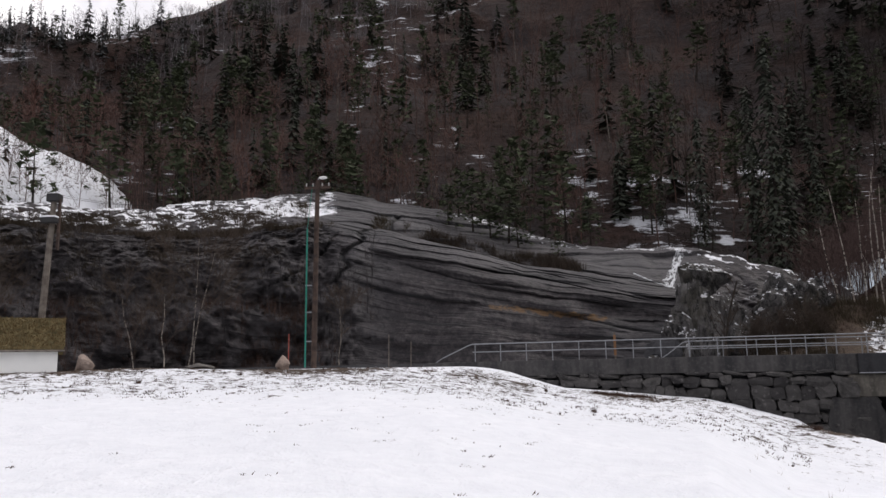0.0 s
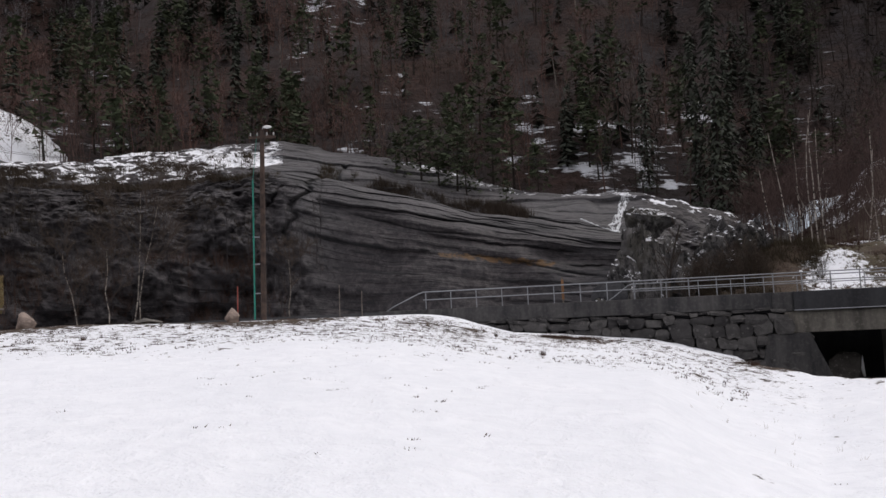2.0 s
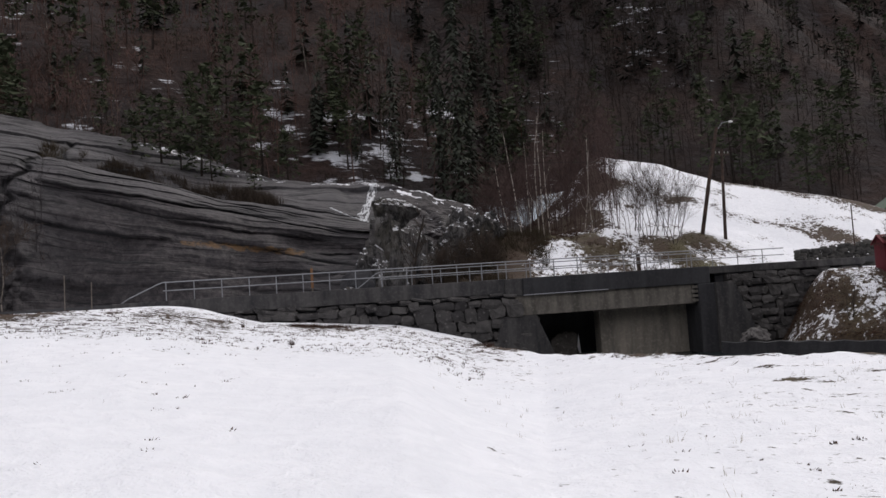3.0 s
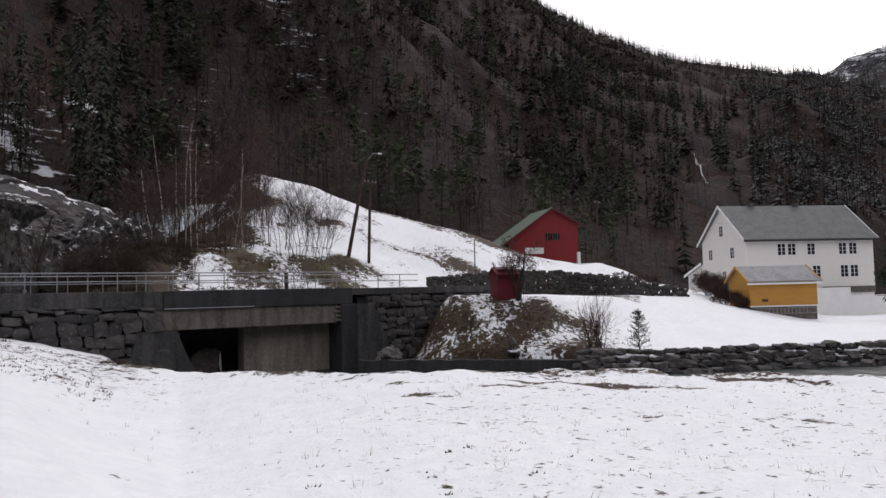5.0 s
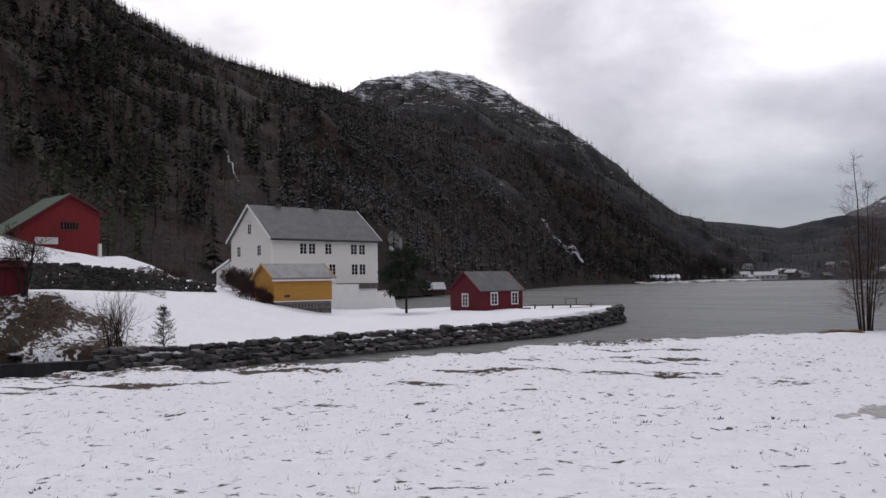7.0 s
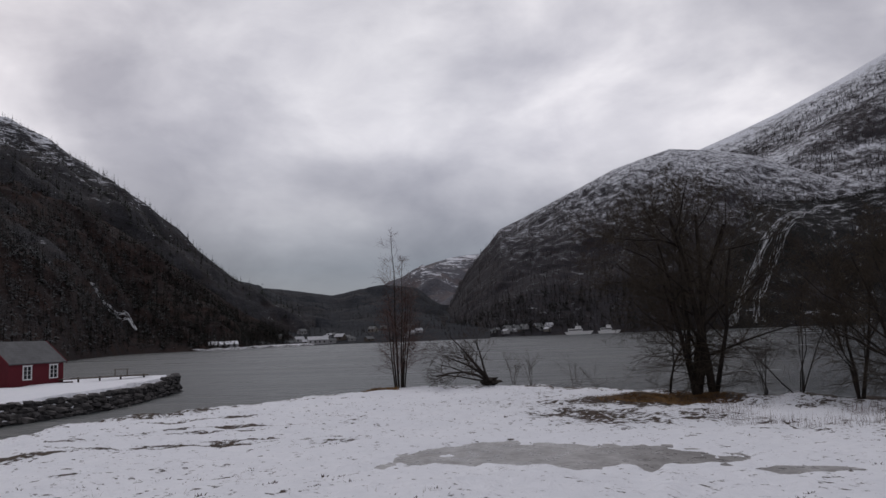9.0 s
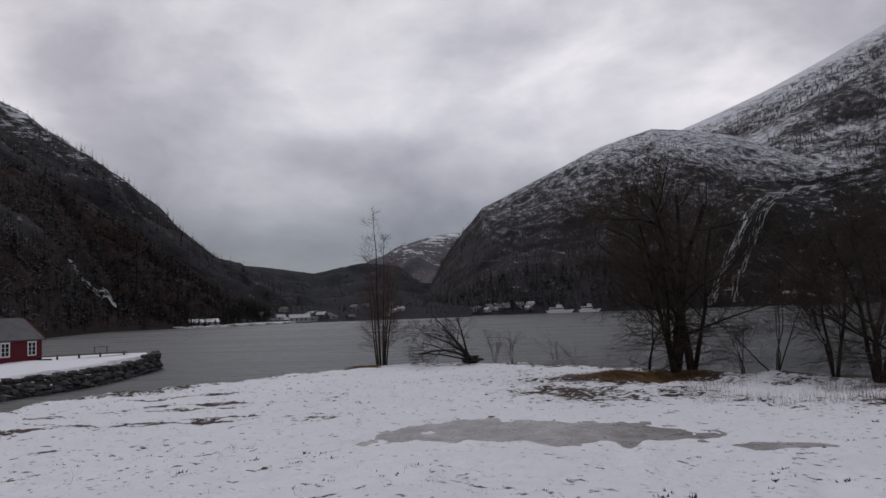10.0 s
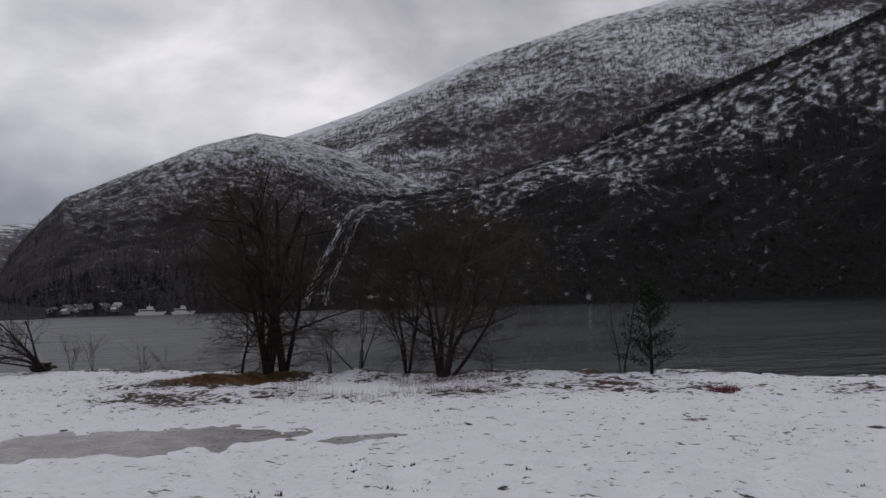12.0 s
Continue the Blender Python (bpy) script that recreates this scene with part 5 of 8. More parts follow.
# ================= buildings =================
def window(parent, x, z, w, h, side="front", y=0.0, bars=(2, 3), frame=0.07):
    """A casement: frame, panes and bars. front: in the plane y; side: in the plane x=y, along y."""
    m = Matrix.Translation((x, y, z)) if side == "front" else Matrix.Translation((y, x, z)) @ pose(0, 0, 0, 0, 0, -90)
    win = new("window")
    win.parent, win.matrix_basis = parent, m
    bm = bmesh.new()
    box(bm, -w / 2 - frame, -w / 2, -0.05, 0.03, -frame, h + frame), box(bm, w / 2, w / 2 + frame, -0.05, 0.03, -frame, h + frame)
    box(bm, -w / 2, w / 2, -0.05, 0.03, -frame, 0), box(bm, -w / 2, w / 2, -0.05, 0.03, h, h + frame)
    box(bm, -w / 2 - frame * 1.4, w / 2 + frame * 1.4, -0.09, 0.0, h + frame, h + frame + 0.04)
    for i in range(1, bars[0]):
        x0 = -w / 2 + w * i / bars[0]
        box(bm, x0 - 0.035, x0 + 0.035, -0.035, 0.02, 0, h)
    for i in range(1, bars[1]):
        z0 = h * i / bars[1]
        box(bm, -w / 2, w / 2, -0.03, 0.02, z0 - 0.018, z0 + 0.018)
    part("window_frame", bm, M_WHITEP, win, "white wooden casement frame")
    part("pane", boxed(-w / 2, w / 2, -0.012, 0.012, 0, h), M_GLASS, win, "dark glass")
    return win


def gabled(name, m, label, length, depth, eave, ridge, wall, roof, over=0.35, thick=0.14, verge=None, mid=0.5, base=None, base_h=0.0):
    """A house with its long side along x at y = 0 and the ridge above y = depth * mid. Openings sit on its faces."""
    h = root(name, m, label, "house" if "house" in name else "building")
    o = [(0, base_h), (depth, base_h), (depth, eave), (depth * mid, ridge), (0, eave)]
    body = prism(o, 0, length)
    bmesh.ops.transform(body, matrix=Matrix(((0, 1, 0, 0), (1, 0, 0, 0), (0, 0, 1, 0), (0, 0, 0, 1))), verts=body.verts[:])
    bmesh.ops.recalc_face_normals(body, faces=body.faces[:])
    part("wall", body, wall, h)
    if base_h:
        part("foundation", boxed(0.06, length - 0.06, 0.06, depth - 0.06, -0.9, base_h), base or M_BASE, h, "rough stone foundation")
    for y0, y1, a in ((0, depth * mid, 1), (depth, depth * mid, -1)):
        slope = (ridge - eave) / abs(y1 - y0)
        e = y0 - a * over
        ze = eave - over * slope
        q = prism([(e, ze), (y1, ridge), (y1, ridge + thick), (e, ze + thick)], -over, length + over)
        bmesh.ops.transform(q, matrix=Matrix(((0, 1, 0, 0), (1, 0, 0, 0), (0, 0, 1, 0), (0, 0, 0, 1))), verts=q.verts[:])
        bmesh.ops.recalc_face_normals(q, faces=q.faces[:])
        part("roof", q, roof, h)
        if verge:
            for x in (-over - 0.03, length + over - 0.05):
                q = prism([(e, ze - 0.1), (y1, ridge - 0.1), (y1, ridge + thick + 0.05), (e, ze + thick + 0.05)], x, x + 0.08)
                bmesh.ops.transform(q, matrix=Matrix(((0, 1, 0, 0), (1, 0, 0, 0), (0, 0, 1, 0), (0, 0, 0, 1))), verts=q.verts[:])
                bmesh.ops.recalc_face_normals(q, faces=q.faces[:])
                part("bargeboard", q, verge, h, "painted bargeboard")
    return h


def white_house():
    L, W, eave, ridge = 16.4, 10.4, 5.95, 10.1
    m = Matrix.Translation(polar(67.42, 95.5, 1.35)) @ pose(0, 0, 0, 0, 0, -37)
    h = gabled("farmhouse", m, "large white two-storey wooden farmhouse with a grey slate roof", L, W, eave, ridge, M_WHITE, M_SLATE, 0.5, 0.16, M_WHITEP)
    part("gutter", bar([(-0.5, -0.6, eave - 0.4), (L + 0.5, -0.6, eave - 0.4)], 0.11, 6), M_BLACK, h, "black gutter")
    part("fascia", boxed(-0.5, L + 0.5, -0.53, -0.47, eave - 0.5, eave - 0.28), M_BLACK, h)
    for x in (4.0, 9.9):
        c = part("chimney", boxed(x - 0.35, x + 0.35, W / 2 - 0.3, W / 2 + 0.3, ridge - 0.3, ridge + 0.5, 0.03), M_BASE, h)
        part("cap", boxed(x - 0.42, x + 0.42, W / 2 - 0.37, W / 2 + 0.37, ridge + 0.5, ridge + 0.56), M_BLACK, c)
    for x in (4.5, 5.8, 8.3, 12.4, 13.75):
        window(h, x, 3.85, 0.95, 1.3, bars=(2, 3))
    for x in (8.9, 12.5, 13.8):
        window(h, x, 1.15, 0.95, 1.35, bars=(2, 3))
    for y, z in ((2.2, 3.7), (7.4, 3.7), (5.0, 6.5), (2.4, 0.9), (5.4, 0.9)):
        window(h, W - y, z, 0.85, 1.25, "side", -0.02)
    part("corner_board", boxed(-0.03, 0.14, -0.03, 0.1, 0, eave - 0.4), M_WHITEP, h)
    part("corner_board", boxed(L - 0.14, L + 0.03, -0.03, 0.1, 0, eave - 0.4), M_WHITEP, h)
    part("basement", boxed(0.05, L - 0.05, 0.05, W - 0.05, -3.2, 0.0), M_PLASTER, h, "white plastered basement wall")
    # dark band added in place of the shade gap under the wall
    part("plinth", boxed(9.6, L + 0.04, -0.06, 0.06, -0.75, -0.02), M_BASE, h, "dark band for the shade gap below the wall")
    # terrace wall before the right half
    t = root("terrace_wall", m @ Matrix.Translation((-0.9, 0, 0)), "white plastered terrace wall below the farmhouse", "wall")
    q = prism([(7.2, -3.4), (17.6, -3.4), (17.2, -1.75), (16.6, -1.2), (11.4, -1.1), (11.4, -0.1), (7.2, -0.1)], -3.6, -3.2)
    part("wall", q, M_PLASTER, t)
    part("coping", boxed(11.4, 16.7, -3.64, -3.16, -1.12, -1.04), M_PLASTER, t)
    # lean-to along the back, its sloping end in line with the gable
    a = root("outbuilding", m, "small white lean-to annex at the back of the farmhouse", "building")
    swap = Matrix(((0, 1, 0, 0), (1, 0, 0, 0), (0, 0, 1, 0), (0, 0, 0, 1)))
    for key, o, x0, x1, mat in (("wall", [(W + 0.02, -1.0), (W + 4.4, -1.0), (W + 4.4, 1.9), (W + 0.02, 3.3)], 0.1, 8.0, M_WHITE),
                                ("roof", [(W + 0.05, 3.3), (W + 4.8, 1.78), (W + 4.8, 1.92), (W + 0.05, 3.44)], -0.25, 8.2, M_SLATE),
                                ("bargeboard", [(W + 0.05, 3.15), (W + 4.85, 1.62), (W + 4.85, 1.95), (W + 0.05, 3.48)], -0.33, -0.26, M_WHITEP)):
        q = prism(o, x0, x1)
        bmesh.ops.transform(q, matrix=swap, verts=q.verts[:])
        bmesh.ops.recalc_face_normals(q, faces=q.faces[:])
        part(key, q, mat, a)
    window(a, W + 2.4, 0.5, 0.7, 0.9, "side", 0.07)
    return h


white_house()


def yellow_shed():
    m = Matrix.Translation(polar(67.55, 70, -1.25)) @ pose(0, 0, 0, 0, 0, -45.5)
    L, W = 5.75, 4.7
    h = gabled("storehouse", m, "ochre yellow boarded storehouse with a grey roof on a stone foundation", L, W, 3.35, 4.55, M_YELLOW, M_SLATE2, 0.3, 0.1, M_YELLOW, base=M_BASE, base_h=1.15)
    part("sill_board", boxed(-0.05, L + 0.05, -0.06, 0.0, 1.1, 1.2), M_WHITEP, h, "pale sill board")
    part("eaves_board", boxed(-0.3, L + 0.3, -0.34, -0.3, 3.0, 3.14), M_WHITEP, h)
    part("ladder_rail", boxed(0.3, L - 0.2, -0.13, -0.09, 0.95, 1.0), M_PALEWOOD, h)
    part("ladder_rail", boxed(0.3, L - 0.2, -0.13, -0.09, 0.5, 0.55), M_PALEWOOD, h)
    rung = None
    for k in range(13):
        x = 0.9 + k * 0.32
        rung = part("rung", boxed(x, x + 0.06, -0.12, -0.1, 0.55, 0.95), M_PALEWOOD, h) if rung is None else part_of("rung", rung.data, h, Matrix.Translation((k * 0.32, 0, 0)))
    part("hatch", boxed(1.0, 1.5, -0.05, 0.0, 1.55, 1.75), M_POLE, h)
    return h


yellow_shed()


def red_cabin():
    L, W = 6.2, 5.2
    m = Matrix.Translation(polar(82.85, 81.5, -1.85)) @ pose(0, 0, 0, 0, 0, -43)
    h = gabled("cabin", m, "small dark red wooden cabin with white windows and a grey roof", L, W, 2.3, 4.25, M_DRED, M_SLATE3, 0.22, 0.1, M_DRED)
    for x in (2.0, 5.0):
        window(h, x, 0.75, 0.8, 1.15, bars=(2, 3), frame=0.11)
    window(h, 2.5, 0.6, 0.85, 1.2, "side", -0.02, bars=(2, 3), frame=0.11)
    part("steps", boxed(5.4, 6.6, -0.9, -0.05, -0.1, 0.22, 0.02), M_POLE, h, "low wooden step")
    part("corner_board", boxed(-0.03, 0.1, -0.03, 0.08, 0, 2.1), M_DRED, h)
    return h


red_cabin()


def red_barn():
    """The long roof slopes down on one side; the gable end faces the river."""
    m = Matrix.Translation(polar(50.65, 92, 5.6)) @ pose(0, 0, 0, 0, 0, -53 + 21)
    b = root("barn", m, "red boarded barn with a green metal roof and white corner post", "barn")
    o = [(0.0, 0.0), (9.0, -1.2), (9.0, 4.2), (5.6, 6.05), (0.0, 2.2)]
    part("wall", prism(o, 0, 7.0), M_RED, b)
    part("roof", prism([(-0.9, 1.6), (5.6, 6.1), (5.6, 6.28), (-0.9, 1.78)], -0.4, 7.4), M_GREENROOF, b, "faded green metal roof")
    part("roof", prism([(5.6, 6.1), (9.5, 4.03), (9.5, 4.2), (5.6, 6.28)], -0.4, 7.4), M_GREENROOF, b)
    part("bargeboard", prism([(-0.9, 1.5), (5.6, 6.0), (9.5, 3.93), (9.5, 4.15), (5.6, 6.22), (-0.9, 1.72)], -0.46, -0.41), M_DRED, b)
    part("corner_post", boxed(8.75, 9.1, -0.35, 0.1, -1.6, 0.75, 0.02), M_WHITEP, b, "white painted post")
    part("plinth", boxed(2.0, 4.4, -0.12, 0.02, 0.6, 1.35), M_PLASTER, b, "pale plastered plinth")
    part("plinth", boxed(5.2, 8.75, -0.1, 0.02, -1.6, -0.55), M_BASE, b)
    for x in (5.0, 5.65, 6.3):
        w = new("window")
        w.parent, w.matrix_basis = b, Matrix.Translation((x, -0.03, 2.3))
        bm = bmesh.new()
        box(bm, -0.3, 0.3, -0.03, 0.03, -0.04, 0.0), box(bm, -0.3, 0.3, -0.03, 0.03, 0.8, 0.84), box(bm, -0.03, 0.03, -0.03, 0.03, 0.0, 0.8)
        part("window_frame", bm, M_POLE2, w)
        part("pane", boxed(-0.27, 0.27, -0.012, 0.012, 0, 0.8), M_GLASS, w)
    part("door", boxed(4.6, 6.9, -0.07, 0.0, -0.2, 2.0, 0.02), M_RED, b, "red boarded barn door")
    return b


red_barn()


def outhouse():
    m = Matrix.Translation(polar(49.75, 50.5, 1.15)) @ pose(0, 0, 0, 0, 0, -24)
    h = gabled("outhouse", m @ pose(0, 0, 0, 0, 0, 0), "tiny red boarded outhouse with a pitched roof on the mound", 1.5, 1.25, 1.72, 2.15, M_DRED, M_DRED, 0.14, 0.06)
    part("door", boxed(0.4, 1.1, -0.03, 0.0, 0.05, 1.55, 0.01), M_DRED, h)
    part("snow_cap", boxed(0.1, 1.4, 0.1, 0.5, 2.06, 2.09, 0.01), M_SNOW, h)
    part("post", boxed(0.0, 0.12, 0.0, 0.12, -0.4, 0.0), M_POLE, h)
    part("post", boxed(1.38, 1.5, 0.0, 0.12, -0.4, 0.0), M_POLE, h)


outhouse()


def turf_hut():
    m = Matrix.Translation(polar(-39.3, 44, 1.9)) @ pose(0, 0, 0, 0, 0, 30)
    h = gabled("hut", m, "low white plastered hut with a mossy turf roof", 7.4, 5, 1.35, 2.9, M_PLASTER, M_MOSSROOF, 0.3, 0.16)
    part("barge_board", boxed(7.66, 7.74, -0.35, 0.05, 1.0, 1.4), M_POLE, h)
    part("eaves_log", bar([(-0.3, -0.32, 1.22), (7.7, -0.32, 1.22)], 0.06, 6), M_POLE2, h)
    part("brick_panel", boxed(1.0, 4.1, -0.04, 0.0, 0.0, 0.5), M_BRICKRED, h, "low patch of red brick")
    # turf tufts along roof
    rng = np.random.default_rng(3)
    tri = []
    for _ in range(3200):
        x, s = rng.uniform(-0.3, 7.7), rng.uniform(0, 1)
        y = lerp(-0.3, 2.5, s)
        z = lerp(1.17 + 0.16, 2.9 + 0.16, s)
        a, w, hh = rng.uniform(0, 6.28), 0.035, rng.uniform(0.04, 0.13)
        tri.append([(x - w * math.cos(a), y - w * math.sin(a), z - 0.02), (x + w * math.cos(a), y + w * math.sin(a), z - 0.02), (x + rng.uniform(-0.05, 0.05), y - rng.uniform(0, 0.07), z + hh)])
    ob = np_mesh("turf", np.array(tri).reshape(-1, 3), np.arange(len(tri) * 3).reshape(-1, 3), M_TURF)
    ob.parent = h


def moss_roof_mat():
    n = Nodes("moss_roof")
    c = n.mix(n.ramp(n.noise(2.5, 5, 0.65), (0.35, 0), (0.68, 1)), (0.045, 0.038, 0.018), (0.125, 0.096, 0.048))
    c = n.mix(n.ramp(n.noise(9, 4), (0.6, 0), (0.7, 0.7)), c, (0.3, 0.25, 0.16))
    n.bump(n.noise(7, 5), 0.9, 0.1)
    return n.done(c, 0.95, spec=0.1)


M_MOSSROOF = moss_roof_mat()
M_BRICKRED = plain("red_brick", (0.22, 0.085, 0.06), 0.85, vary=0.35, scale=7)
turf_hut()


# ================= far shore =================
def cottage(az, dist, z, length, depth, eave, ridge, wall, roof, turn, label, name="cottage", group="houses on the far shore"):
    m = Matrix.Translation(polar(az, dist, z)) @ pose(0, 0, 0, 0, 0, -az + turn)
    h = gabled(name, m, label, length, depth, eave, ridge, wall, roof, 0.3, 0.25)
    tagged(h, group=group)
    for k in range(max(1, int(length / 3.5))):
        part("window", boxed(1.0 + 3.2 * k, 2.1 + 3.2 * k, -0.08, 0.0, 1.2, 2.5), M_GLASS, h)
    return h


M_FARROOF = plain("thin_roof_snow", (0.5, 0.51, 0.54), 0.8, vary=0.25, scale=0.5)


def far_shore():
    rng = np.random.default_rng(11)
    walls = [(M_FARWALL, "white"), (M_FARWALL, "white"), (M_PALEWOOD, "pale wooden"), (M_POLE2, "brown"), (M_SLATE2, "grey"), (M_FARWALL, "white")]
    for k in range(64):
        if k < 40:
            az, dist = rng.uniform(112.6, 121.0), 0
            f = HEAD.at(np.array(az), np.array(0.012 + 0.02 * rng.random()))
        else:
            az = rng.uniform(99.5, 110.5)
            f = LOW.at(np.array(az), np.array(0.006 + 0.13 * rng.random() ** 2))
        dist, z = float(np.hypot(f[0], f[1])), max(float(f[2]), WATER + 0.8)
        mat, word = walls[rng.integers(6)]
        s = rng.uniform(0.4, 0.75)
        snowy = rng.random() < 0.35
        cottage(az, dist, z - 0.4, 10 * s, 7 * s, 4.2 * s, 7.0 * s, mat, M_FARROOF if snowy else M_SLATE, rng.uniform(-50, 50),
                f"{word} house with a {'snowy' if snowy else 'grey'} roof by the fjord")
    cottage(89.0, 455, -2.6, 11, 7, 2.4, 4.4, M_POLE2, M_SNOW, 12, "weathered boathouse with a snow-white roof", "boathouse")
    cottage(95.4, 480, -2.6, 17, 8, 2.8, 4.6, M_FARWALL, M_SNOW, 8, "pale boathouse with a snow-white roof", "boathouse")
    cottage(102.4, 545, -2.4, 14, 8, 3.2, 5.4, M_FARWALL, M_FARROOF, 5, "long pale waterside building with a snowy roof", "warehouse")
    cottage(103.9, 900, 14, 26, 10, 5, 7, M_FARWALL, M_FARROOF, 0, "long white hall on the hillside", "hall")
    cottage(74.6, 201, 7.0, 7, 5, 2.0, 3.8, M_POLE2, M_FARROOF, 20, "weathered house with a snowy roof behind the trees")
    cottage(75.7, 211, 9.6, 4, 4, 3.4, 5.4, M_FARWALL, M_SLATE, -75, "small white house with a grey roof on the hillside")
    cottage(78.6, 207, -2.6, 6, 5, 1.6, 3.2, M_POLE, M_FARROOF, 10, "low dark boathouse with a snowy roof")
    # causeway under the boathouses
    bm = bmesh.new()
    for i, a in enumerate(np.arange(84, 103, 0.4)):
        d = np.interp(a, [84, 90, 98, 103], [292, 445, 478, 540])
        for p in ((d - 2, WATER - 1), (d + 1.5, WATER + 1.0 + 0.35 * math.sin(a * 5)), (d + 22, WATER + 1.6)):
            bm.verts.new(polar(a, p[0], p[1]))
    bm.verts.ensure_lookup_table()
    n_ = len(bm.verts) // 3
    for i in range(n_ - 1):
        for k in (0, 1):
            bm.faces.new([bm.verts[3 * i + k], bm.verts[3 * i + 3 + k], bm.verts[3 * i + 4 + k], bm.verts[3 * i + 1 + k]])
    bmesh.ops.recalc_face_normals(bm, faces=bm.faces[:])
    tagged(part("shore_bank", bm, M_CRAG, None), "low rocky shore with thin snow", "shore", kind="structure")
    # two white boats at the quay
    for az, dist, k in ((122.4, 650, 1.0), (124.6, 655, 0.8)):
        s = root("boat", Matrix.Translation(polar(az, dist, WATER)) @ pose(0, 0, 0, 0, 0, -az), "white passenger boat moored at the far quay", "boat", "boats at the quay")
        part("hull", prism([(-11 * k, 2.2), (-9 * k, -0.6), (10 * k, -0.6), (13 * k, 2.8)], -2.5, 2.5), M_WHITEP, s)
        part("cabin", boxed(-8 * k, 4 * k, -2.2, 2.2, 2.3, 4.8, 0.1), M_WHITEP, s)
        part("wheelhouse", boxed(-2 * k, 3 * k, -1.8, 1.8, 4.8, 7.0, 0.1), M_WHITEP, s)
        part("window_band", boxed(-7.5 * k, 3.6 * k, -2.26, -2.2, 3.3, 4.2), M_GLASS, s)
        part("mast", bar([(0, 0, 6.8), (0, 0, 9.5 * k)], 0.12, 5), M_WHITEP, s)


far_shore()


def jetty():
    j = root("jetty", Matrix.Translation(polar(89.6, 86.5, -1.35)) @ pose(0, 0, 0, 0, 0, -80), "low wooden jetty behind the cabin", "jetty")
    part("deck", boxed(-6.5, 2.6, -0.5, 0.5, -0.12, 0.0), M_POLE2, j)
    part("bench", boxed(-0.7, 0.7, -0.2, 0.2, 0.62, 0.68), M_POLE2, j)
    for x in (-0.62, 0.56):
        part("bench_leg", boxed(x, x + 0.06, -0.15, 0.15, 0, 0.62), M_POLE2, j)
    for x in (-6, -4, -2, 0, 2.3):
        part("pile", bar([(x, 0.3, -2.5), (x, 0.3, 0.05)], 0.1, 6), M_POLE, j)


jetty()

# ================= poles, lamps, wires =================
def leaning(az0, el0, az1, el1, d):
    """A straight line from foot to top, by bearings and height angles at one distance."""
    return at_angle(az0, el0, d), at_angle(az1, el1, d)


M_INSUL = plain("glazed_insulator", (0.35, 0.34, 0.33), 0.3)


def utility_pole(foot, top, label, mat, radius=0.14, insulators=True, lamp=None, arm=True):
    foot, top = np.asarray(foot), np.asarray(top)
    p = root("utility_pole", Matrix.Translation(foot), label, "utility pole", "poles along the road")
    t = top - foot
    part("pole", bar([(0, 0, -0.3), t * 0.5, t], [radius, radius * 0.9, radius * 0.75], 10), mat, p)
    if arm:
        part("crossarm", boxed(t[0] - 0.7, t[0] + 0.7, t[1] - 0.06, t[1] + 0.06, t[2] - 0.45, t[2] - 0.33), M_POLE, p)
    if insulators:
        pin = None
        for k in (-0.6, -0.25, 0.25, 0.6):
            m = Matrix.Translation((t[0] + k, t[1], t[2] - 0.33))
            if pin is None:
                pin = part("insulator", bar([(0, 0, 0), (0, 0, 0.08), (0, 0, 0.2)], [0.025, 0.042, 0.03], 8), M_INSUL, p, "pale glazed insulator")
                pin.matrix_basis = m
            else:
                part_of("insulator", pin.data, p, m)
    if lamp is not None:
        head = t + np.array(lamp)
        part("lamp_arm", bar([t - [0, 0, 0.25], t + np.array(lamp) * [0.5, 0.5, 0.9], head], 0.03, 6), M_STEEL, p)
        bm = bmesh.new()
        bmesh.ops.create_uvsphere(bm, u_segments=12, v_segments=8, radius=1.0)
        bmesh.ops.transform(bm, matrix=Matrix.Translation(head + np.array([0.2, 0, 0.0])) @ Matrix.Diagonal((0.24, 0.12, 0.08, 1)), verts=bm.verts[:])
        part("lamp_head", bm, M_WHITEP, p, "pale street lamp head", soft=True)
    return p


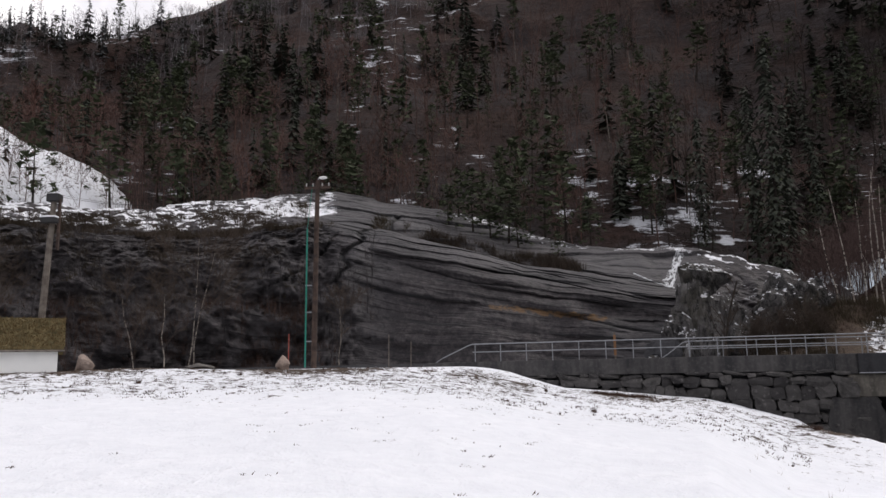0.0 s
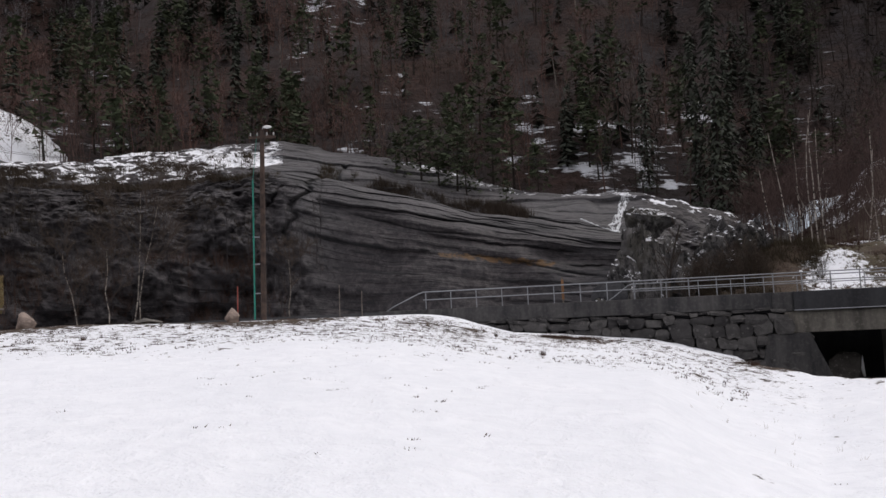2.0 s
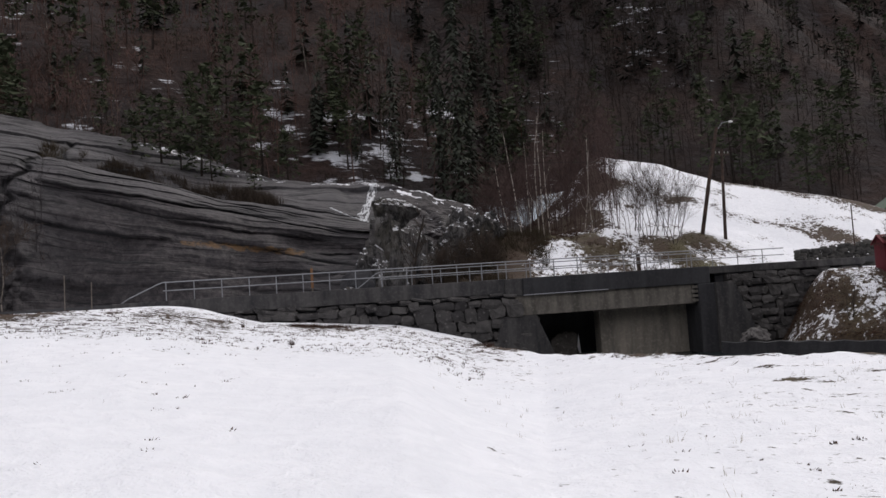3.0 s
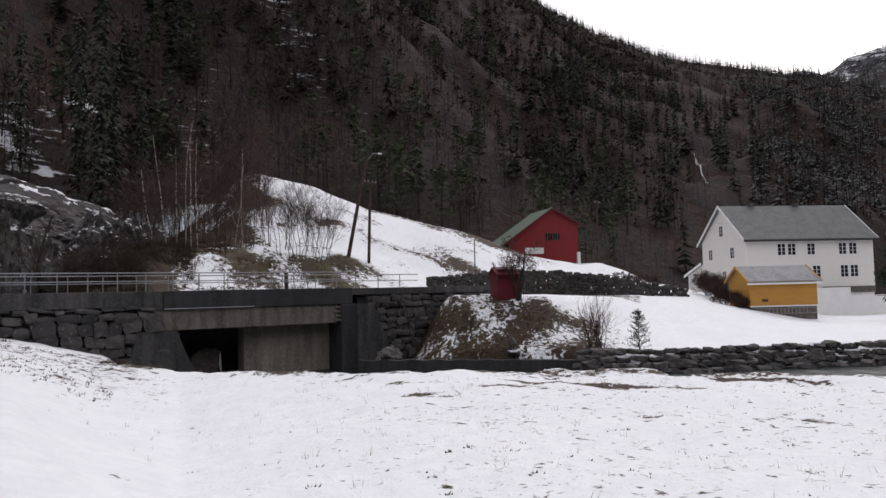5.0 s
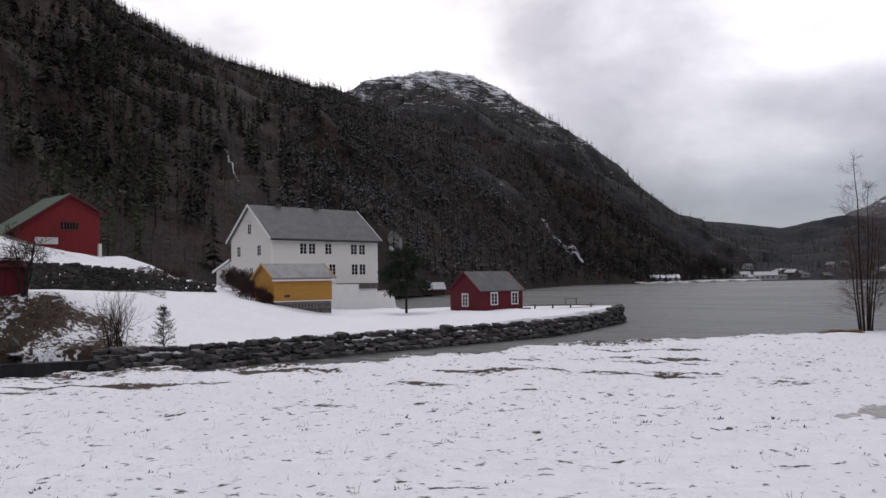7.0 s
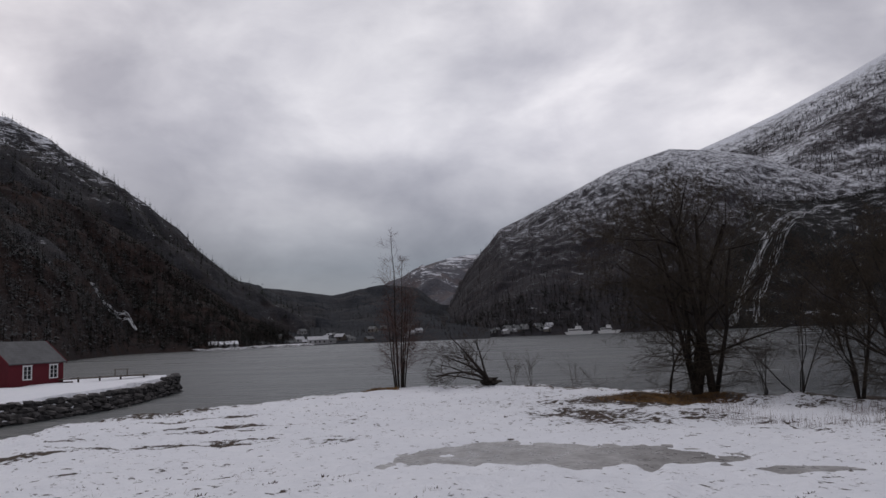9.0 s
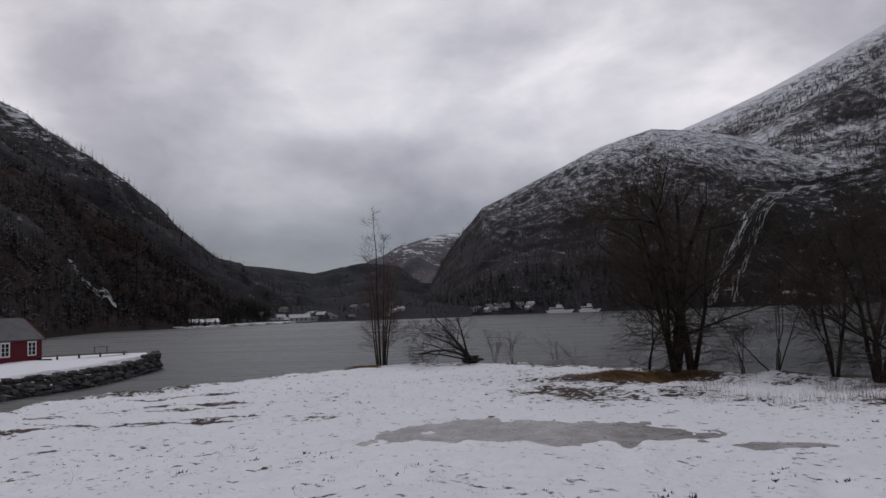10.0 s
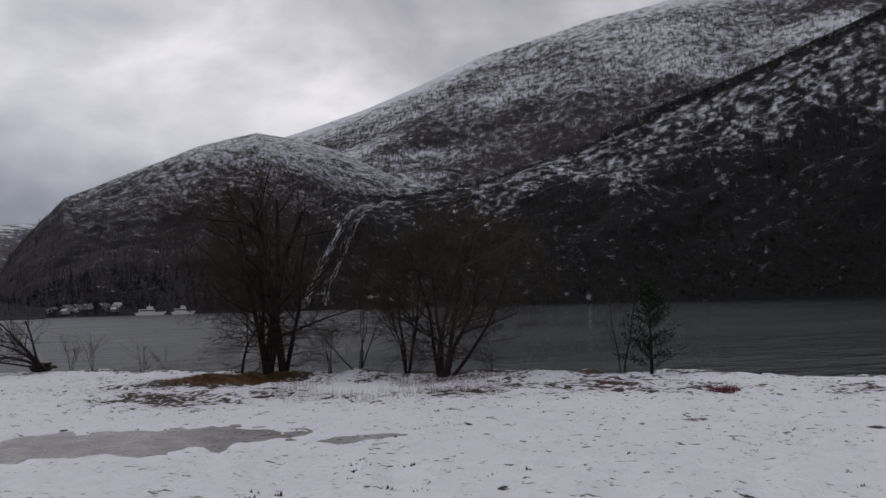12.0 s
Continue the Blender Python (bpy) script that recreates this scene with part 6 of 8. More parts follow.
def poles():
    # pole by the rock, with a green pipe strapped beside it
    f, t = leaning(-12.52, 0.2, -12.3, 14.3, 40)
    p = utility_pole(f, t, "dark wooden utility pole with a street lamp and insulators", M_POLE, 0.15, True, (0.1, -0.1, 0.12))
    part("pipe", bar([(-0.42, -0.1, 0.2), (-0.36, -0.1, 7.4)], 0.045, 8), M_GREENPIPE, p, "turquoise plastic pipe")
    part("guy_wire", bar([(-0.36, -0.1, 7.4), (-0.12, 0, 9.8)], 0.015, 4), M_GREENPIPE, p)
    for z in (1.5, 3.0, 4.4):
        part("bracket", boxed(-0.45, -0.1, -0.12, -0.02, z, z + 0.06), M_STEEL, p)
    # grey pole with a transformer box behind the hut
    f, t = leaning(-30.85, 0.6, -30.4, 12.0, 47)
    p = utility_pole(f, t, "thick grey wooden pole with a dark box and some snow", M_POLE2, 0.2, False, None, False)
    h = t - f
    part("box", boxed(h[0] - 0.32, h[0] + 0.36, h[1] - 0.3, h[1] + 0.3, h[2] - 0.15, h[2] + 0.3, 0.04), M_BLACK, p, "dark metal box")
    part("box", boxed(h[0] - 0.45, h[0] + 0.4, h[1] - 0.5, h[1] - 0.1, h[2] - 1.4, h[2] - 1.1, 0.03), M_BLACK, p)
    part("snow_cap", boxed(h[0] - 0.5, h[0] + 0.4, h[1] - 0.55, h[1] - 0.1, h[2] - 1.1, h[2] - 1.02, 0.02), M_SNOW, p)
    part("stay", boxed(h[0] + 0.3, h[0] + 0.42, h[1] - 0.1, h[1] + 0.05, h[2] - 2.9, h[2]), M_POLE, p)
    # the leaning pair behind the bridge
    f, t = leaning(38.46, 2.7, 40.1, 10.3, 65)
    utility_pole(f, t, "leaning dark wooden pole carrying a street lamp", M_POLE, 0.17, False, (0.75, -0.55, 0.35), False)
    f, t = leaning(40.05, 2.2, 40.3, 8.7, 66)
    utility_pole(f, t, "upright brown wooden pole with insulators", M_POLE, 0.14, True, None, True)
    # slim pole beside the barn
    f, t = leaning(57.15, 1.2, 57.25, 6.6, 92)
    utility_pole(f, t, "slim grey power pole beside the barn", M_POLE, 0.11, True, None, True)
    f, t = leaning(48.05, 1.5, 48.1, 4.0, 68)
    part_pole = root("fence_post", Matrix.Translation(f), "thin dark post standing in the snow", "post")
    part("pole", bar([(0, 0, -0.3), (0, 0, float((t - f)[2]))], 0.05, 6), M_POLE, part_pole)


poles()


def wire(a, b, sag, label="thin black overhead wire between the poles"):
    s = np.linspace(0, 1, 18)
    p = lerp(np.asarray(a)[None], np.asarray(b)[None], s[:, None])
    p[:, 2] -= sag * 4 * s * (1 - s)
    tagged(part("overhead_wire", bar(p, 0.009, 4), M_WIRE, None), label, "wire", "overhead wires")


def wires():
    a, b = at_angle(-12.3, 14.1, 40), at_angle(-30.4, 11.9, 47)
    c = at_angle(40.3, 8.5, 66)
    d = at_angle(57.25, 6.5, 92)
    for k in (0.0, 0.5):
        wire(a + [k, 0, 0], b + [k, 0, 0.3], 0.9)
        wire(a + [k, 0, 0], c + [k, 0, -0.1], 1.6)
        wire(c + [k, 0, 0], d + [k, 0, -0.1], 1.6)
    wire(d, at_angle(70.5, 4.0, 105), 0.9)
    wire(b, at_angle(-48, 10, 55), 0.6)


wires()


def snow_stakes():
    """Thin marker stakes by the road."""
    for az, d, h, mat, word in ((-14.35, 36, 1.6, M_STAKE, "red"), (-7.0, 38, 1.6, M_POLE2, "grey"), (-5.35, 38, 1.25, M_POLE2, "grey")):
        s = root("snow_stake", Matrix.Translation(polar(az, d, 1.95)), f"thin {word} snow marker stake by the road", "stake", "snow stakes by the road")
        part("stake", bar([(0, 0, -0.2), (0.02, 0, h)], 0.025, 6), mat, s)
    s = root("road_sign", ROAD @ Matrix.Translation((7.35, 0.45, DECK)), "narrow weathered orange marker post at the railing", "marker")
    part("post", boxed(-0.05, 0.05, -0.03, 0.03, 0, 1.45), M_POLE2, s)
    part("board", boxed(-0.07, 0.07, -0.06, -0.03, 0.2, 1.3), M_STAKE2, s, "faded orange board")
    s = root("gate_post", ROAD @ Matrix.Translation((29.6, 6.4, 1.9)), "dark wooden gate post above the bridge", "post")
    part("post", boxed(-0.11, 0.11, -0.11, 0.11, 0, 1.5, 0.02), M_POLE, s)


M_STAKE = plain("red_stake", (0.3, 0.07, 0.05), 0.6)
M_STAKE2 = plain("orange_board", (0.2, 0.1, 0.045), 0.7)
snow_stakes()


# ================= water on the rocks =================
def cascade(name, surface, track, width, label, seed, strands=6, thick=0.03, proud=0.05):
    """Thin white water running down a slope: strands that hug the surface. track: bearing, way up; width in degrees."""
    rng = np.random.default_rng(seed)
    c = root(name, Matrix(), label, "waterfall")
    t = np.asarray(track, float)
    s = np.linspace(0, len(t) - 1, 64)
    a, b = (np.interp(s, np.arange(len(t)), t[:, k]) for k in range(2))
    for k in range(strands):
        w = rng.uniform(-0.5, 0.5) * width + width * 0.3 * fbm(s * 1.7 + 5 * k, s * 0, 3, seed + k)
        r = np.maximum(0.0, thick * (0.15 + 1.7 * fbm(s * 3.4, s * 0 + k, 3, seed + 9)))
        p = surface(a + w, b)
        p = p + polar(a, -proud) - polar(a, 0)
        v, f = tube_arrays(p, np.maximum(r, 0.0015), 5)
        np_mesh("strand", v, f, M_FOAM, soft=True).parent = c
    return c


def streams():
    cascade("waterfall", rock_at, [(-11.1, 0.96), (-11.4, 0.91), (-11.9, 0.85), (-11.5, 0.79)], 0.25, "thin white trickle over the rock face", 3, 4, 0.05)
    cascade("waterfall", rock_at, [(14.7, 0.98), (14.4, 0.88), (14.0, 0.78), (13.8, 0.70), (13.7, 0.63)], 0.55, "small white waterfall beside the boulder", 4, 20, 0.04)
    cascade("waterfall", rock_at, [(11.3, 0.71), (12.0, 0.69), (12.7, 0.67), (13.5, 0.65)], 0.15, "white water spilling along a rock ledge", 5, 4, 0.04)
    cascade("mountain_stream", SIDE.at, [(139.6, 0.93), (138.6, 0.8), (137.2, 0.66), (136.2, 0.52), (135.2, 0.38), (134.3, 0.26), (133.6, 0.12), (133.1, 0.02)], 0.5, "white stream falling down the far gully", 6, 16, 0.15, 3.0)
    cascade("mountain_stream", SIDE.at, [(138.4, 0.78), (137.6, 0.6), (136.7, 0.45), (135.9, 0.3), (135.0, 0.15), (134.6, 0.03)], 0.4, "white stream falling down the far gully", 7, 10, 0.12, 3.0)
    cascade("mountain_stream", NEAR.at, [(87.6, 0.38), (88.0, 0.35), (88.9, 0.275), (89.6, 0.23), (90.5, 0.165)], 0.3, "icy white stream on the wooded slope", 8, 8, 0.3, 9.0)
    cascade("mountain_stream", NEAR.at, [(71.7, 0.276), (71.75, 0.25), (71.85, 0.22), (71.87, 0.2)], 0.06, "thin white fall on the wooded slope", 10, 3, 0.1, 3.0)
    cascade("mountain_stream", NEAR.at, [(63.66, 0.285), (63.95, 0.26), (64.27, 0.238), (64.7, 0.2), (65.07, 0.16)], 0.16, "icy white trickle on the wooded slope", 9, 4, 0.06, 2.0)


streams()

# ================= vegetation =================
def unit(v):
    return v / (np.linalg.norm(v) + 1e-9)


def grow(rng, start, way, length, radius, depth, out, spread=0.55, lift=0.12, kids=(4, 7), fine=0.006, bend=0.16, reach=1.0):
    """One limb and what grows from it; thick limbs go to out[0], twigs to out[1]."""
    n = 5 if depth > 1 else 3 if depth > 0 else 2
    p, d = [np.array(start, float)], unit(np.array(way, float))
    for _ in range(n - 1):
        d = unit(d + rng.normal(size=3) * bend + [0, 0, lift])
        p.append(p[-1] + d * length / (n - 1))
    p = np.array(p)
    tip = max(fine * 0.6, radius * (0.4 if depth > 0 else 0.3))
    v, f = tube_arrays(p, np.linspace(radius, tip, n), 7 if radius > 0.06 else 4 if radius > 0.02 else 3)
    out[0 if radius > 0.022 else 1].append((v, f))
    if depth <= 0:
        return
    for k in range(rng.integers(*kids)):
        s = rng.uniform(0.22, 1.0)
        i = min(int(s * (n - 1)), n - 2)
        q = lerp(p[i], p[i + 1], s * (n - 1) - i)
        side = unit(np.cross(p[i + 1] - p[i], rng.normal(size=3)))
        w = unit(unit(p[i + 1] - p[i]) * (1 - spread * 0.5) + side * spread * rng.uniform(0.7, 1.4))
        grow(rng, q, w, reach * length * rng.uniform(0.4, 0.72) * (1.15 - 0.5 * s), max(fine, lerp(radius, tip, s) * rng.uniform(0.34, 0.54)), depth - 1, out, spread, lift, kids, fine, bend, reach)


def bare_tree(place, seed, label, stems, depth=4, kids=(4, 7), bark=None, twig=None, spread=0.55, lift=0.1, fine=0.006, name="tree", category="tree", group="", reach=1.0, skirt=0):
    """stems: (lean x, lean y, length, radius) of each trunk from one root."""
    rng = np.random.default_rng(seed)
    out = [[], []]
    for k in range(skirt):
        lx, ly, length, radius = stems[k % len(stems)]
        h, a = rng.uniform(0.3, 0.34 * length), rng.uniform(0, 6.28)
        grow(rng, (lx * h, ly * h, h), (math.cos(a), math.sin(a), rng.uniform(-0.05, 0.45)), rng.uniform(1.4, 2.6), 0.02, 2, out, 0.5, -0.02, (5, 8), fine, 0.16)
    for lx, ly, length, radius in stems:
        grow(rng, (lx * 0.25, ly * 0.25, -0.25), (lx, ly, 1.0), length, radius, depth, out, spread, lift, kids, fine, 0.16 if reach == 1 else 0.09, reach)
    t = root(name, Matrix.Translation(place), label, category, group)
    for key, pieces, mat in (("trunk", out[0], bark or M_BARK), ("crown", out[1], twig or M_TWIGDARK)):
        if pieces:
            v, f = merged(pieces)
            ob = np_mesh(key, v, f, mat, soft=True)
            ob.parent = t
    return t


def slim_birch(place, seed, label, stems, group):
    """Thin, nearly straight stems with short rising side branches and fine hanging twigs up to the tip."""
    rng = np.random.default_rng(seed)
    out = [[], []]
    for lx, ly, length, radius in stems:
        s = np.linspace(0, 1, 9)
        sway = 0.12 * np.stack([fbm(s * 2 + 7 * lx, s * 0, 2, seed), fbm(s * 2 + 3, s * 0 + ly, 2, seed + 1), s * 0], -1) * s[:, None]
        p = np.stack([lx * (2.4 + s * length), ly * (2.4 + s * length), s * length - 0.2], -1) + sway * 3
        out[0].append(tube_arrays(p, radius * (1 - 0.9 * s) + 0.004, 6))
        for k in range(int(length * 8)):
            h = rng.uniform(0.16, 0.99)
            q = np.array([np.interp(h, s, p[:, c]) for c in range(3)])
            a = rng.uniform(0, 6.28)
            ln = (0.2 * length * (1.05 - h) + 0.4) * rng.uniform(0.6, 1.3)
            grow(rng, q, (math.cos(a), math.sin(a), rng.uniform(0.3, 1.0)), ln, 0.010 * (1.2 - h), 1, out, 0.6, 0.04, (7, 11), 0.0042, 0.2)
    t = root("tree", Matrix.Translation(place), label, "tree", group)
    for key, pieces, mat in (("trunk", out[0], M_BARK), ("crown", out[1], M_TWIG)):
        v, f = merged(pieces)
        np_mesh(key, v, f, mat, soft=True).parent = t
    return t


def leans(az, rows):
    """Stems of (lean to the side, lean away, length, radius) for a tree at a bearing, turned into the plan."""
    c, s = math.cos(radians(az)), math.sin(radians(az))
    return [(a * c + b * s, b * c - a * s, length, radius) for a, b, length, radius in rows]


def on_ground(az, d, dz=0.0):
    x, y, _ = polar(az, d)
    return (float(x), float(y), float(height(x, y)) + dz)


def shore_trees():
    g = "trees on the shore"
    slim_birch(on_ground(109.1, 42.3), 1, "slender multi-stemmed bare birch on the shore", leans(109, [(-0.08, 0.06, 5.4, 0.05), (-0.035, 0.03, 8.8, 0.062), (0.02, -0.02, 7.2, 0.05), (0.04, 0.06, 6.0, 0.045), (0.09, -0.06, 4.8, 0.04), (-0.11, -0.03, 4.4, 0.045), (0.06, 0.02, 5.2, 0.045)]), g)
    bare_tree(on_ground(130.5, 33.8), 29, "big bare grey alder with two thick trunks on the shore", leans(130.5, [(-0.30, 0.1, 6.0, 0.12), (-0.13, 0.1, 7.8, 0.2), (0.0, -0.1, 7.8, 0.17), (-0.22, -0.3, 6.8, 0.11), (0.06, 0.3, 6.6, 0.1)]), 4, (6, 9), None, M_ALDER, spread=0.74, lift=0.06, fine=0.0052, group=g, skirt=34)
    bare_tree(on_ground(131.6, 33.6), 12, "bare alder leaning out from the shore", leans(131.6, [(0.22, 0.1, 6.4, 0.11), (0.03, 0.0, 7.8, 0.18)]), 4, (6, 8), None, M_ALDER, spread=0.74, lift=0.06, fine=0.0052, group=g, skirt=22)
    bare_tree(on_ground(128.6, 34.5), 3, "young bare alder beside the big tree", [(-0.05, 0, 3.2, 0.07), (-0.45, 0.2, 3.4, 0.05)], 3, (5, 8), spread=0.6, lift=0.03, fine=0.009, group=g)
    bare_tree(on_ground(143.3, 31.0), 4, "wide bare alder with several trunks on the shore", leans(143.3, [(-0.42, 0.1, 5.6, 0.09), (-0.12, 0.05, 6.4, 0.12), (0.14, -0.1, 6.4, 0.11), (0.45, 0.1, 6.2, 0.1), (0.95, -0.1, 5.4, 0.08), (-0.1, -0.3, 5.6, 0.09)]), 4, (6, 8), None, M_ALDER, spread=0.75, lift=0.05, fine=0.0056, group=g, skirt=30)
    bare_tree(on_ground(140.7, 31.6), 5, "pair of thin bare alder stems on the shore", leans(140.7, [(-0.26, 0.1, 4.6, 0.07), (0.16, 0.1, 4.8, 0.08), (-0.04, 0, 4.8, 0.07)]), 3, (6, 9), spread=0.5, fine=0.007, group=g)
    bare_tree(on_ground(137.2, 32.2), 6, "clump of thin bare saplings on the shore", leans(137.2, [(-0.34, 0.1, 3.2, 0.03), (-0.18, 0.0, 3.8, 0.035), (-0.04, 0.1, 4.2, 0.035), (0.08, 0.0, 4.0, 0.035), (0.2, -0.1, 3.4, 0.03)]), 2, (4, 7), spread=0.45, fine=0.006, group=g)
    bare_tree(on_ground(135.0, 32.8), 16, "low bare shrub between the trees", [(-0.4, 0.3, 2.2, 0.03), (0.1, 0.1, 2.6, 0.03), (0.4, -0.2, 2.2, 0.03)], 3, (4, 6), spread=0.55, fine=0.005, name="shrub", category="shrub", group=g)
    bare_tree(on_ground(156.6, 31.0), 7, "thin bare sapling beside the young pine", [(-0.1, 0, 3.6, 0.04), (0.1, 0.1, 3.2, 0.03)], 3, (4, 6), spread=0.5, fine=0.005, group=g)
    for az, d, s in ((123.4, 39.0, 8), (122.0, 39.4, 18), (117.5, 40.6, 28), (147, 31, 38), (118.8, 40, 48)):
        bare_tree(on_ground(az, d), s, "small bare shrub at the water's edge", [(-0.2, 0.1, 1.5, 0.018), (0.05, 0, 2.0, 0.02), (0.2, -0.1, 1.5, 0.018)], 2, (4, 7), spread=0.5, fine=0.004, name="shrub", category="shrub", group=g)
    # fallen tree with its root plate
    rng = np.random.default_rng(9)
    out = [[], []]
    for lx, ly, ln, r in leans(115.7, [(-1.0, 0.1, 3.4, 0.07), (-0.9, 0.2, 3.0, 0.08), (-1.0, -0.2, 2.6, 0.07), (-0.6, 0.1, 2.4, 0.06), (-0.8, 0.3, 3.0, 0.06), (-1.0, 0.4, 3.4, 0.05), (-0.9, -0.4, 3.0, 0.05)]):
        grow(rng, (0, 0, 0.1), (lx, ly, rng.uniform(0.2, 0.85)), ln, r, 3, out, 0.6, 0.0, (5, 8), 0.0055)
    t = root("fallen_tree", Matrix.Translation(on_ground(115.7, 41.2, 0.1)), "fallen bare tree with upturned root at the shore", "fallen tree")
    for key, pieces, mat in (("trunk", out[0], M_BARK), ("crown", out[1], M_TWIGDARK)):
        v, f = merged(pieces)
        np_mesh(key, v, f, mat, soft=True).parent = t
    ob = new("root_plate", rough_rock("root_plate", (0.9, 0.5, 0.3), 77, M_BARK, 3, 2.0))
    ob.parent, ob.matrix_basis = t, Matrix.Translation((0.3, -0.2, 0.1))
    ob = new("root_plate", rough_rock("root_plate", (0.9, 0.35, 0.12), 78, M_BARK, 3, 2.0))
    ob.parent, ob.matrix_basis = t, Matrix.Translation((1.3, -1.0, 0.0))


shore_trees()


# ---- cheap trees for the woods: each a few dozen triangles ----
def spruce_tris(seed, whorls=17, per=6, droop=0.28, wide=0.17):
    """A spruce one metre high: trunk and drooping sprays."""
    rng = np.random.default_rng(seed)
    t = [[(-0.012, 0, 0), (0.012, 0, 0), (0, 0, 0.95)], [(0, -0.012, 0), (0, 0.012, 0), (0, 0, 0.95)]]
    for k in range(whorls):
        h = 0.08 + 0.91 * (k + rng.uniform(-0.4, 0.4)) / whorls
        h = h0 = min(max(h, 0.05), 0.98)
        r = wide * (1.02 - h) ** 0.85 * rng.uniform(0.8, 1.15) + 0.012
        for j in range(per):
            a = rng.uniform(0, 2 * np.pi)
            h = min(0.985, max(0.04, h0 + rng.uniform(-0.5, 0.5) / whorls))
            q = r * rng.uniform(0.45, 1.3)
            c, s = math.cos(a), math.sin(a)
            w = 0.20 * q + 0.012
            tip = (c * q, s * q, h - droop * q + rng.uniform(-0.01, 0.01))
            l = (c * q * 0.45 - s * w, s * q * 0.45 + c * w, h - droop * q * 0.6)
            m = (c * q * 0.45 + s * w, s * q * 0.45 - c * w, h - droop * q * 0.6)
            t.append([(0, 0, h + 0.02), l, tip]), t.append([(0, 0, h + 0.02), tip, m])
    t = np.array(t, float)
    return t, np.array([1] * 2 + [0] * (len(t) - 2))


def ragged_tris(seed, sprays=900):
    """A tall old spruce one metre high: a ragged dark column of small hanging sprays."""
    rng = np.random.default_rng(seed)
    t = [[(-0.01, 0, 0), (0.01, 0, 0), (0, 0, 0.97)], [(0, -0.01, 0), (0, 0.01, 0), (0, 0, 0.97)]]
    side = rng.uniform(0, 6.28, 9)
    for _ in range(sprays):
        h = 0.05 + 0.93 * rng.random() ** 1.15
        a = rng.uniform(0, 6.28)
        lobe = 0.75 + 0.35 * math.sin(a - side[int(h * 9)]) + 0.2 * math.sin(h * 46 + a * 2)
        r = 0.115 * (1.02 - h) ** 0.6 * lobe * rng.uniform(0.15, 1.1)
        c = np.array([math.cos(a) * r, math.sin(a) * r, h - 0.25 * r])
        d = np.array([math.cos(a) * 0.018, math.sin(a) * 0.018, -0.016]) * rng.uniform(0.6, 1.5)
        w = np.array([-math.sin(a), math.cos(a), rng.uniform(-0.4, 0.4)]) * 0.009
        t.append([c - w, c + w, c + d])
    t = np.array(t, float)
    return t, np.array([1] * 2 + [0] * (len(t) - 2))


def pine_tris(seed, tufts=95):
    """A pine one metre high: bare trunk, ragged crown of needle tufts."""
    rng = np.random.default_rng(seed)
    lean = rng.uniform(-0.04, 0.04, 2)
    t = [[(-0.014, 0, 0), (0.014, 0, 0), (*lean, 0.95)], [(0, -0.014, 0), (0, 0.014, 0), (*lean, 0.95)]]
    n_ = 2
    for k in range(tufts):
        h = 0.25 + 0.73 * rng.random() ** 0.8
        r = (0.19 * (1.05 - h) ** 0.6 + 0.02) * rng.uniform(0.2, 1.15)
        a = rng.uniform(0, 6.28)
        c = np.array([math.cos(a) * r + lean[0] * h, math.sin(a) * r + lean[1] * h, h])
        for _ in range(2):
            t.append(c + rng.normal(size=(3, 3)) * [0.03, 0.03, 0.018])
    t = np.array(t, float)
    return t, np.array([1] * n_ + [0] * (len(t) - n_))


def round_pine_tris(seed, clumps=34):
    """A pine one metre high: a crooked trunk, limbs and ragged clumps of needles with gaps between."""
    rng = np.random.default_rng(seed)
    t, k = [[(-0.022, 0, 0), (0.022, 0, 0), (0.01, 0, 0.85)], [(0, -0.022, 0), (0, 0.022, 0), (0.01, 0, 0.85)]], [1, 1]
    for _ in range(clumps):
        h = rng.uniform(0.3, 0.98)
        a, r = rng.uniform(0, 6.28), (0.05 + 0.27 * math.sin(math.pi * min(1, (h - 0.12) / 0.95)) ** 0.8) * rng.uniform(0.3, 1.15)
        c = np.array([math.cos(a) * r, math.sin(a) * r, h])
        w = np.array([-math.sin(a), math.cos(a), 0]) * 0.006
        b = np.array([0, 0, h - 0.06])
        t.append([b - w, b + w, c]), k.append(1)
        for _ in range(120):
            q = c + rng.normal(size=3) * [0.05, 0.05, 0.03]
            e = rng.normal(size=3) * 0.028 + [0, 0, 0.01]
            w = unit(np.cross(e, rng.normal(size=3))) * 0.013
            t.append([q - w, q + w, q + e]), k.append(0)
    return np.array(t, float), np.array(k)


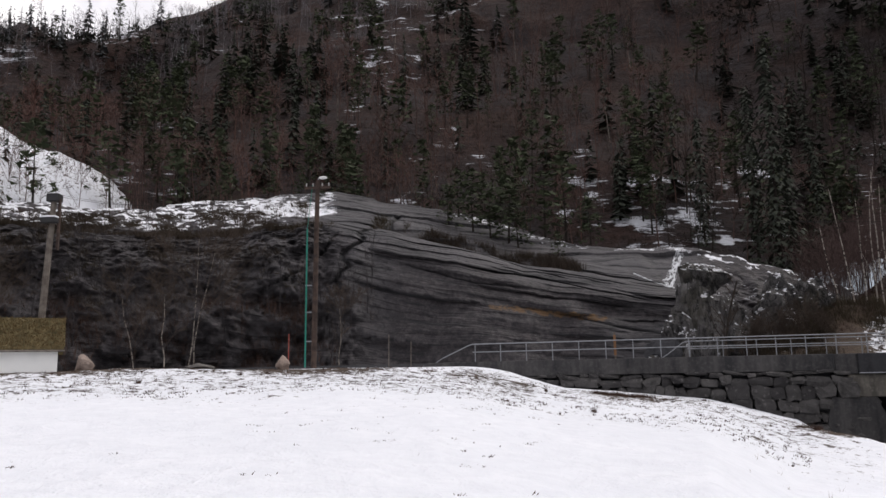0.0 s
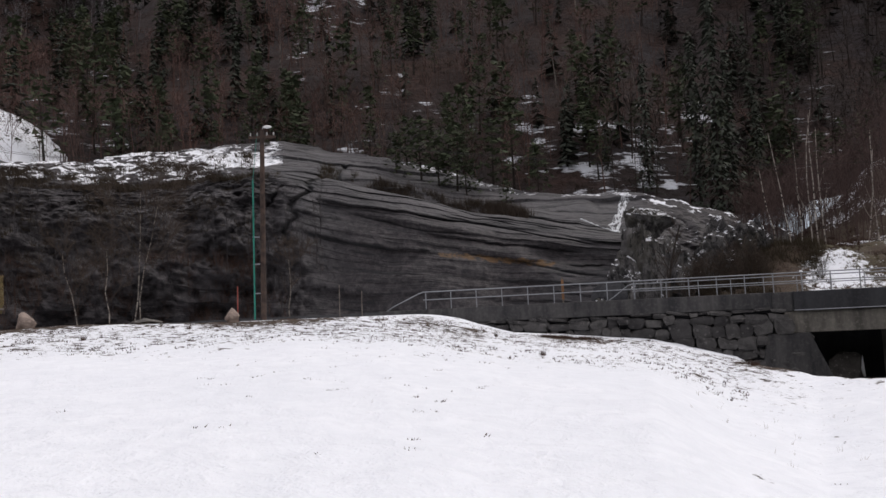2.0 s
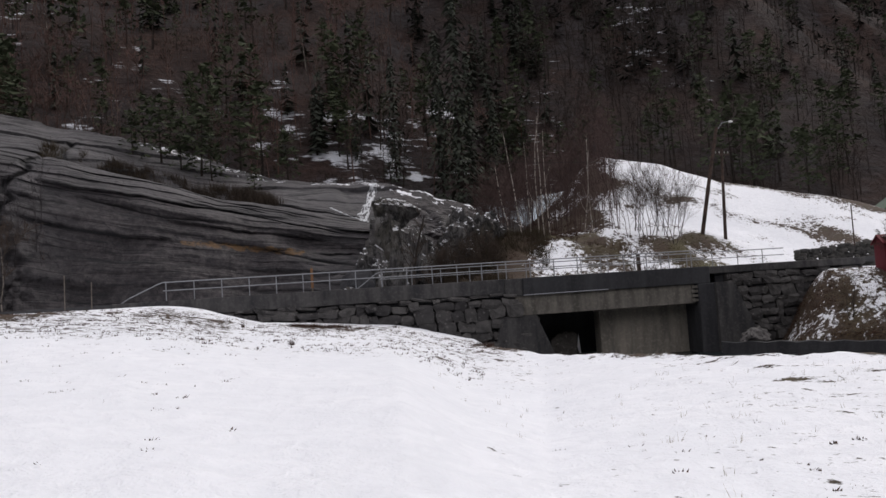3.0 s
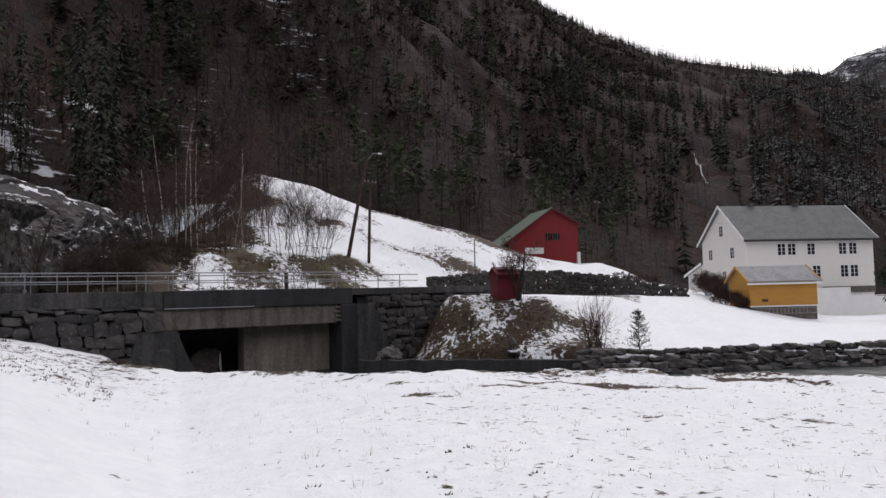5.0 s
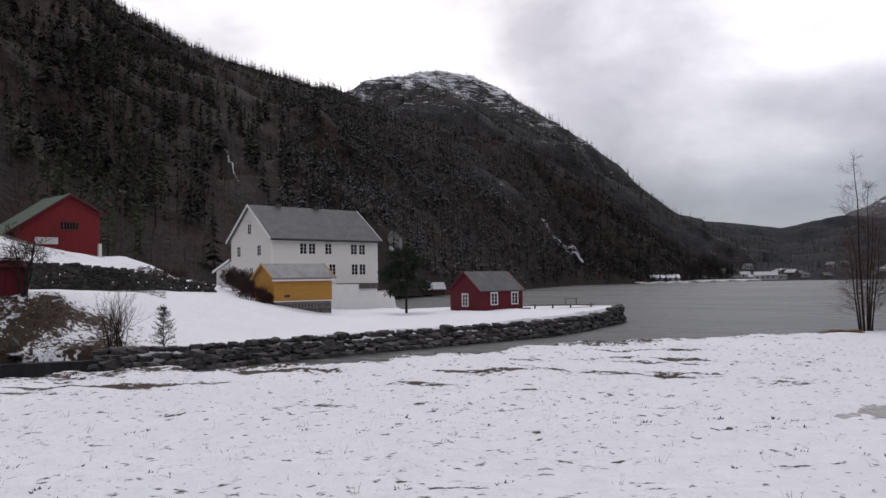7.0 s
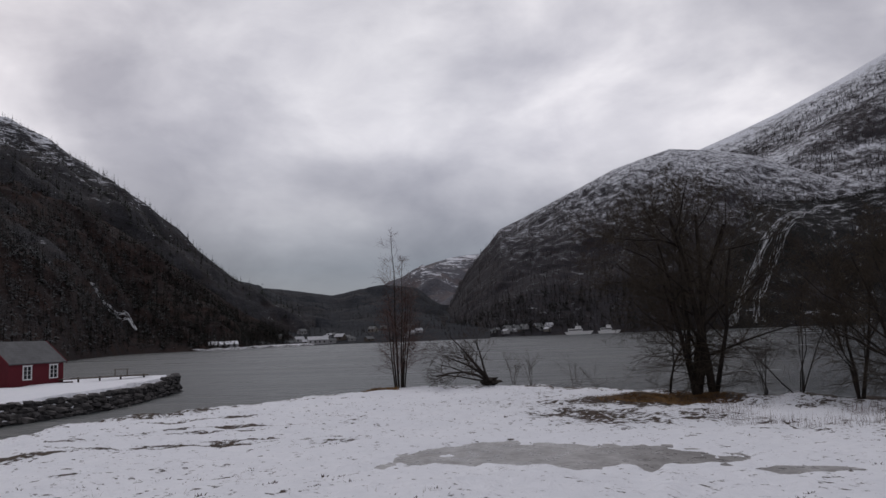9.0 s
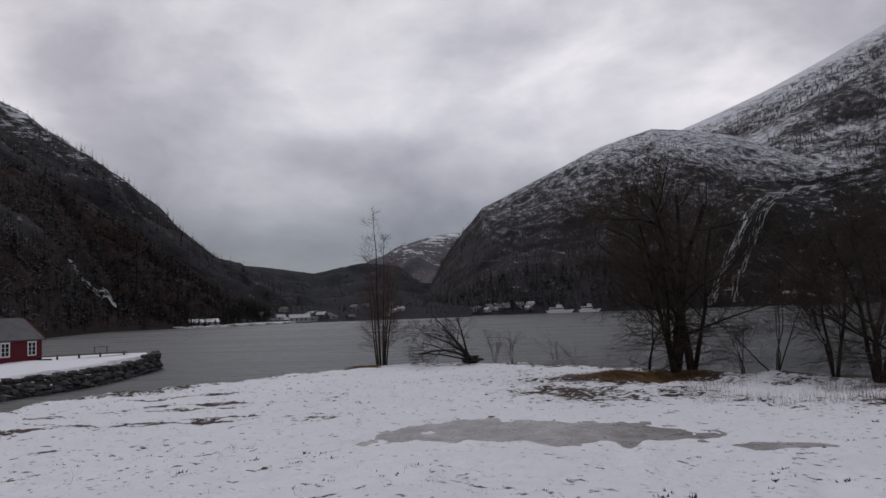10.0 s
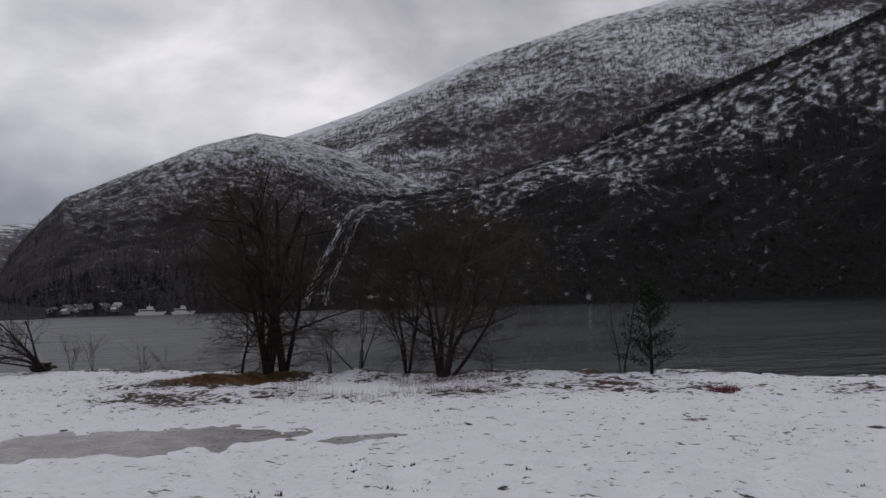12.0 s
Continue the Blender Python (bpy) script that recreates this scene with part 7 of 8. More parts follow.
def young_pine_tris(seed, whorls=13):
    """A young pine one metre high: rising branches set with needle tufts down to the ground."""
    rng = np.random.default_rng(seed)
    t, k = [[(-0.02, 0, 0), (0.02, 0, 0), (0, 0, 0.97)], [(0, -0.02, 0), (0, 0.02, 0), (0, 0, 0.97)]], [1, 1]
    for w in range(whorls):
        h = 0.06 + 0.9 * w / whorls
        for _ in range(6):
            a, r = rng.uniform(0, 6.28), (0.30 * (1.03 - h) ** 0.75 + 0.02) * rng.uniform(0.6, 1.15)
            b = np.array([0, 0, h + rng.uniform(-0.02, 0.03)])
            e = b + [math.cos(a) * r, math.sin(a) * r, r * rng.uniform(0.25, 0.6)]
            for s in np.linspace(0.25, 1.05, 7):
                c = lerp(b, e, s)
                for _ in range(5):
                    d = rng.normal(size=3) * 0.03 + [0, 0, 0.012]
                    q = unit(np.cross(d, rng.normal(size=3))) * 0.0055
                    t.append([c - q, c + q, c + d]), k.append(0)
    for _ in range(10):
        d = rng.normal(size=3) * 0.015 + [0, 0, 0.05]
        t.append([(-0.006, 0, 0.95), (0.006, 0, 0.95), (d[0], d[1], 0.95 + d[2])]), k.append(0)
    return np.array(t, float), np.array(k)


def birch_tris(seed, limbs=13, twigs=4, wide=0.20, fat=1.0):
    """A bare birch one metre high: pale trunk, thin limbs and a haze of twigs."""
    rng = np.random.default_rng(seed)
    bend = rng.uniform(-0.07, 0.07, 2)
    t, k = [], []
    for a in (0, 2.1, 4.2):
        c, s = 0.011 * fat * math.cos(a), 0.011 * fat * math.sin(a)
        t.append([(c, s, 0), (-s, c, 0), (*bend, 0.92)]), k.append(1)
    for _ in range(limbs):
        h = rng.uniform(0.25, 0.9)
        a, r = rng.uniform(0, 6.28), wide * (1.15 - h) ** 0.7 * rng.uniform(0.5, 1.2)
        b = np.array([bend[0] * h, bend[1] * h, h])
        e = b + [math.cos(a) * r, math.sin(a) * r, r * rng.uniform(0.8, 1.9)]
        w = np.array([-math.sin(a), math.cos(a), 0]) * 0.0042 * fat
        t.append([b - w, b + w, e]), k.append(2)
        for _ in range(twigs):
            q = lerp(b, e, rng.uniform(0.35, 1.0))
            d = rng.normal(size=3) * 0.045 + [math.cos(a) * 0.03, math.sin(a) * 0.03, 0.05]
            w = unit(np.cross(d, rng.normal(size=3))) * 0.0040 * fat
            t.append([q - w, q + w, q + d]), k.append(0)
    return np.array(t, float), np.array(k)


def wood(name, label, kinds, mats, spots, heights, seed, lean=0.03):
    """Many trees as one mesh."""
    rng = np.random.default_rng(seed)
    vs, ks = [], []
    which = rng.integers(0, len(kinds), len(spots))
    for j, (t, k) in enumerate(kinds):
        sel = which == j
        n_ = int(sel.sum())
        if not n_:
            continue
        a, h, p = rng.uniform(0, 6.28, n_), heights[sel], spots[sel]
        c, s = np.cos(a)[:, None, None], np.sin(a)[:, None, None]
        fat = rng.uniform(0.85, 1.25, n_)[:, None, None]
        x = (t[None, ..., 0] * c - t[None, ..., 1] * s) * fat
        y = (t[None, ..., 0] * s + t[None, ..., 1] * c) * fat
        z = np.broadcast_to(t[None, ..., 2], x.shape)
        x = x + z * rng.normal(0, lean, n_)[:, None, None]
        v = np.stack([x, y, z], -1) * h[:, None, None, None] + p[:, None, None, :]
        vs.append(v.reshape(-1, 3)), ks.append(np.tile(k, n_))
    v = np.concatenate(vs)
    ob = np_mesh(name, v, np.arange(len(v)).reshape(-1, 3), mats, np.concatenate(ks))
    return tagged(ob, label, "trees", kind="stuff")


def sown(mount, n, az, v, seed, keep=None, power=1.0):
    """Random places on a slope, in a stretch of bearings and heights."""
    rng = np.random.default_rng(seed)
    a, b = rng.uniform(*az, n), v[0] + (v[1] - v[0]) * rng.random(n) ** power
    if keep is not None:
        ok = keep(a, b, rng.random(n))
        a, b = a[ok], b[ok]
    return mount.at(a, b), a, b


M_BIRCHDIM = bark_mat("grey_birch_bark", (0.26, 0.23, 0.2), (0.1, 0.085, 0.075), True)
SPRUCES = [spruce_tris(k, 15, 5, 0.28, 0.19) for k in range(5)]
SLIM = [spruce_tris(20 + k, 12, 5, 0.5, 0.13) for k in range(4)]
PINES = [pine_tris(k) for k in range(5)]
BIRCHES = [birch_tris(k) for k in range(7)]
HAZY = [birch_tris(80 + k, 12, 5, 0.30, 0.85) for k in range(6)]
FINE = [birch_tris(90 + k, 18, 7, 0.24, 0.5) for k in range(6)]
TINY = [spruce_tris(40 + k, 4, 3, 0.3, 0.21) for k in range(4)]
WISPS = [birch_tris(60 + k, 4, 1, 0.16, 4.5) for k in range(5)]
STICKS = [birch_tris(70 + k, 2, 0, 0.12, 8.0) for k in range(5)]
FAR_M = [M_FARNEEDLE, M_BARK]
SPRUCE_M, PINE_M, BIRCH_M = [M_NEEDLE, M_BARK], [M_PINE, M_BARK], [M_TWIG, M_TWIG, M_TWIG]


def woods():
    rng = np.random.default_rng(77)
    cl = lambda a, b: fbm(a * 0.16, b * 5.0, 3, 91)
    # spruce clumps on the near mountainside
    p, a, b = sown(NEAR, 3200, (-37, 76), (0.02, 0.95), 1, lambda a, b, r: r < 0.06 + 0.9 * np.clip(cl(a, b) - 0.1 + 0.25 * smooth(12, 30, a) + 0.3 * smooth(46, 60, a) - 0.5 * smooth(36, 42, a) * (1 - smooth(0.2, 0.32, b)) - 0.22 * smooth(-20, -14, a) * (1 - smooth(6, 12, a)) * smooth(0.1, 0.25, b), 0, 1), 1.25)
    h = rng.uniform(6, 12.5, len(p)) * (1 - 0.5 * smooth(0.35, 0.9, b)) * (1 - 0.45 * smooth(0.6, 0.8, b) * (a < -12))
    high = (b > 0.3 + 0.06 * rng.normal(size=len(b))) & (a < 4)
    wood("spruce_wood", "dark spruces scattered over the mountainside", SPRUCES + SLIM, SPRUCE_M, p[~high], h[~high], 2)
    wood("spruce_wood", "spruces high on the mountainside, paled for haze", SPRUCES + SLIM, [M_HAZENEEDLE, M_BARK], p[high], h[high], 44)
    p, a, b = sown(NEAR, 1000, (-37, 60), (0.0, 0.92), 3, lambda a, b, r: r < 0.35 + 0.6 * np.clip(-cl(a + 30, b), 0, 1), 1.4)
    wood("pine_wood", "ragged pines on the mountainside", PINES, PINE_M, p, rng.uniform(6, 12, len(p)) * (1 - 0.55 * smooth(0.5, 0.85, b)), 4)
    p, a, b = sown(NEAR, 5600, (18, 63), (0.08, 0.97), 33, lambda a, b, r: r < 0.55 + 0.5 * cl(a * 1.5, b) - 0.3 * (1 - smooth(20, 26, a)) - 0.5 * (1 - smooth(0.2, 0.4, b)) * smooth(36, 42, a) * (1 - smooth(51, 54, a)) + 0.3 * smooth(51, 54, a))
    wood("conifer_wood", "dark conifers on the steep upper slope", TINY, FAR_M, p, rng.uniform(5, 9, len(p)) * (1 - 0.5 * smooth(0.8, 0.97, b)), 34)
    # bare birches
    p, a, b = sown(NEAR, 7200, (-37, 78), (0.0, 0.96), 5, lambda a, b, r: (r < 0.85 - 0.5 * np.clip(cl(a, b), 0, 1)) & ~((a > 74.2) & (a < 76.4) & (b < 0.105)), 1.2)
    h = rng.uniform(6, 11.5, len(p)) * (1 - 0.4 * smooth(0.75, 0.95, b)) * (1 - 0.4 * smooth(38, 48, a))
    far = a > 19 + 6 * rng.normal(size=len(a))
    pale = ~far & (rng.random(len(a)) < 0.03)
    far, brown = far & ~pale, ~far & ~pale
    grey = brown & (b > 0.26 + 0.05 * rng.normal(size=len(a)) + 0.2 * smooth(-4, 12, a))
    brown = brown & ~grey
    wood("birch_wood", "bare grey birch woods high on the mountainside, lightened for haze", HAZY, [M_TWIGHAZE, M_TWIGHAZE, M_TWIGHAZE], p[grey], h[grey] * 0.8, 43)
    wood("birch_wood", "bare brown birch woods on the mountainside", HAZY, BIRCH_M, p[brown], h[brown] * 0.85, 6)
    wood("birch_wood", "bare birches with pale trunks on the mountainside", BIRCHES, [M_TWIG, M_BIRCHDIM, M_TWIG], p[pale], h[pale], 37)
    deep = far & ((b > 0.24 + 0.05 * rng.normal(size=len(a))) | (a < 36 + 3 * rng.normal(size=len(a))))
    far = far & ~deep
    wood("birch_wood", "dense dark brush on the steep mountainside", HAZY, [M_DARKBRUSH, M_DARKBRUSH, M_DARKBRUSH], p[deep], h[deep], 35)
    mid = far & (a < 66 + 2 * rng.normal(size=len(a)))
    far = far & ~mid
    wood("birch_wood", "bare brown birch woods behind the barn", HAZY, [M_MIDBRUSH, M_MIDBRUSH, M_MIDBRUSH], p[mid], h[mid], 32)
    wood("birch_wood", "bare birch woods behind the houses, paled for haze", HAZY, [M_FARTWIGHAZE, M_FARTWIGHAZE, M_FARTWIGHAZE], p[far], h[far], 36)
    # along the ridge
    a = np.concatenate([rng.uniform(-37, -19, 1300), rng.uniform(49, 98, 1700)])
    p = NEAR.at(a, rng.uniform(0.93, 1.01, len(a)))
    wood("ridge_wood", "conifers standing along the ridge line", TINY, FAR_M, p, rng.uniform(2.4, 7.0, len(p)) * np.where(a > 76, 0.6, np.where(a < 0, 0.8, 1)), 7)
    a = np.concatenate([rng.uniform(-37, -16, 900), rng.uniform(49, 70, 900)])
    p = NEAR.at(a, np.where(a < 0, rng.uniform(0.3, 0.62, len(a)), rng.uniform(0.66, 0.99, len(a))))
    wood("ridge_wood", "dense conifers below the ridge", TINY, [M_NEEDLE, M_BARK], p, rng.uniform(4, 7, len(p)), 27)
    # farther slopes
    p, a, b = sown(NEAR, 8300, (68, 101), (0.01, 0.99), 48, lambda a, b, r: (r < 0.8 + 0.3 * cl(a * 2, b)) & ~((a > 74.2) & (a < 76.4) & (b < 0.105)))
    h = rng.uniform(6, 11, len(p)) * (1 - 0.8 * smooth(0.82, 0.97, b))
    near = a < 89 + 4 * rng.normal(size=len(a))
    wood("slope_wood", "dark conifer woods above the fjord", TINY, FAR_M, p[~near], h[~near], 49)
    wood("slope_wood", "conifer woods behind the houses, paled for haze", TINY, [M_HAZENEEDLE, M_BARK], p[near], h[near], 50)
    p, a, b = sown(DOME, 1900, (74, 102), (0.3, 1.0), 8, lambda a, b, r: r < 0.75 + 0.2 * cl(a * 2, b) - 0.35 * smooth(0.72, 0.9, b) * (a < 86))
    wood("slope_wood", "dark conifer woods on the domed mountain", TINY, [M_NEEDLE, M_BARK], p, rng.uniform(7, 13, len(p)) * (1 - 0.5 * smooth(0.85, 1, b)), 9)
    a = rng.uniform(74, 99, 650)
    p = DOME.at(a, rng.uniform(0.985, 1.0, len(a)))
    wood("ridge_wood", "small conifers along the dome's skyline", TINY, FAR_M, p, rng.uniform(2, 4.5, len(p)), 10)
    p, a, b = sown(LOW, 1600, (95, 114), (0.03, 1.0), 11)
    wood("hill_wood", "hazy dark woods on the low hills", TINY, FAR_M, p, rng.uniform(5, 9, len(p)) * (1 - 0.7 * smooth(0.8, 0.95, b)), 12)
    p, a, b = sown(HEAD, 5200, (112, 140), (0.01, 1.0), 13, lambda a, b, r: r < 0.8 - 0.45 * b)
    wood("headland_wood", "bare dark trees on the headland", WISPS, [M_GREYBRUSH, M_GREYBRUSH, M_GREYBRUSH], p, rng.uniform(5, 8, len(p)) * (1 - 0.75 * smooth(0.8, 0.96, b)), 14)
    p, a, b = sown(HEAD, 2600, (113, 138), (0.25, 0.97), 45, lambda a, b, r: r < 0.55 + 0.6 * fbm(a * 0.5, b * 7, 3, 96))
    wood("headland_wood", "scattered dark conifers on the snowy headland", TINY, FAR_M, p, rng.uniform(3.5, 7, len(p)) * (1 - 0.6 * smooth(0.85, 0.97, b)), 46)
    p, a, b = sown(HEAD, 700, (113, 134), (0.0, 0.16), 15)
    wood("shore_wood", "dark conifers at the headland's foot", TINY, FAR_M, p, rng.uniform(8, 16, len(p)), 16)
    p, a, b = sown(SIDE, 5600, (131, 186), (0.01, 1.0), 17, lambda a, b, r: r < 0.82 - 0.88 * smooth(0.42, 0.62, b) + 0.3 * cl(a * 2, b))
    wood("slope_wood", "dark woods on the slope across the fjord", TINY, FAR_M, p, rng.uniform(6, 11, len(p)) * (1 - 0.5 * smooth(0.85, 1, b)), 18)
    p, a, b = sown(SIDE, 3400, (141, 180), (0.4, 0.93), 19)
    wood("birch_slope", "bare grey birches among snow across the fjord", WISPS, [M_GREYBRUSH, M_GREYBRUSH, M_GREYBRUSH], p, rng.uniform(5, 9, len(p)) * (1 - 0.75 * smooth(0.8, 0.96, b)), 20)
    a = rng.uniform(134, 186, 900)
    p = SIDE.at(a, rng.uniform(0.93, 1.0, len(a)))
    wood("ridge_wood", "dark conifers along the ridge across the fjord", TINY, FAR_M, p, rng.uniform(7, 13, len(p)), 29)
    p, a, b = sown(REAR, 12000, (130, 186), (0.1, 1.0), 21, lambda a, b, r: r < 0.55 + 0.5 * fbm(a * 0.3, b * 8, 3, 95))
    wood("birch_slope", "bare birches on the high snowy fell", STICKS, [M_GREYBRUSH, M_GREYBRUSH, M_GREYBRUSH], p, rng.uniform(7, 13, len(p)) * (1 - 0.75 * smooth(0.8, 0.96, b)), 22)


woods()


def single(kind, mats, az, d, h, seed, label, name, z=None, group="", spread=1.0):
    """One tree of the simple sort as a thing of its own, with trunk and crown."""
    t, k = kind(seed)
    place = on_ground(az, d) if z is None else tuple(polar(az, d, z))
    o = root(name, Matrix.Translation(place), label, "tree", group)
    v = t * np.array([h * spread, h * spread, h])
    for key, sel, m in (("crown", k == 0, mats[0]), ("trunk", k == 1, mats[1]), ("limbs", k == 2, mats[-1])):
        if sel.any():
            w = v[sel].reshape(-1, 3)
            np_mesh(key, w, np.arange(len(w)).reshape(-1, 3), m).parent = o
    return o


def near_trees():
    rng = np.random.default_rng(31)
    # birch grove on the slope beyond the bridge
    for k, (az, d, h, lean) in enumerate([(25.7, 60, 8.6, -0.13), (26.3, 61, 8.0, -0.09), (26.95, 60.5, 10.2, -0.02), (27.3, 60, 9.6, 0.02), (27.75, 61, 8.8, 0.04), (30.2, 63, 8.6, 0.0), (24.6, 63, 6.5, 0.05), (30.9, 64, 7.2, -0.03)]):
        bare_tree(on_ground(az, d), 300 + k, "slim bare birch with pale bark on the snowy slope", [(lean, rng.uniform(-0.06, 0.06), h, 0.055)], 3, (8, 11), M_BIRCH, M_TWIGRED, 0.5, 0.15, 0.0055, group="birch grove", reach=0.5)
    for k in range(18):
        az, d = 24.5 + 10 * rng.random() ** 1.3, rng.uniform(62, 70)
        bare_tree(on_ground(az, d), 320 + k, "slim bare red-brown sapling on the snowy slope",
                  [(rng.uniform(-0.1, 0.1), rng.uniform(-0.1, 0.1), rng.uniform(4.0, 7.0), 0.03)], 3, (6, 9), M_TWIGRED, M_TWIGRED, 0.5, 0.15, 0.0055, group="birch grove", reach=0.5)
    p = np.array([on_ground(a, d) for a, d in zip(22.5 + 10.5 * rng.random(330) ** 1.15, rng.uniform(68, 90, 330))])
    wood("birch_thicket", "thicket of bare red-brown saplings on the hillside", FINE, [M_TWIGRED, M_TWIGRED, M_TWIGRED], p, rng.uniform(3.0, 8.0, len(p)), 38)
    for k in range(12):
        az, d = 33.5 + 0.32 * k + rng.uniform(-0.1, 0.1), rng.uniform(61, 64.5)
        bare_tree(on_ground(az, d), 340 + k, "bare multi-stemmed shrub on the snow", [(rng.uniform(-0.2, 0.0), 0.1, rng.uniform(3.4, 5.2), 0.034), (rng.uniform(0, 0.2), -0.1, rng.uniform(3, 5), 0.03)], 3, (5, 7),
                  M_BARK, M_TWIGDARK, 0.42, 0.16, 0.0055, group="shrubs by the hill")
    # brush on the open snow slope above the cliff
    a, v = -26 - 9 * rng.random(90) ** 1.4, rng.uniform(0.02, 0.9, 90)
    d = lerp(82.0, 100.0, v)
    top = np.interp(a, [-40, -34, -31.9, -28.3, -26.2, -25], [17.2, 16.3, 15.8, 14.5, 13.0, 12.0])
    p = polar(a, d, EYE + d * np.tan(np.radians(lerp(8.5, top, np.sin(v * np.pi / 2) ** 0.8))) - 0.2)
    wood("slope_brush", "thin bare brush on the open snow slope", FINE, [M_TWIGDARK, M_TWIGDARK, M_TWIGDARK], p, rng.uniform(0.8, 3.0, len(p)), 42)
    # birches before the dark cliff
    for k, (az, d, h) in enumerate([(-21.4, 50, 8.5), (-20.9, 50.5, 8), (-22.9, 49, 5), (-24.8, 50, 5), (-10.6, 52, 4.5), (-33.2, 53, 7)]):
        bare_tree(tuple(polar(az, d, 1.9)), 360 + k, "thin birch with pale bark before the cliff", [(rng.uniform(-0.1, 0.1), 0, h, 0.045)], 3, (6, 9), M_BIRCHDIM, M_TWIGDARK, 0.5, 0.12, 0.011, group="birches by the cliff")
    bare_tree(tuple(polar(17.2, 52.0, 2.0)), 380, "bare dark tree standing behind the railing", [(0.03, 0, 5.4, 0.11)], 3, (9, 12), M_BARK, M_TWIGDARK, 0.62, 0.08, 0.0055, reach=0.55)
    for k, (az, d, h) in enumerate([(19.4, 52.5, 2.4), (20.6, 53, 3.0), (21.6, 53.5, 2.6), (22.6, 54, 3.2), (23.5, 54.5, 2.4), (18.6, 52, 1.8)]):
        bare_tree(on_ground(az, d), 540 + k, "dark bare bush before the boulder", [(rng.uniform(-0.35, 0.35), rng.uniform(-0.2, 0.2), h * rng.uniform(0.7, 1.0), 0.03) for _ in range(6)], 3, (5, 7), M_BARK, M_TWIGDARK, 0.5, 0.1, 0.007, name="bush", category="bush", group="bushes by the boulder")
    # thin growth before the cliff
    a = rng.uniform(-36, -7, 130)
    p = np.stack([rock_at(np.array(k), np.array(v)) for k, v in zip(a, rng.uniform(0.0, 0.22, 130))])
    wood("cliff_saplings", "thin bare saplings and brush at the foot of the cliff", HAZY, [M_GREYBRUSH, M_GREYBRUSH, M_GREYBRUSH], p, rng.uniform(1.5, 5.0, 130), 39)
    # pines and spruces on top of the rock
    for k, (az, d, z, h) in enumerate([(-13.5, 86, 21.0, 4.5), (-15.6, 86, 21.0, 3.6), (-2.3, 78, 14.8, 6.5), (-0.4, 77, 14.0, 8.5), (0.9, 76, 13.2, 7.5), (2.2, 76, 12.6, 9), (3.0, 75, 12.0, 6.5), (6.0, 74, 10.6, 4.5),
                                       (5.0, 80, 13.8, 9), (-1.5, 82, 17.2, 7), (8.4, 80, 12.8, 7), (-11.9, 84, 20, 2.4)]):
        single(pine_tris, PINE_M, az, d, h, 400 + k, "young pine growing from the rock", "pine_tree", z, "pines on the rock", 1.2)
    for k, (az, d, h) in enumerate([(21.4, 80, 24), (20.0, 84, 21), (22.3, 86, 19), (16.5, 92, 20), (8.2, 92, 12), (10.5, 95, 16), (13.6, 93, 14), (24.0, 90, 15), (3.6, 96, 13)]):
        single(lambda s: ragged_tris(s), SPRUCE_M, az, d, h, 430 + k, "tall dark spruce at the wood's edge", "spruce_tree", 10.0 + 0.05 * (d - 80) * 2, "spruces at the wood's edge")
    # by the houses
    single(young_pine_tris, [M_DARKPINE, M_BARK], 59.9, 45.8, 2.5, 450, "small spruce on the stone bank", "spruce_tree")
    single(round_pine_tris, [M_DARKPINE, M_BARK], 77.3, 80, 6.6, 451, "ragged dark pine beside the terrace wall", "pine_tree")
    single(young_pine_tris, [M_DARKPINE, M_BARK], 158.6, 30.2, 3.9, 453, "young green pine on the shore", "pine_tree", spread=1.0)
    bare_tree(on_ground(51.3, 50.8), 460, "bare dark tree beside the outhouse", [(-0.25, 0.1, 3.0, 0.09), (0.05, 0, 3.6, 0.1), (0.3, 0, 3.0, 0.08)], 4, (4, 7), spread=0.65, lift=0.05, fine=0.008)
    bare_tree(on_ground(47.5, 47.6), 461, "bare crooked sapling on the mound", [(0.02, 0, 2.2, 0.05), (-0.3, 0, 1.6, 0.03)], 3, (4, 6), spread=0.6)
    for k in range(5):
        bare_tree(on_ground(56.3 + 0.24 * k, 46.2 + 0.3 * (k % 3)), 470 + k, "bare willow shrub on the mound's end", [(rng.uniform(-0.3, 0.3), rng.uniform(-0.2, 0.2), rng.uniform(1.6, 2.9), 0.03) for _ in range(4)], 2, (4, 7), M_BARK, M_TWIG, 0.45, 0.14, 0.006, name="shrub", category="shrub", group="shrubs on the bank")
    for k in range(8):
        bare_tree(on_ground(58.4 + 0.42 * k, 77 + 0.5 * k), 490 + k, "small bare bush along the field wall", [(rng.uniform(-0.3, 0.3), 0, 1.3, 0.025) for _ in range(4)], 3, (4, 6), M_BARK, M_TWIG, 0.6, 0.1, 0.016, name="shrub", category="shrub", group="shrubs on the wall")
    for k, (az, d, s) in enumerate([(65.4, 80, 2.0), (64.8, 82, 2.1), (65.9, 75, 1.5), (66.5, 72, 1.2), (65.6, 78, 1.7), (66.9, 70.2, 0.9)]):
        bare_tree(on_ground(az, d), 510 + k, "dense red-brown hedge bush by the storehouse", [(rng.uniform(-0.7, 0.7), rng.uniform(-0.6, 0.6), s, 0.03) for _ in range(14)], 3, (5, 8), M_BARK, M_HEDGE, 0.6, 0.1, 0.011, name="bush", category="bush", group="bushes by the storehouse")


near_trees()


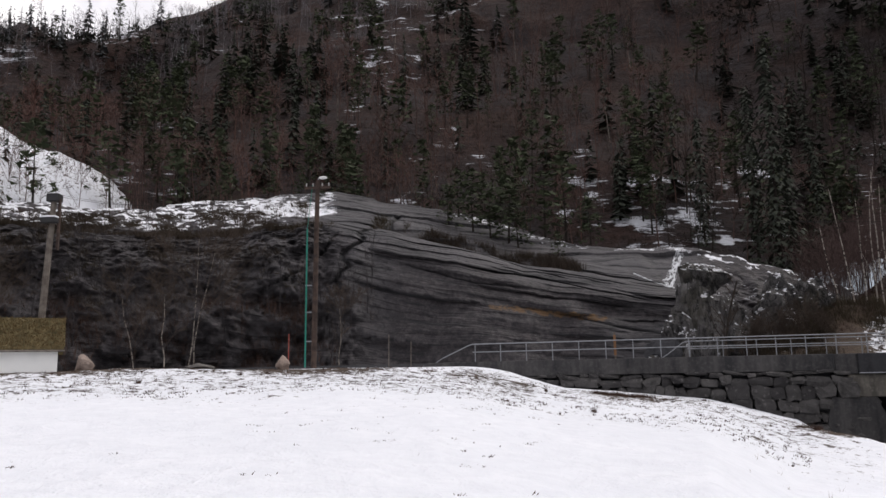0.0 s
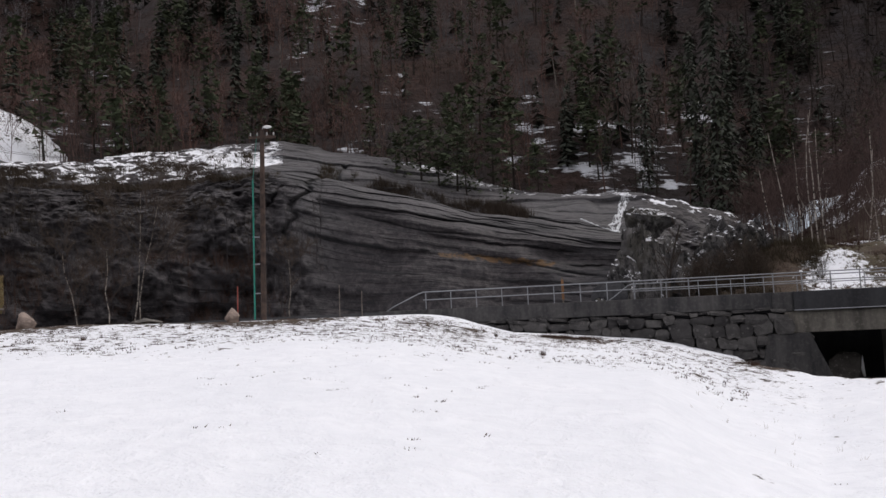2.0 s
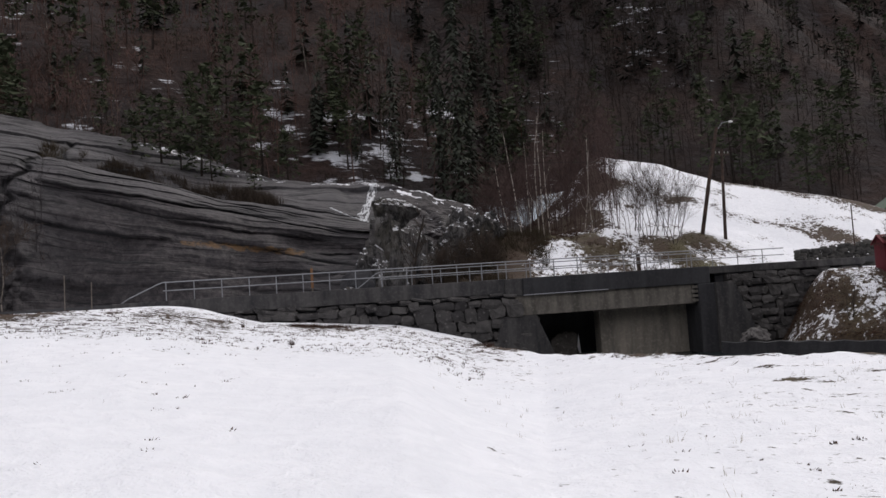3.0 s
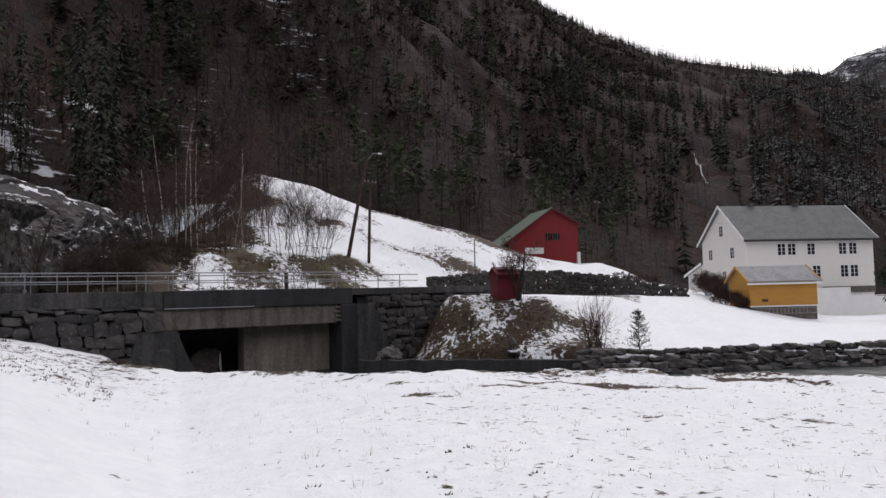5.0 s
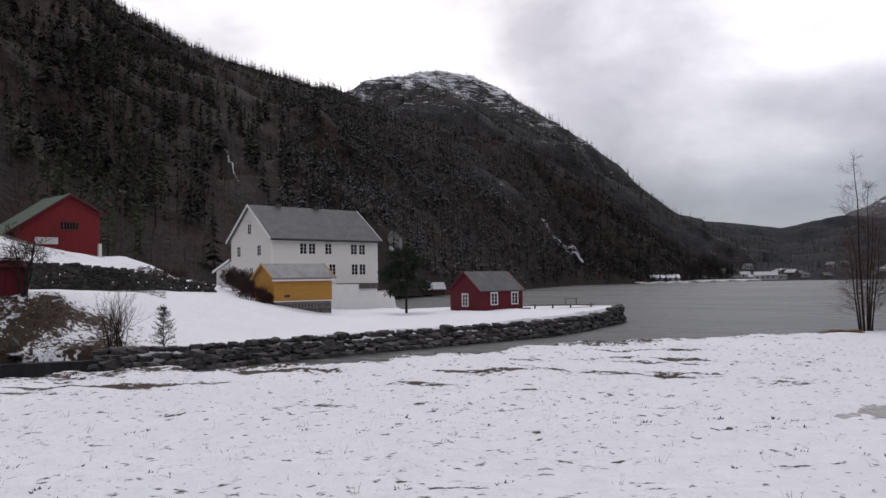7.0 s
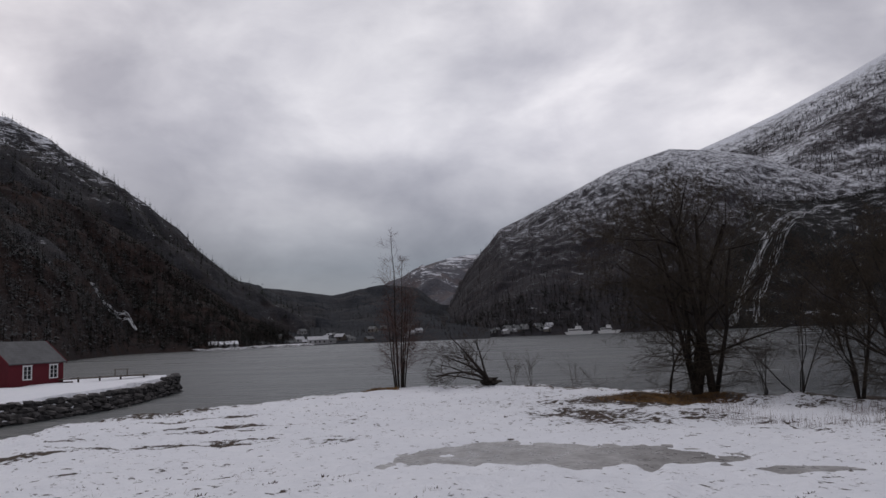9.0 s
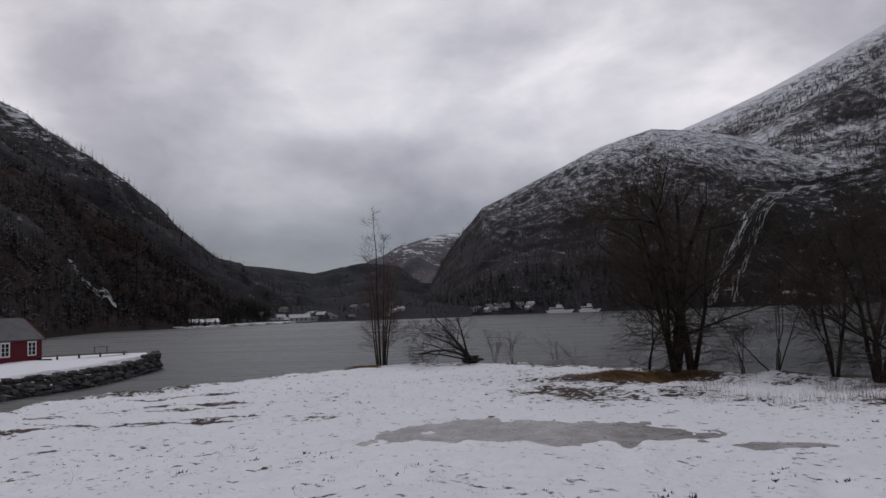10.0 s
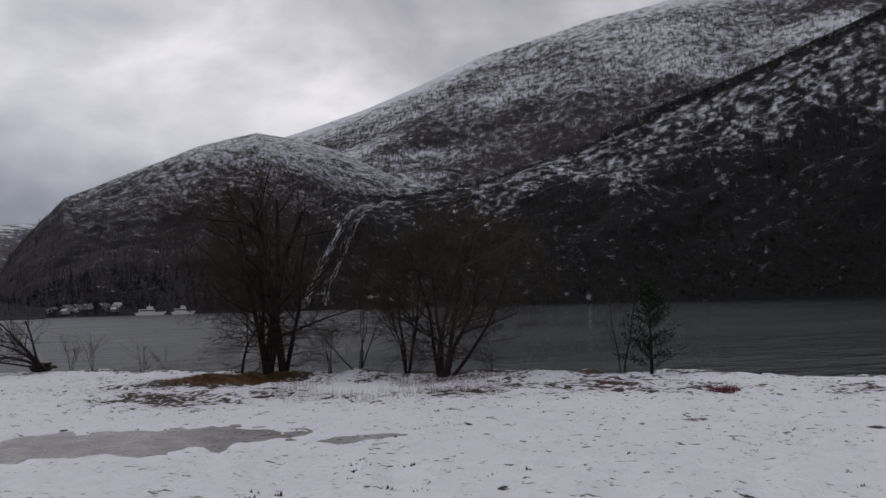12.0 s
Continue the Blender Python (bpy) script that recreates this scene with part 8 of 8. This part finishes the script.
# ================= low growth =================
def blades(name, label, spots, mat, high, wide, count, seed, lean=0.5, thick=0.006, category="grass"):
    """Tufts of thin blades, all as one mesh. spots: places on the ground."""
    rng = np.random.default_rng(seed)
    n = len(spots)
    h = rng.uniform(*high, (n, count, 1)) * rng.uniform(0.6, 1.0, (n, 1, 1))
    a = rng.uniform(0, 2 * np.pi, (n, count, 1))
    r = rng.uniform(0, 1, (n, count, 1)) * wide
    base = spots[:, None, :] + np.concatenate([np.cos(a) * r, np.sin(a) * r, -0.03 + 0 * r], -1)
    out = lean * h * rng.uniform(0.2, 1.2, (n, count, 1))
    tip = base + np.concatenate([np.cos(a) * out, np.sin(a) * out, h], -1)
    side = np.concatenate([-np.sin(a + 0.5), np.cos(a + 0.5), 0 * a], -1) * thick
    tri = np.stack([base - side, base + side, tip], 2)
    v = tri.reshape(-1, 3)
    ob = np_mesh(name, v, np.arange(len(v)).reshape(-1, 3), mat)
    return tagged(ob, label, category, kind="stuff")


def strewn(n, az, r, seed, keep=None):
    rng = np.random.default_rng(seed)
    a, d = rng.uniform(*az, n), np.sqrt(rng.uniform(r[0] ** 2, r[1] ** 2, n))
    p = polar(a, d)
    if keep is not None:
        ok = keep(a, d, p, rng.random(n))
        p = p[ok]
    p[:, 2] = height(p[:, 0], p[:, 1])
    return p


def inside(a, d):
    return d < np.interp(a, FIELD[0], FIELD[1]) - 0.3


def low_growth():
    dry = lambda a, d, p, r: inside(a, d) & (r < 0.35 + 0.5 * fbm(p[:, 0] * 0.25, p[:, 1] * 0.25, 2, 71))
    p = strewn(600, (18, 120), (7, 22), 1, lambda a, d, p, r: dry(a, d, p, r * 1.4) & (np.hypot(p[:, 0] - 15.2, p[:, 1] + 8.3) > 5))
    blades("dry_stalks", "thin dry grass stalks poking through the snow", p, M_STRAW, (0.06, 0.22), 0.1, 5, 2, 0.6, 0.0035)
    p = strewn(5000, (-38, 176), (8, 43), 3, lambda a, d, p, r: inside(a, d) & (r < 0.16 + 0.3 * smooth(90, 110, a) + 1.2 * fbm(p[:, 0] * 0.3, p[:, 1] * 0.3, 3, 72) - 0.3 * (a < 25) * (d < 24)) & (np.hypot(p[:, 0] - 15.2, p[:, 1] + 8.3) > 4.4))
    blades("turf_tufts", "dark tufts of turf showing through the snow", p, M_HEATH, (0.02, 0.075), 0.10, 10, 4, 1.0, 0.02)
    p = strewn(1900, (-38, 22), (22, 39), 5, lambda a, d, p, r: d < np.interp(a, FIELD[0], FIELD[1]) + 1.5)
    blades("bank_grass", "tufts of brown grass on the field's crest", p, M_HEATH, (0.03, 0.12), 0.12, 9, 6, 0.9, 0.02)
    band = lambda a, d: np.abs(d - np.interp(a, FIELD[0], FIELD[1])) < 1.1
    p = strewn(5000, (0, 23), (33, 42), 7, lambda a, d, p, r: band(a, d) & (r < 0.25 + 1.4 * fbm(p[:, 0] * 0.3, p[:, 1] * 0.3, 3, 65)))
    blades("heather", "red-brown heather at the foot of the stone wall", p, M_HEATH, (0.08, 0.28), 0.15, 14, 8, 0.7, 0.012, "heather")
    p = strewn(3000, (27, 105), (22, 43), 9, lambda a, d, p, r: np.abs(d - np.interp(a, FIELD[0], FIELD[1])) < 0.8)
    blades("bank_grass", "short dark grass along the water's edge", p, M_HEATH, (0.03, 0.14), 0.1, 8, 10, 0.9, 0.012)
    # the mound with the outhouse
    p = strewn(5200, (41.5, 58.5), (45.6, 53), 11, lambda a, d, p, r: (r < 0.35 + 0.8 * fbm(p[:, 0] * 0.5, p[:, 1] * 0.5, 4, 75) + 0.3 * smooth(48, 52, a)) & (d < 52 - 4 * smooth(53, 58, a)) & (a > 43 - 2 * (d < 47)))
    blades("heather", "dense brown heather and dead grass on the mound", p, M_HEATHMID, (0.04, 0.17), 0.16, 11, 12, 1.1, 0.010, "heather")
    p = strewn(1300, (42, 50), (45.8, 51), 13, lambda a, d, p, r: r < 0.3 + 0.9 * fbm(p[:, 0] * 0.3 + 9, p[:, 1] * 0.3, 3, 77))
    blades("dead_grass", "pale dead grass on the mound", p, M_STRAW, (0.05, 0.18), 0.14, 10, 14, 1.1, 0.009)
    # above the bridge
    line = lambda p: p[:, 1] - (43.5 - 0.168 * p[:, 0])
    p = strewn(4500, (20, 43), (50, 66), 15, lambda a, d, p, r: (line(p) > 6.5) & (r < 0.15 + 0.9 * fbm(p[:, 0] * 0.3, p[:, 1] * 0.3, 4, 69)))
    blades("mossy_grass", "mossy green and brown grass above the bridge", p, M_MOSSY, (0.04, 0.2), 0.16, 10, 16, 1.0, 0.012)
    p = strewn(9000, (18, 41), (51, 84), 17, lambda a, d, p, r: (line(p) > 8) & (r < 0.2 + 0.9 * fbm(p[:, 0] * 0.2 + 4, p[:, 1] * 0.25, 3, 81) - 0.6 * smooth(28, 31, a) * (d > 60) + 0.35 * (a < 30) * (d > 60)))
    blades("heather", "dark heather on the slope above the bridge", p, M_HEATH, (0.08, 0.4), 0.2, 12, 18, 0.7, 0.016, "heather")
    p = strewn(2600, (19.5, 27.5), (52, 64), 43, lambda a, d, p, r: (line(p) > 7) & (r < 0.5 + 0.9 * fbm(p[:, 0] * 0.3, p[:, 1] * 0.3, 3, 84) - 0.5 * smooth(24, 25.5, a) * (d < 60)))
    blades("scrub", "dark bare brush beside the boulder", p, M_HEATHDARK, (0.2, 1.1), 0.3, 11, 44, 0.6, 0.014, "scrub")
    # shore by the trees
    p = strewn(3600, (123.5, 133.5), (29.8, 34.4), 19, lambda a, d, p, r: r < 1.3 - np.hypot((a - 128.3) / 4.4, (d - 32.2) / 2.0))
    blades("dead_grass", "flattened straw-coloured grass under the alder", p, M_STRAW2, (0.03, 0.12), 0.14, 12, 20, 1.4, 0.012)
    p = strewn(300, (106.3, 108.8), (40.8, 42.4), 21)
    blades("dead_grass", "small hump of brown grass by the birch", p, M_STRAW2, (0.05, 0.22), 0.14, 12, 22, 1.0, 0.014)
    p = strewn(1500, (131, 152), (24, 29.5), 23, lambda a, d, p, r: r < 0.2 + 0.9 * fbm(p[:, 0] * 0.35, p[:, 1] * 0.35, 3, 83))
    blades("dry_stalks", "thin brown weed stalks along the shore", p, M_TWIG, (0.08, 0.5), 0.25, 5, 24, 0.45, 0.004)
    p = strewn(420, (161.4, 165.2), (23.6, 26.2), 25, lambda a, d, p, r: r < 1.1 - np.hypot((a - 163.3) / 1.4, (d - 24.9) / 0.9))
    blades("low_bush", "small red-brown bush in the snow", p, M_REDBUSH, (0.08, 0.3), 0.12, 12, 26, 0.7, 0.01, "bush")
    p = strewn(60, (161, 162.1), (18.9, 19.5), 27)
    blades("dead_grass", "single clod of dry grass in the snow", p, M_STRAW, (0.02, 0.09), 0.06, 12, 28, 0.9, 0.01)
    for k, (az, r) in enumerate(((-17.75, 29.0), (8.0, 24.5), (-15.8, 30.5), (4.6, 33), (-24.6, 27))):
        p = strewn(10, (az - 0.12, az + 0.12), (r - 0.1, r + 0.1), 30 + k)
        blades("grass_tuft", "single tuft of dry grass in the snow", p, M_HEATH, (0.12, 0.34), 0.06, 7, 40 + k, 0.5, 0.008)
    # brush between the trees above the rock
    rng = np.random.default_rng(58)
    a, v = rng.uniform(-9, 27, 2600), 0.13 * rng.random(2600)
    q = NEAR.at(a, v)
    q = q[rng.random(2600) < 0.55 + 0.8 * fbm(a * 1.3, v * 60, 3, 86)]
    blades("scrub", "dark brush on the snowy forest floor", q, M_HEATHDARK, (0.3, 1.2), 0.5, 10, 59, 0.8, 0.03, "scrub")
    # dark scrub along the top of the cliff
    rng = np.random.default_rng(51)
    a, b = rng.uniform(-38, -13, 5200), rng.uniform(0.48, 0.9, 5200)
    q = rock_at(a, b)
    q = q[(rng.random(5200) < 0.4 + 0.9 * fbm(a * 0.7, b * 14, 3, 85))]
    blades("scrub", "dark heather and scrub on the cliff's ledges", q, M_HEATHDARK, (0.15, 0.75), 0.35, 13, 52, 0.8, 0.03, "scrub")
    a, b = rng.uniform(-8, 9, 3000), rng.uniform(0.64, 0.76, 3000)
    q = rock_at(a, b)
    q = q[(rng.random(3000) < 0.2 + 0.9 * fbm(a * 0.5, b * 10, 3, 87) + 0.25 * (a > -4) * (a < 5))]
    blades("scrub", "dark scrub in the hollow of the rock", q, M_HEATHDARK, (0.2, 1.3), 0.35, 13, 54, 0.6, 0.018, "scrub")
    a, b = rng.uniform(-38, -11, 3000), rng.uniform(0.16, 0.6, 3000)
    q = rock_at(a, b)
    q = q[(rng.random(3000) < 0.3 + 0.9 * fbm(a * 0.5, b * 9, 3, 86))]
    blades("scrub", "dark brown growth hanging on the cliff", q, M_HEATHDARK, (0.1, 0.6), 0.4, 11, 53, 0.9, 0.025, "scrub")
    a, b = rng.uniform(-34, -8, 2600), rng.uniform(0.0, 0.16, 2600)
    q = rock_at(a, b)
    q = q[(rng.random(2600) < 0.35 + 0.7 * fbm(a * 0.6, b * 10, 3, 89))]
    blades("scrub", "bare brown scrub at the foot of the cliff", q, M_HEATH, (0.3, 1.6), 0.3, 9, 56, 0.5, 0.012, "scrub")


M_STRAW2 = leaf_mat("flat_straw", (0.22, 0.125, 0.05), (0.32, 0.2, 0.09), (0.19, 0.11, 0.05))
M_REDBUSH = leaf_mat("red_twigs", (0.1, 0.03, 0.025), (0.16, 0.05, 0.04), (0.12, 0.04, 0.03))
M_HEATHMID = leaf_mat("brown_heather", (0.04, 0.019, 0.013), (0.085, 0.042, 0.028), (0.055, 0.028, 0.02))
M_HEATHDARK = leaf_mat("dark_heather", (0.035, 0.027, 0.022), (0.06, 0.045, 0.035), (0.05, 0.04, 0.026))
low_growth()
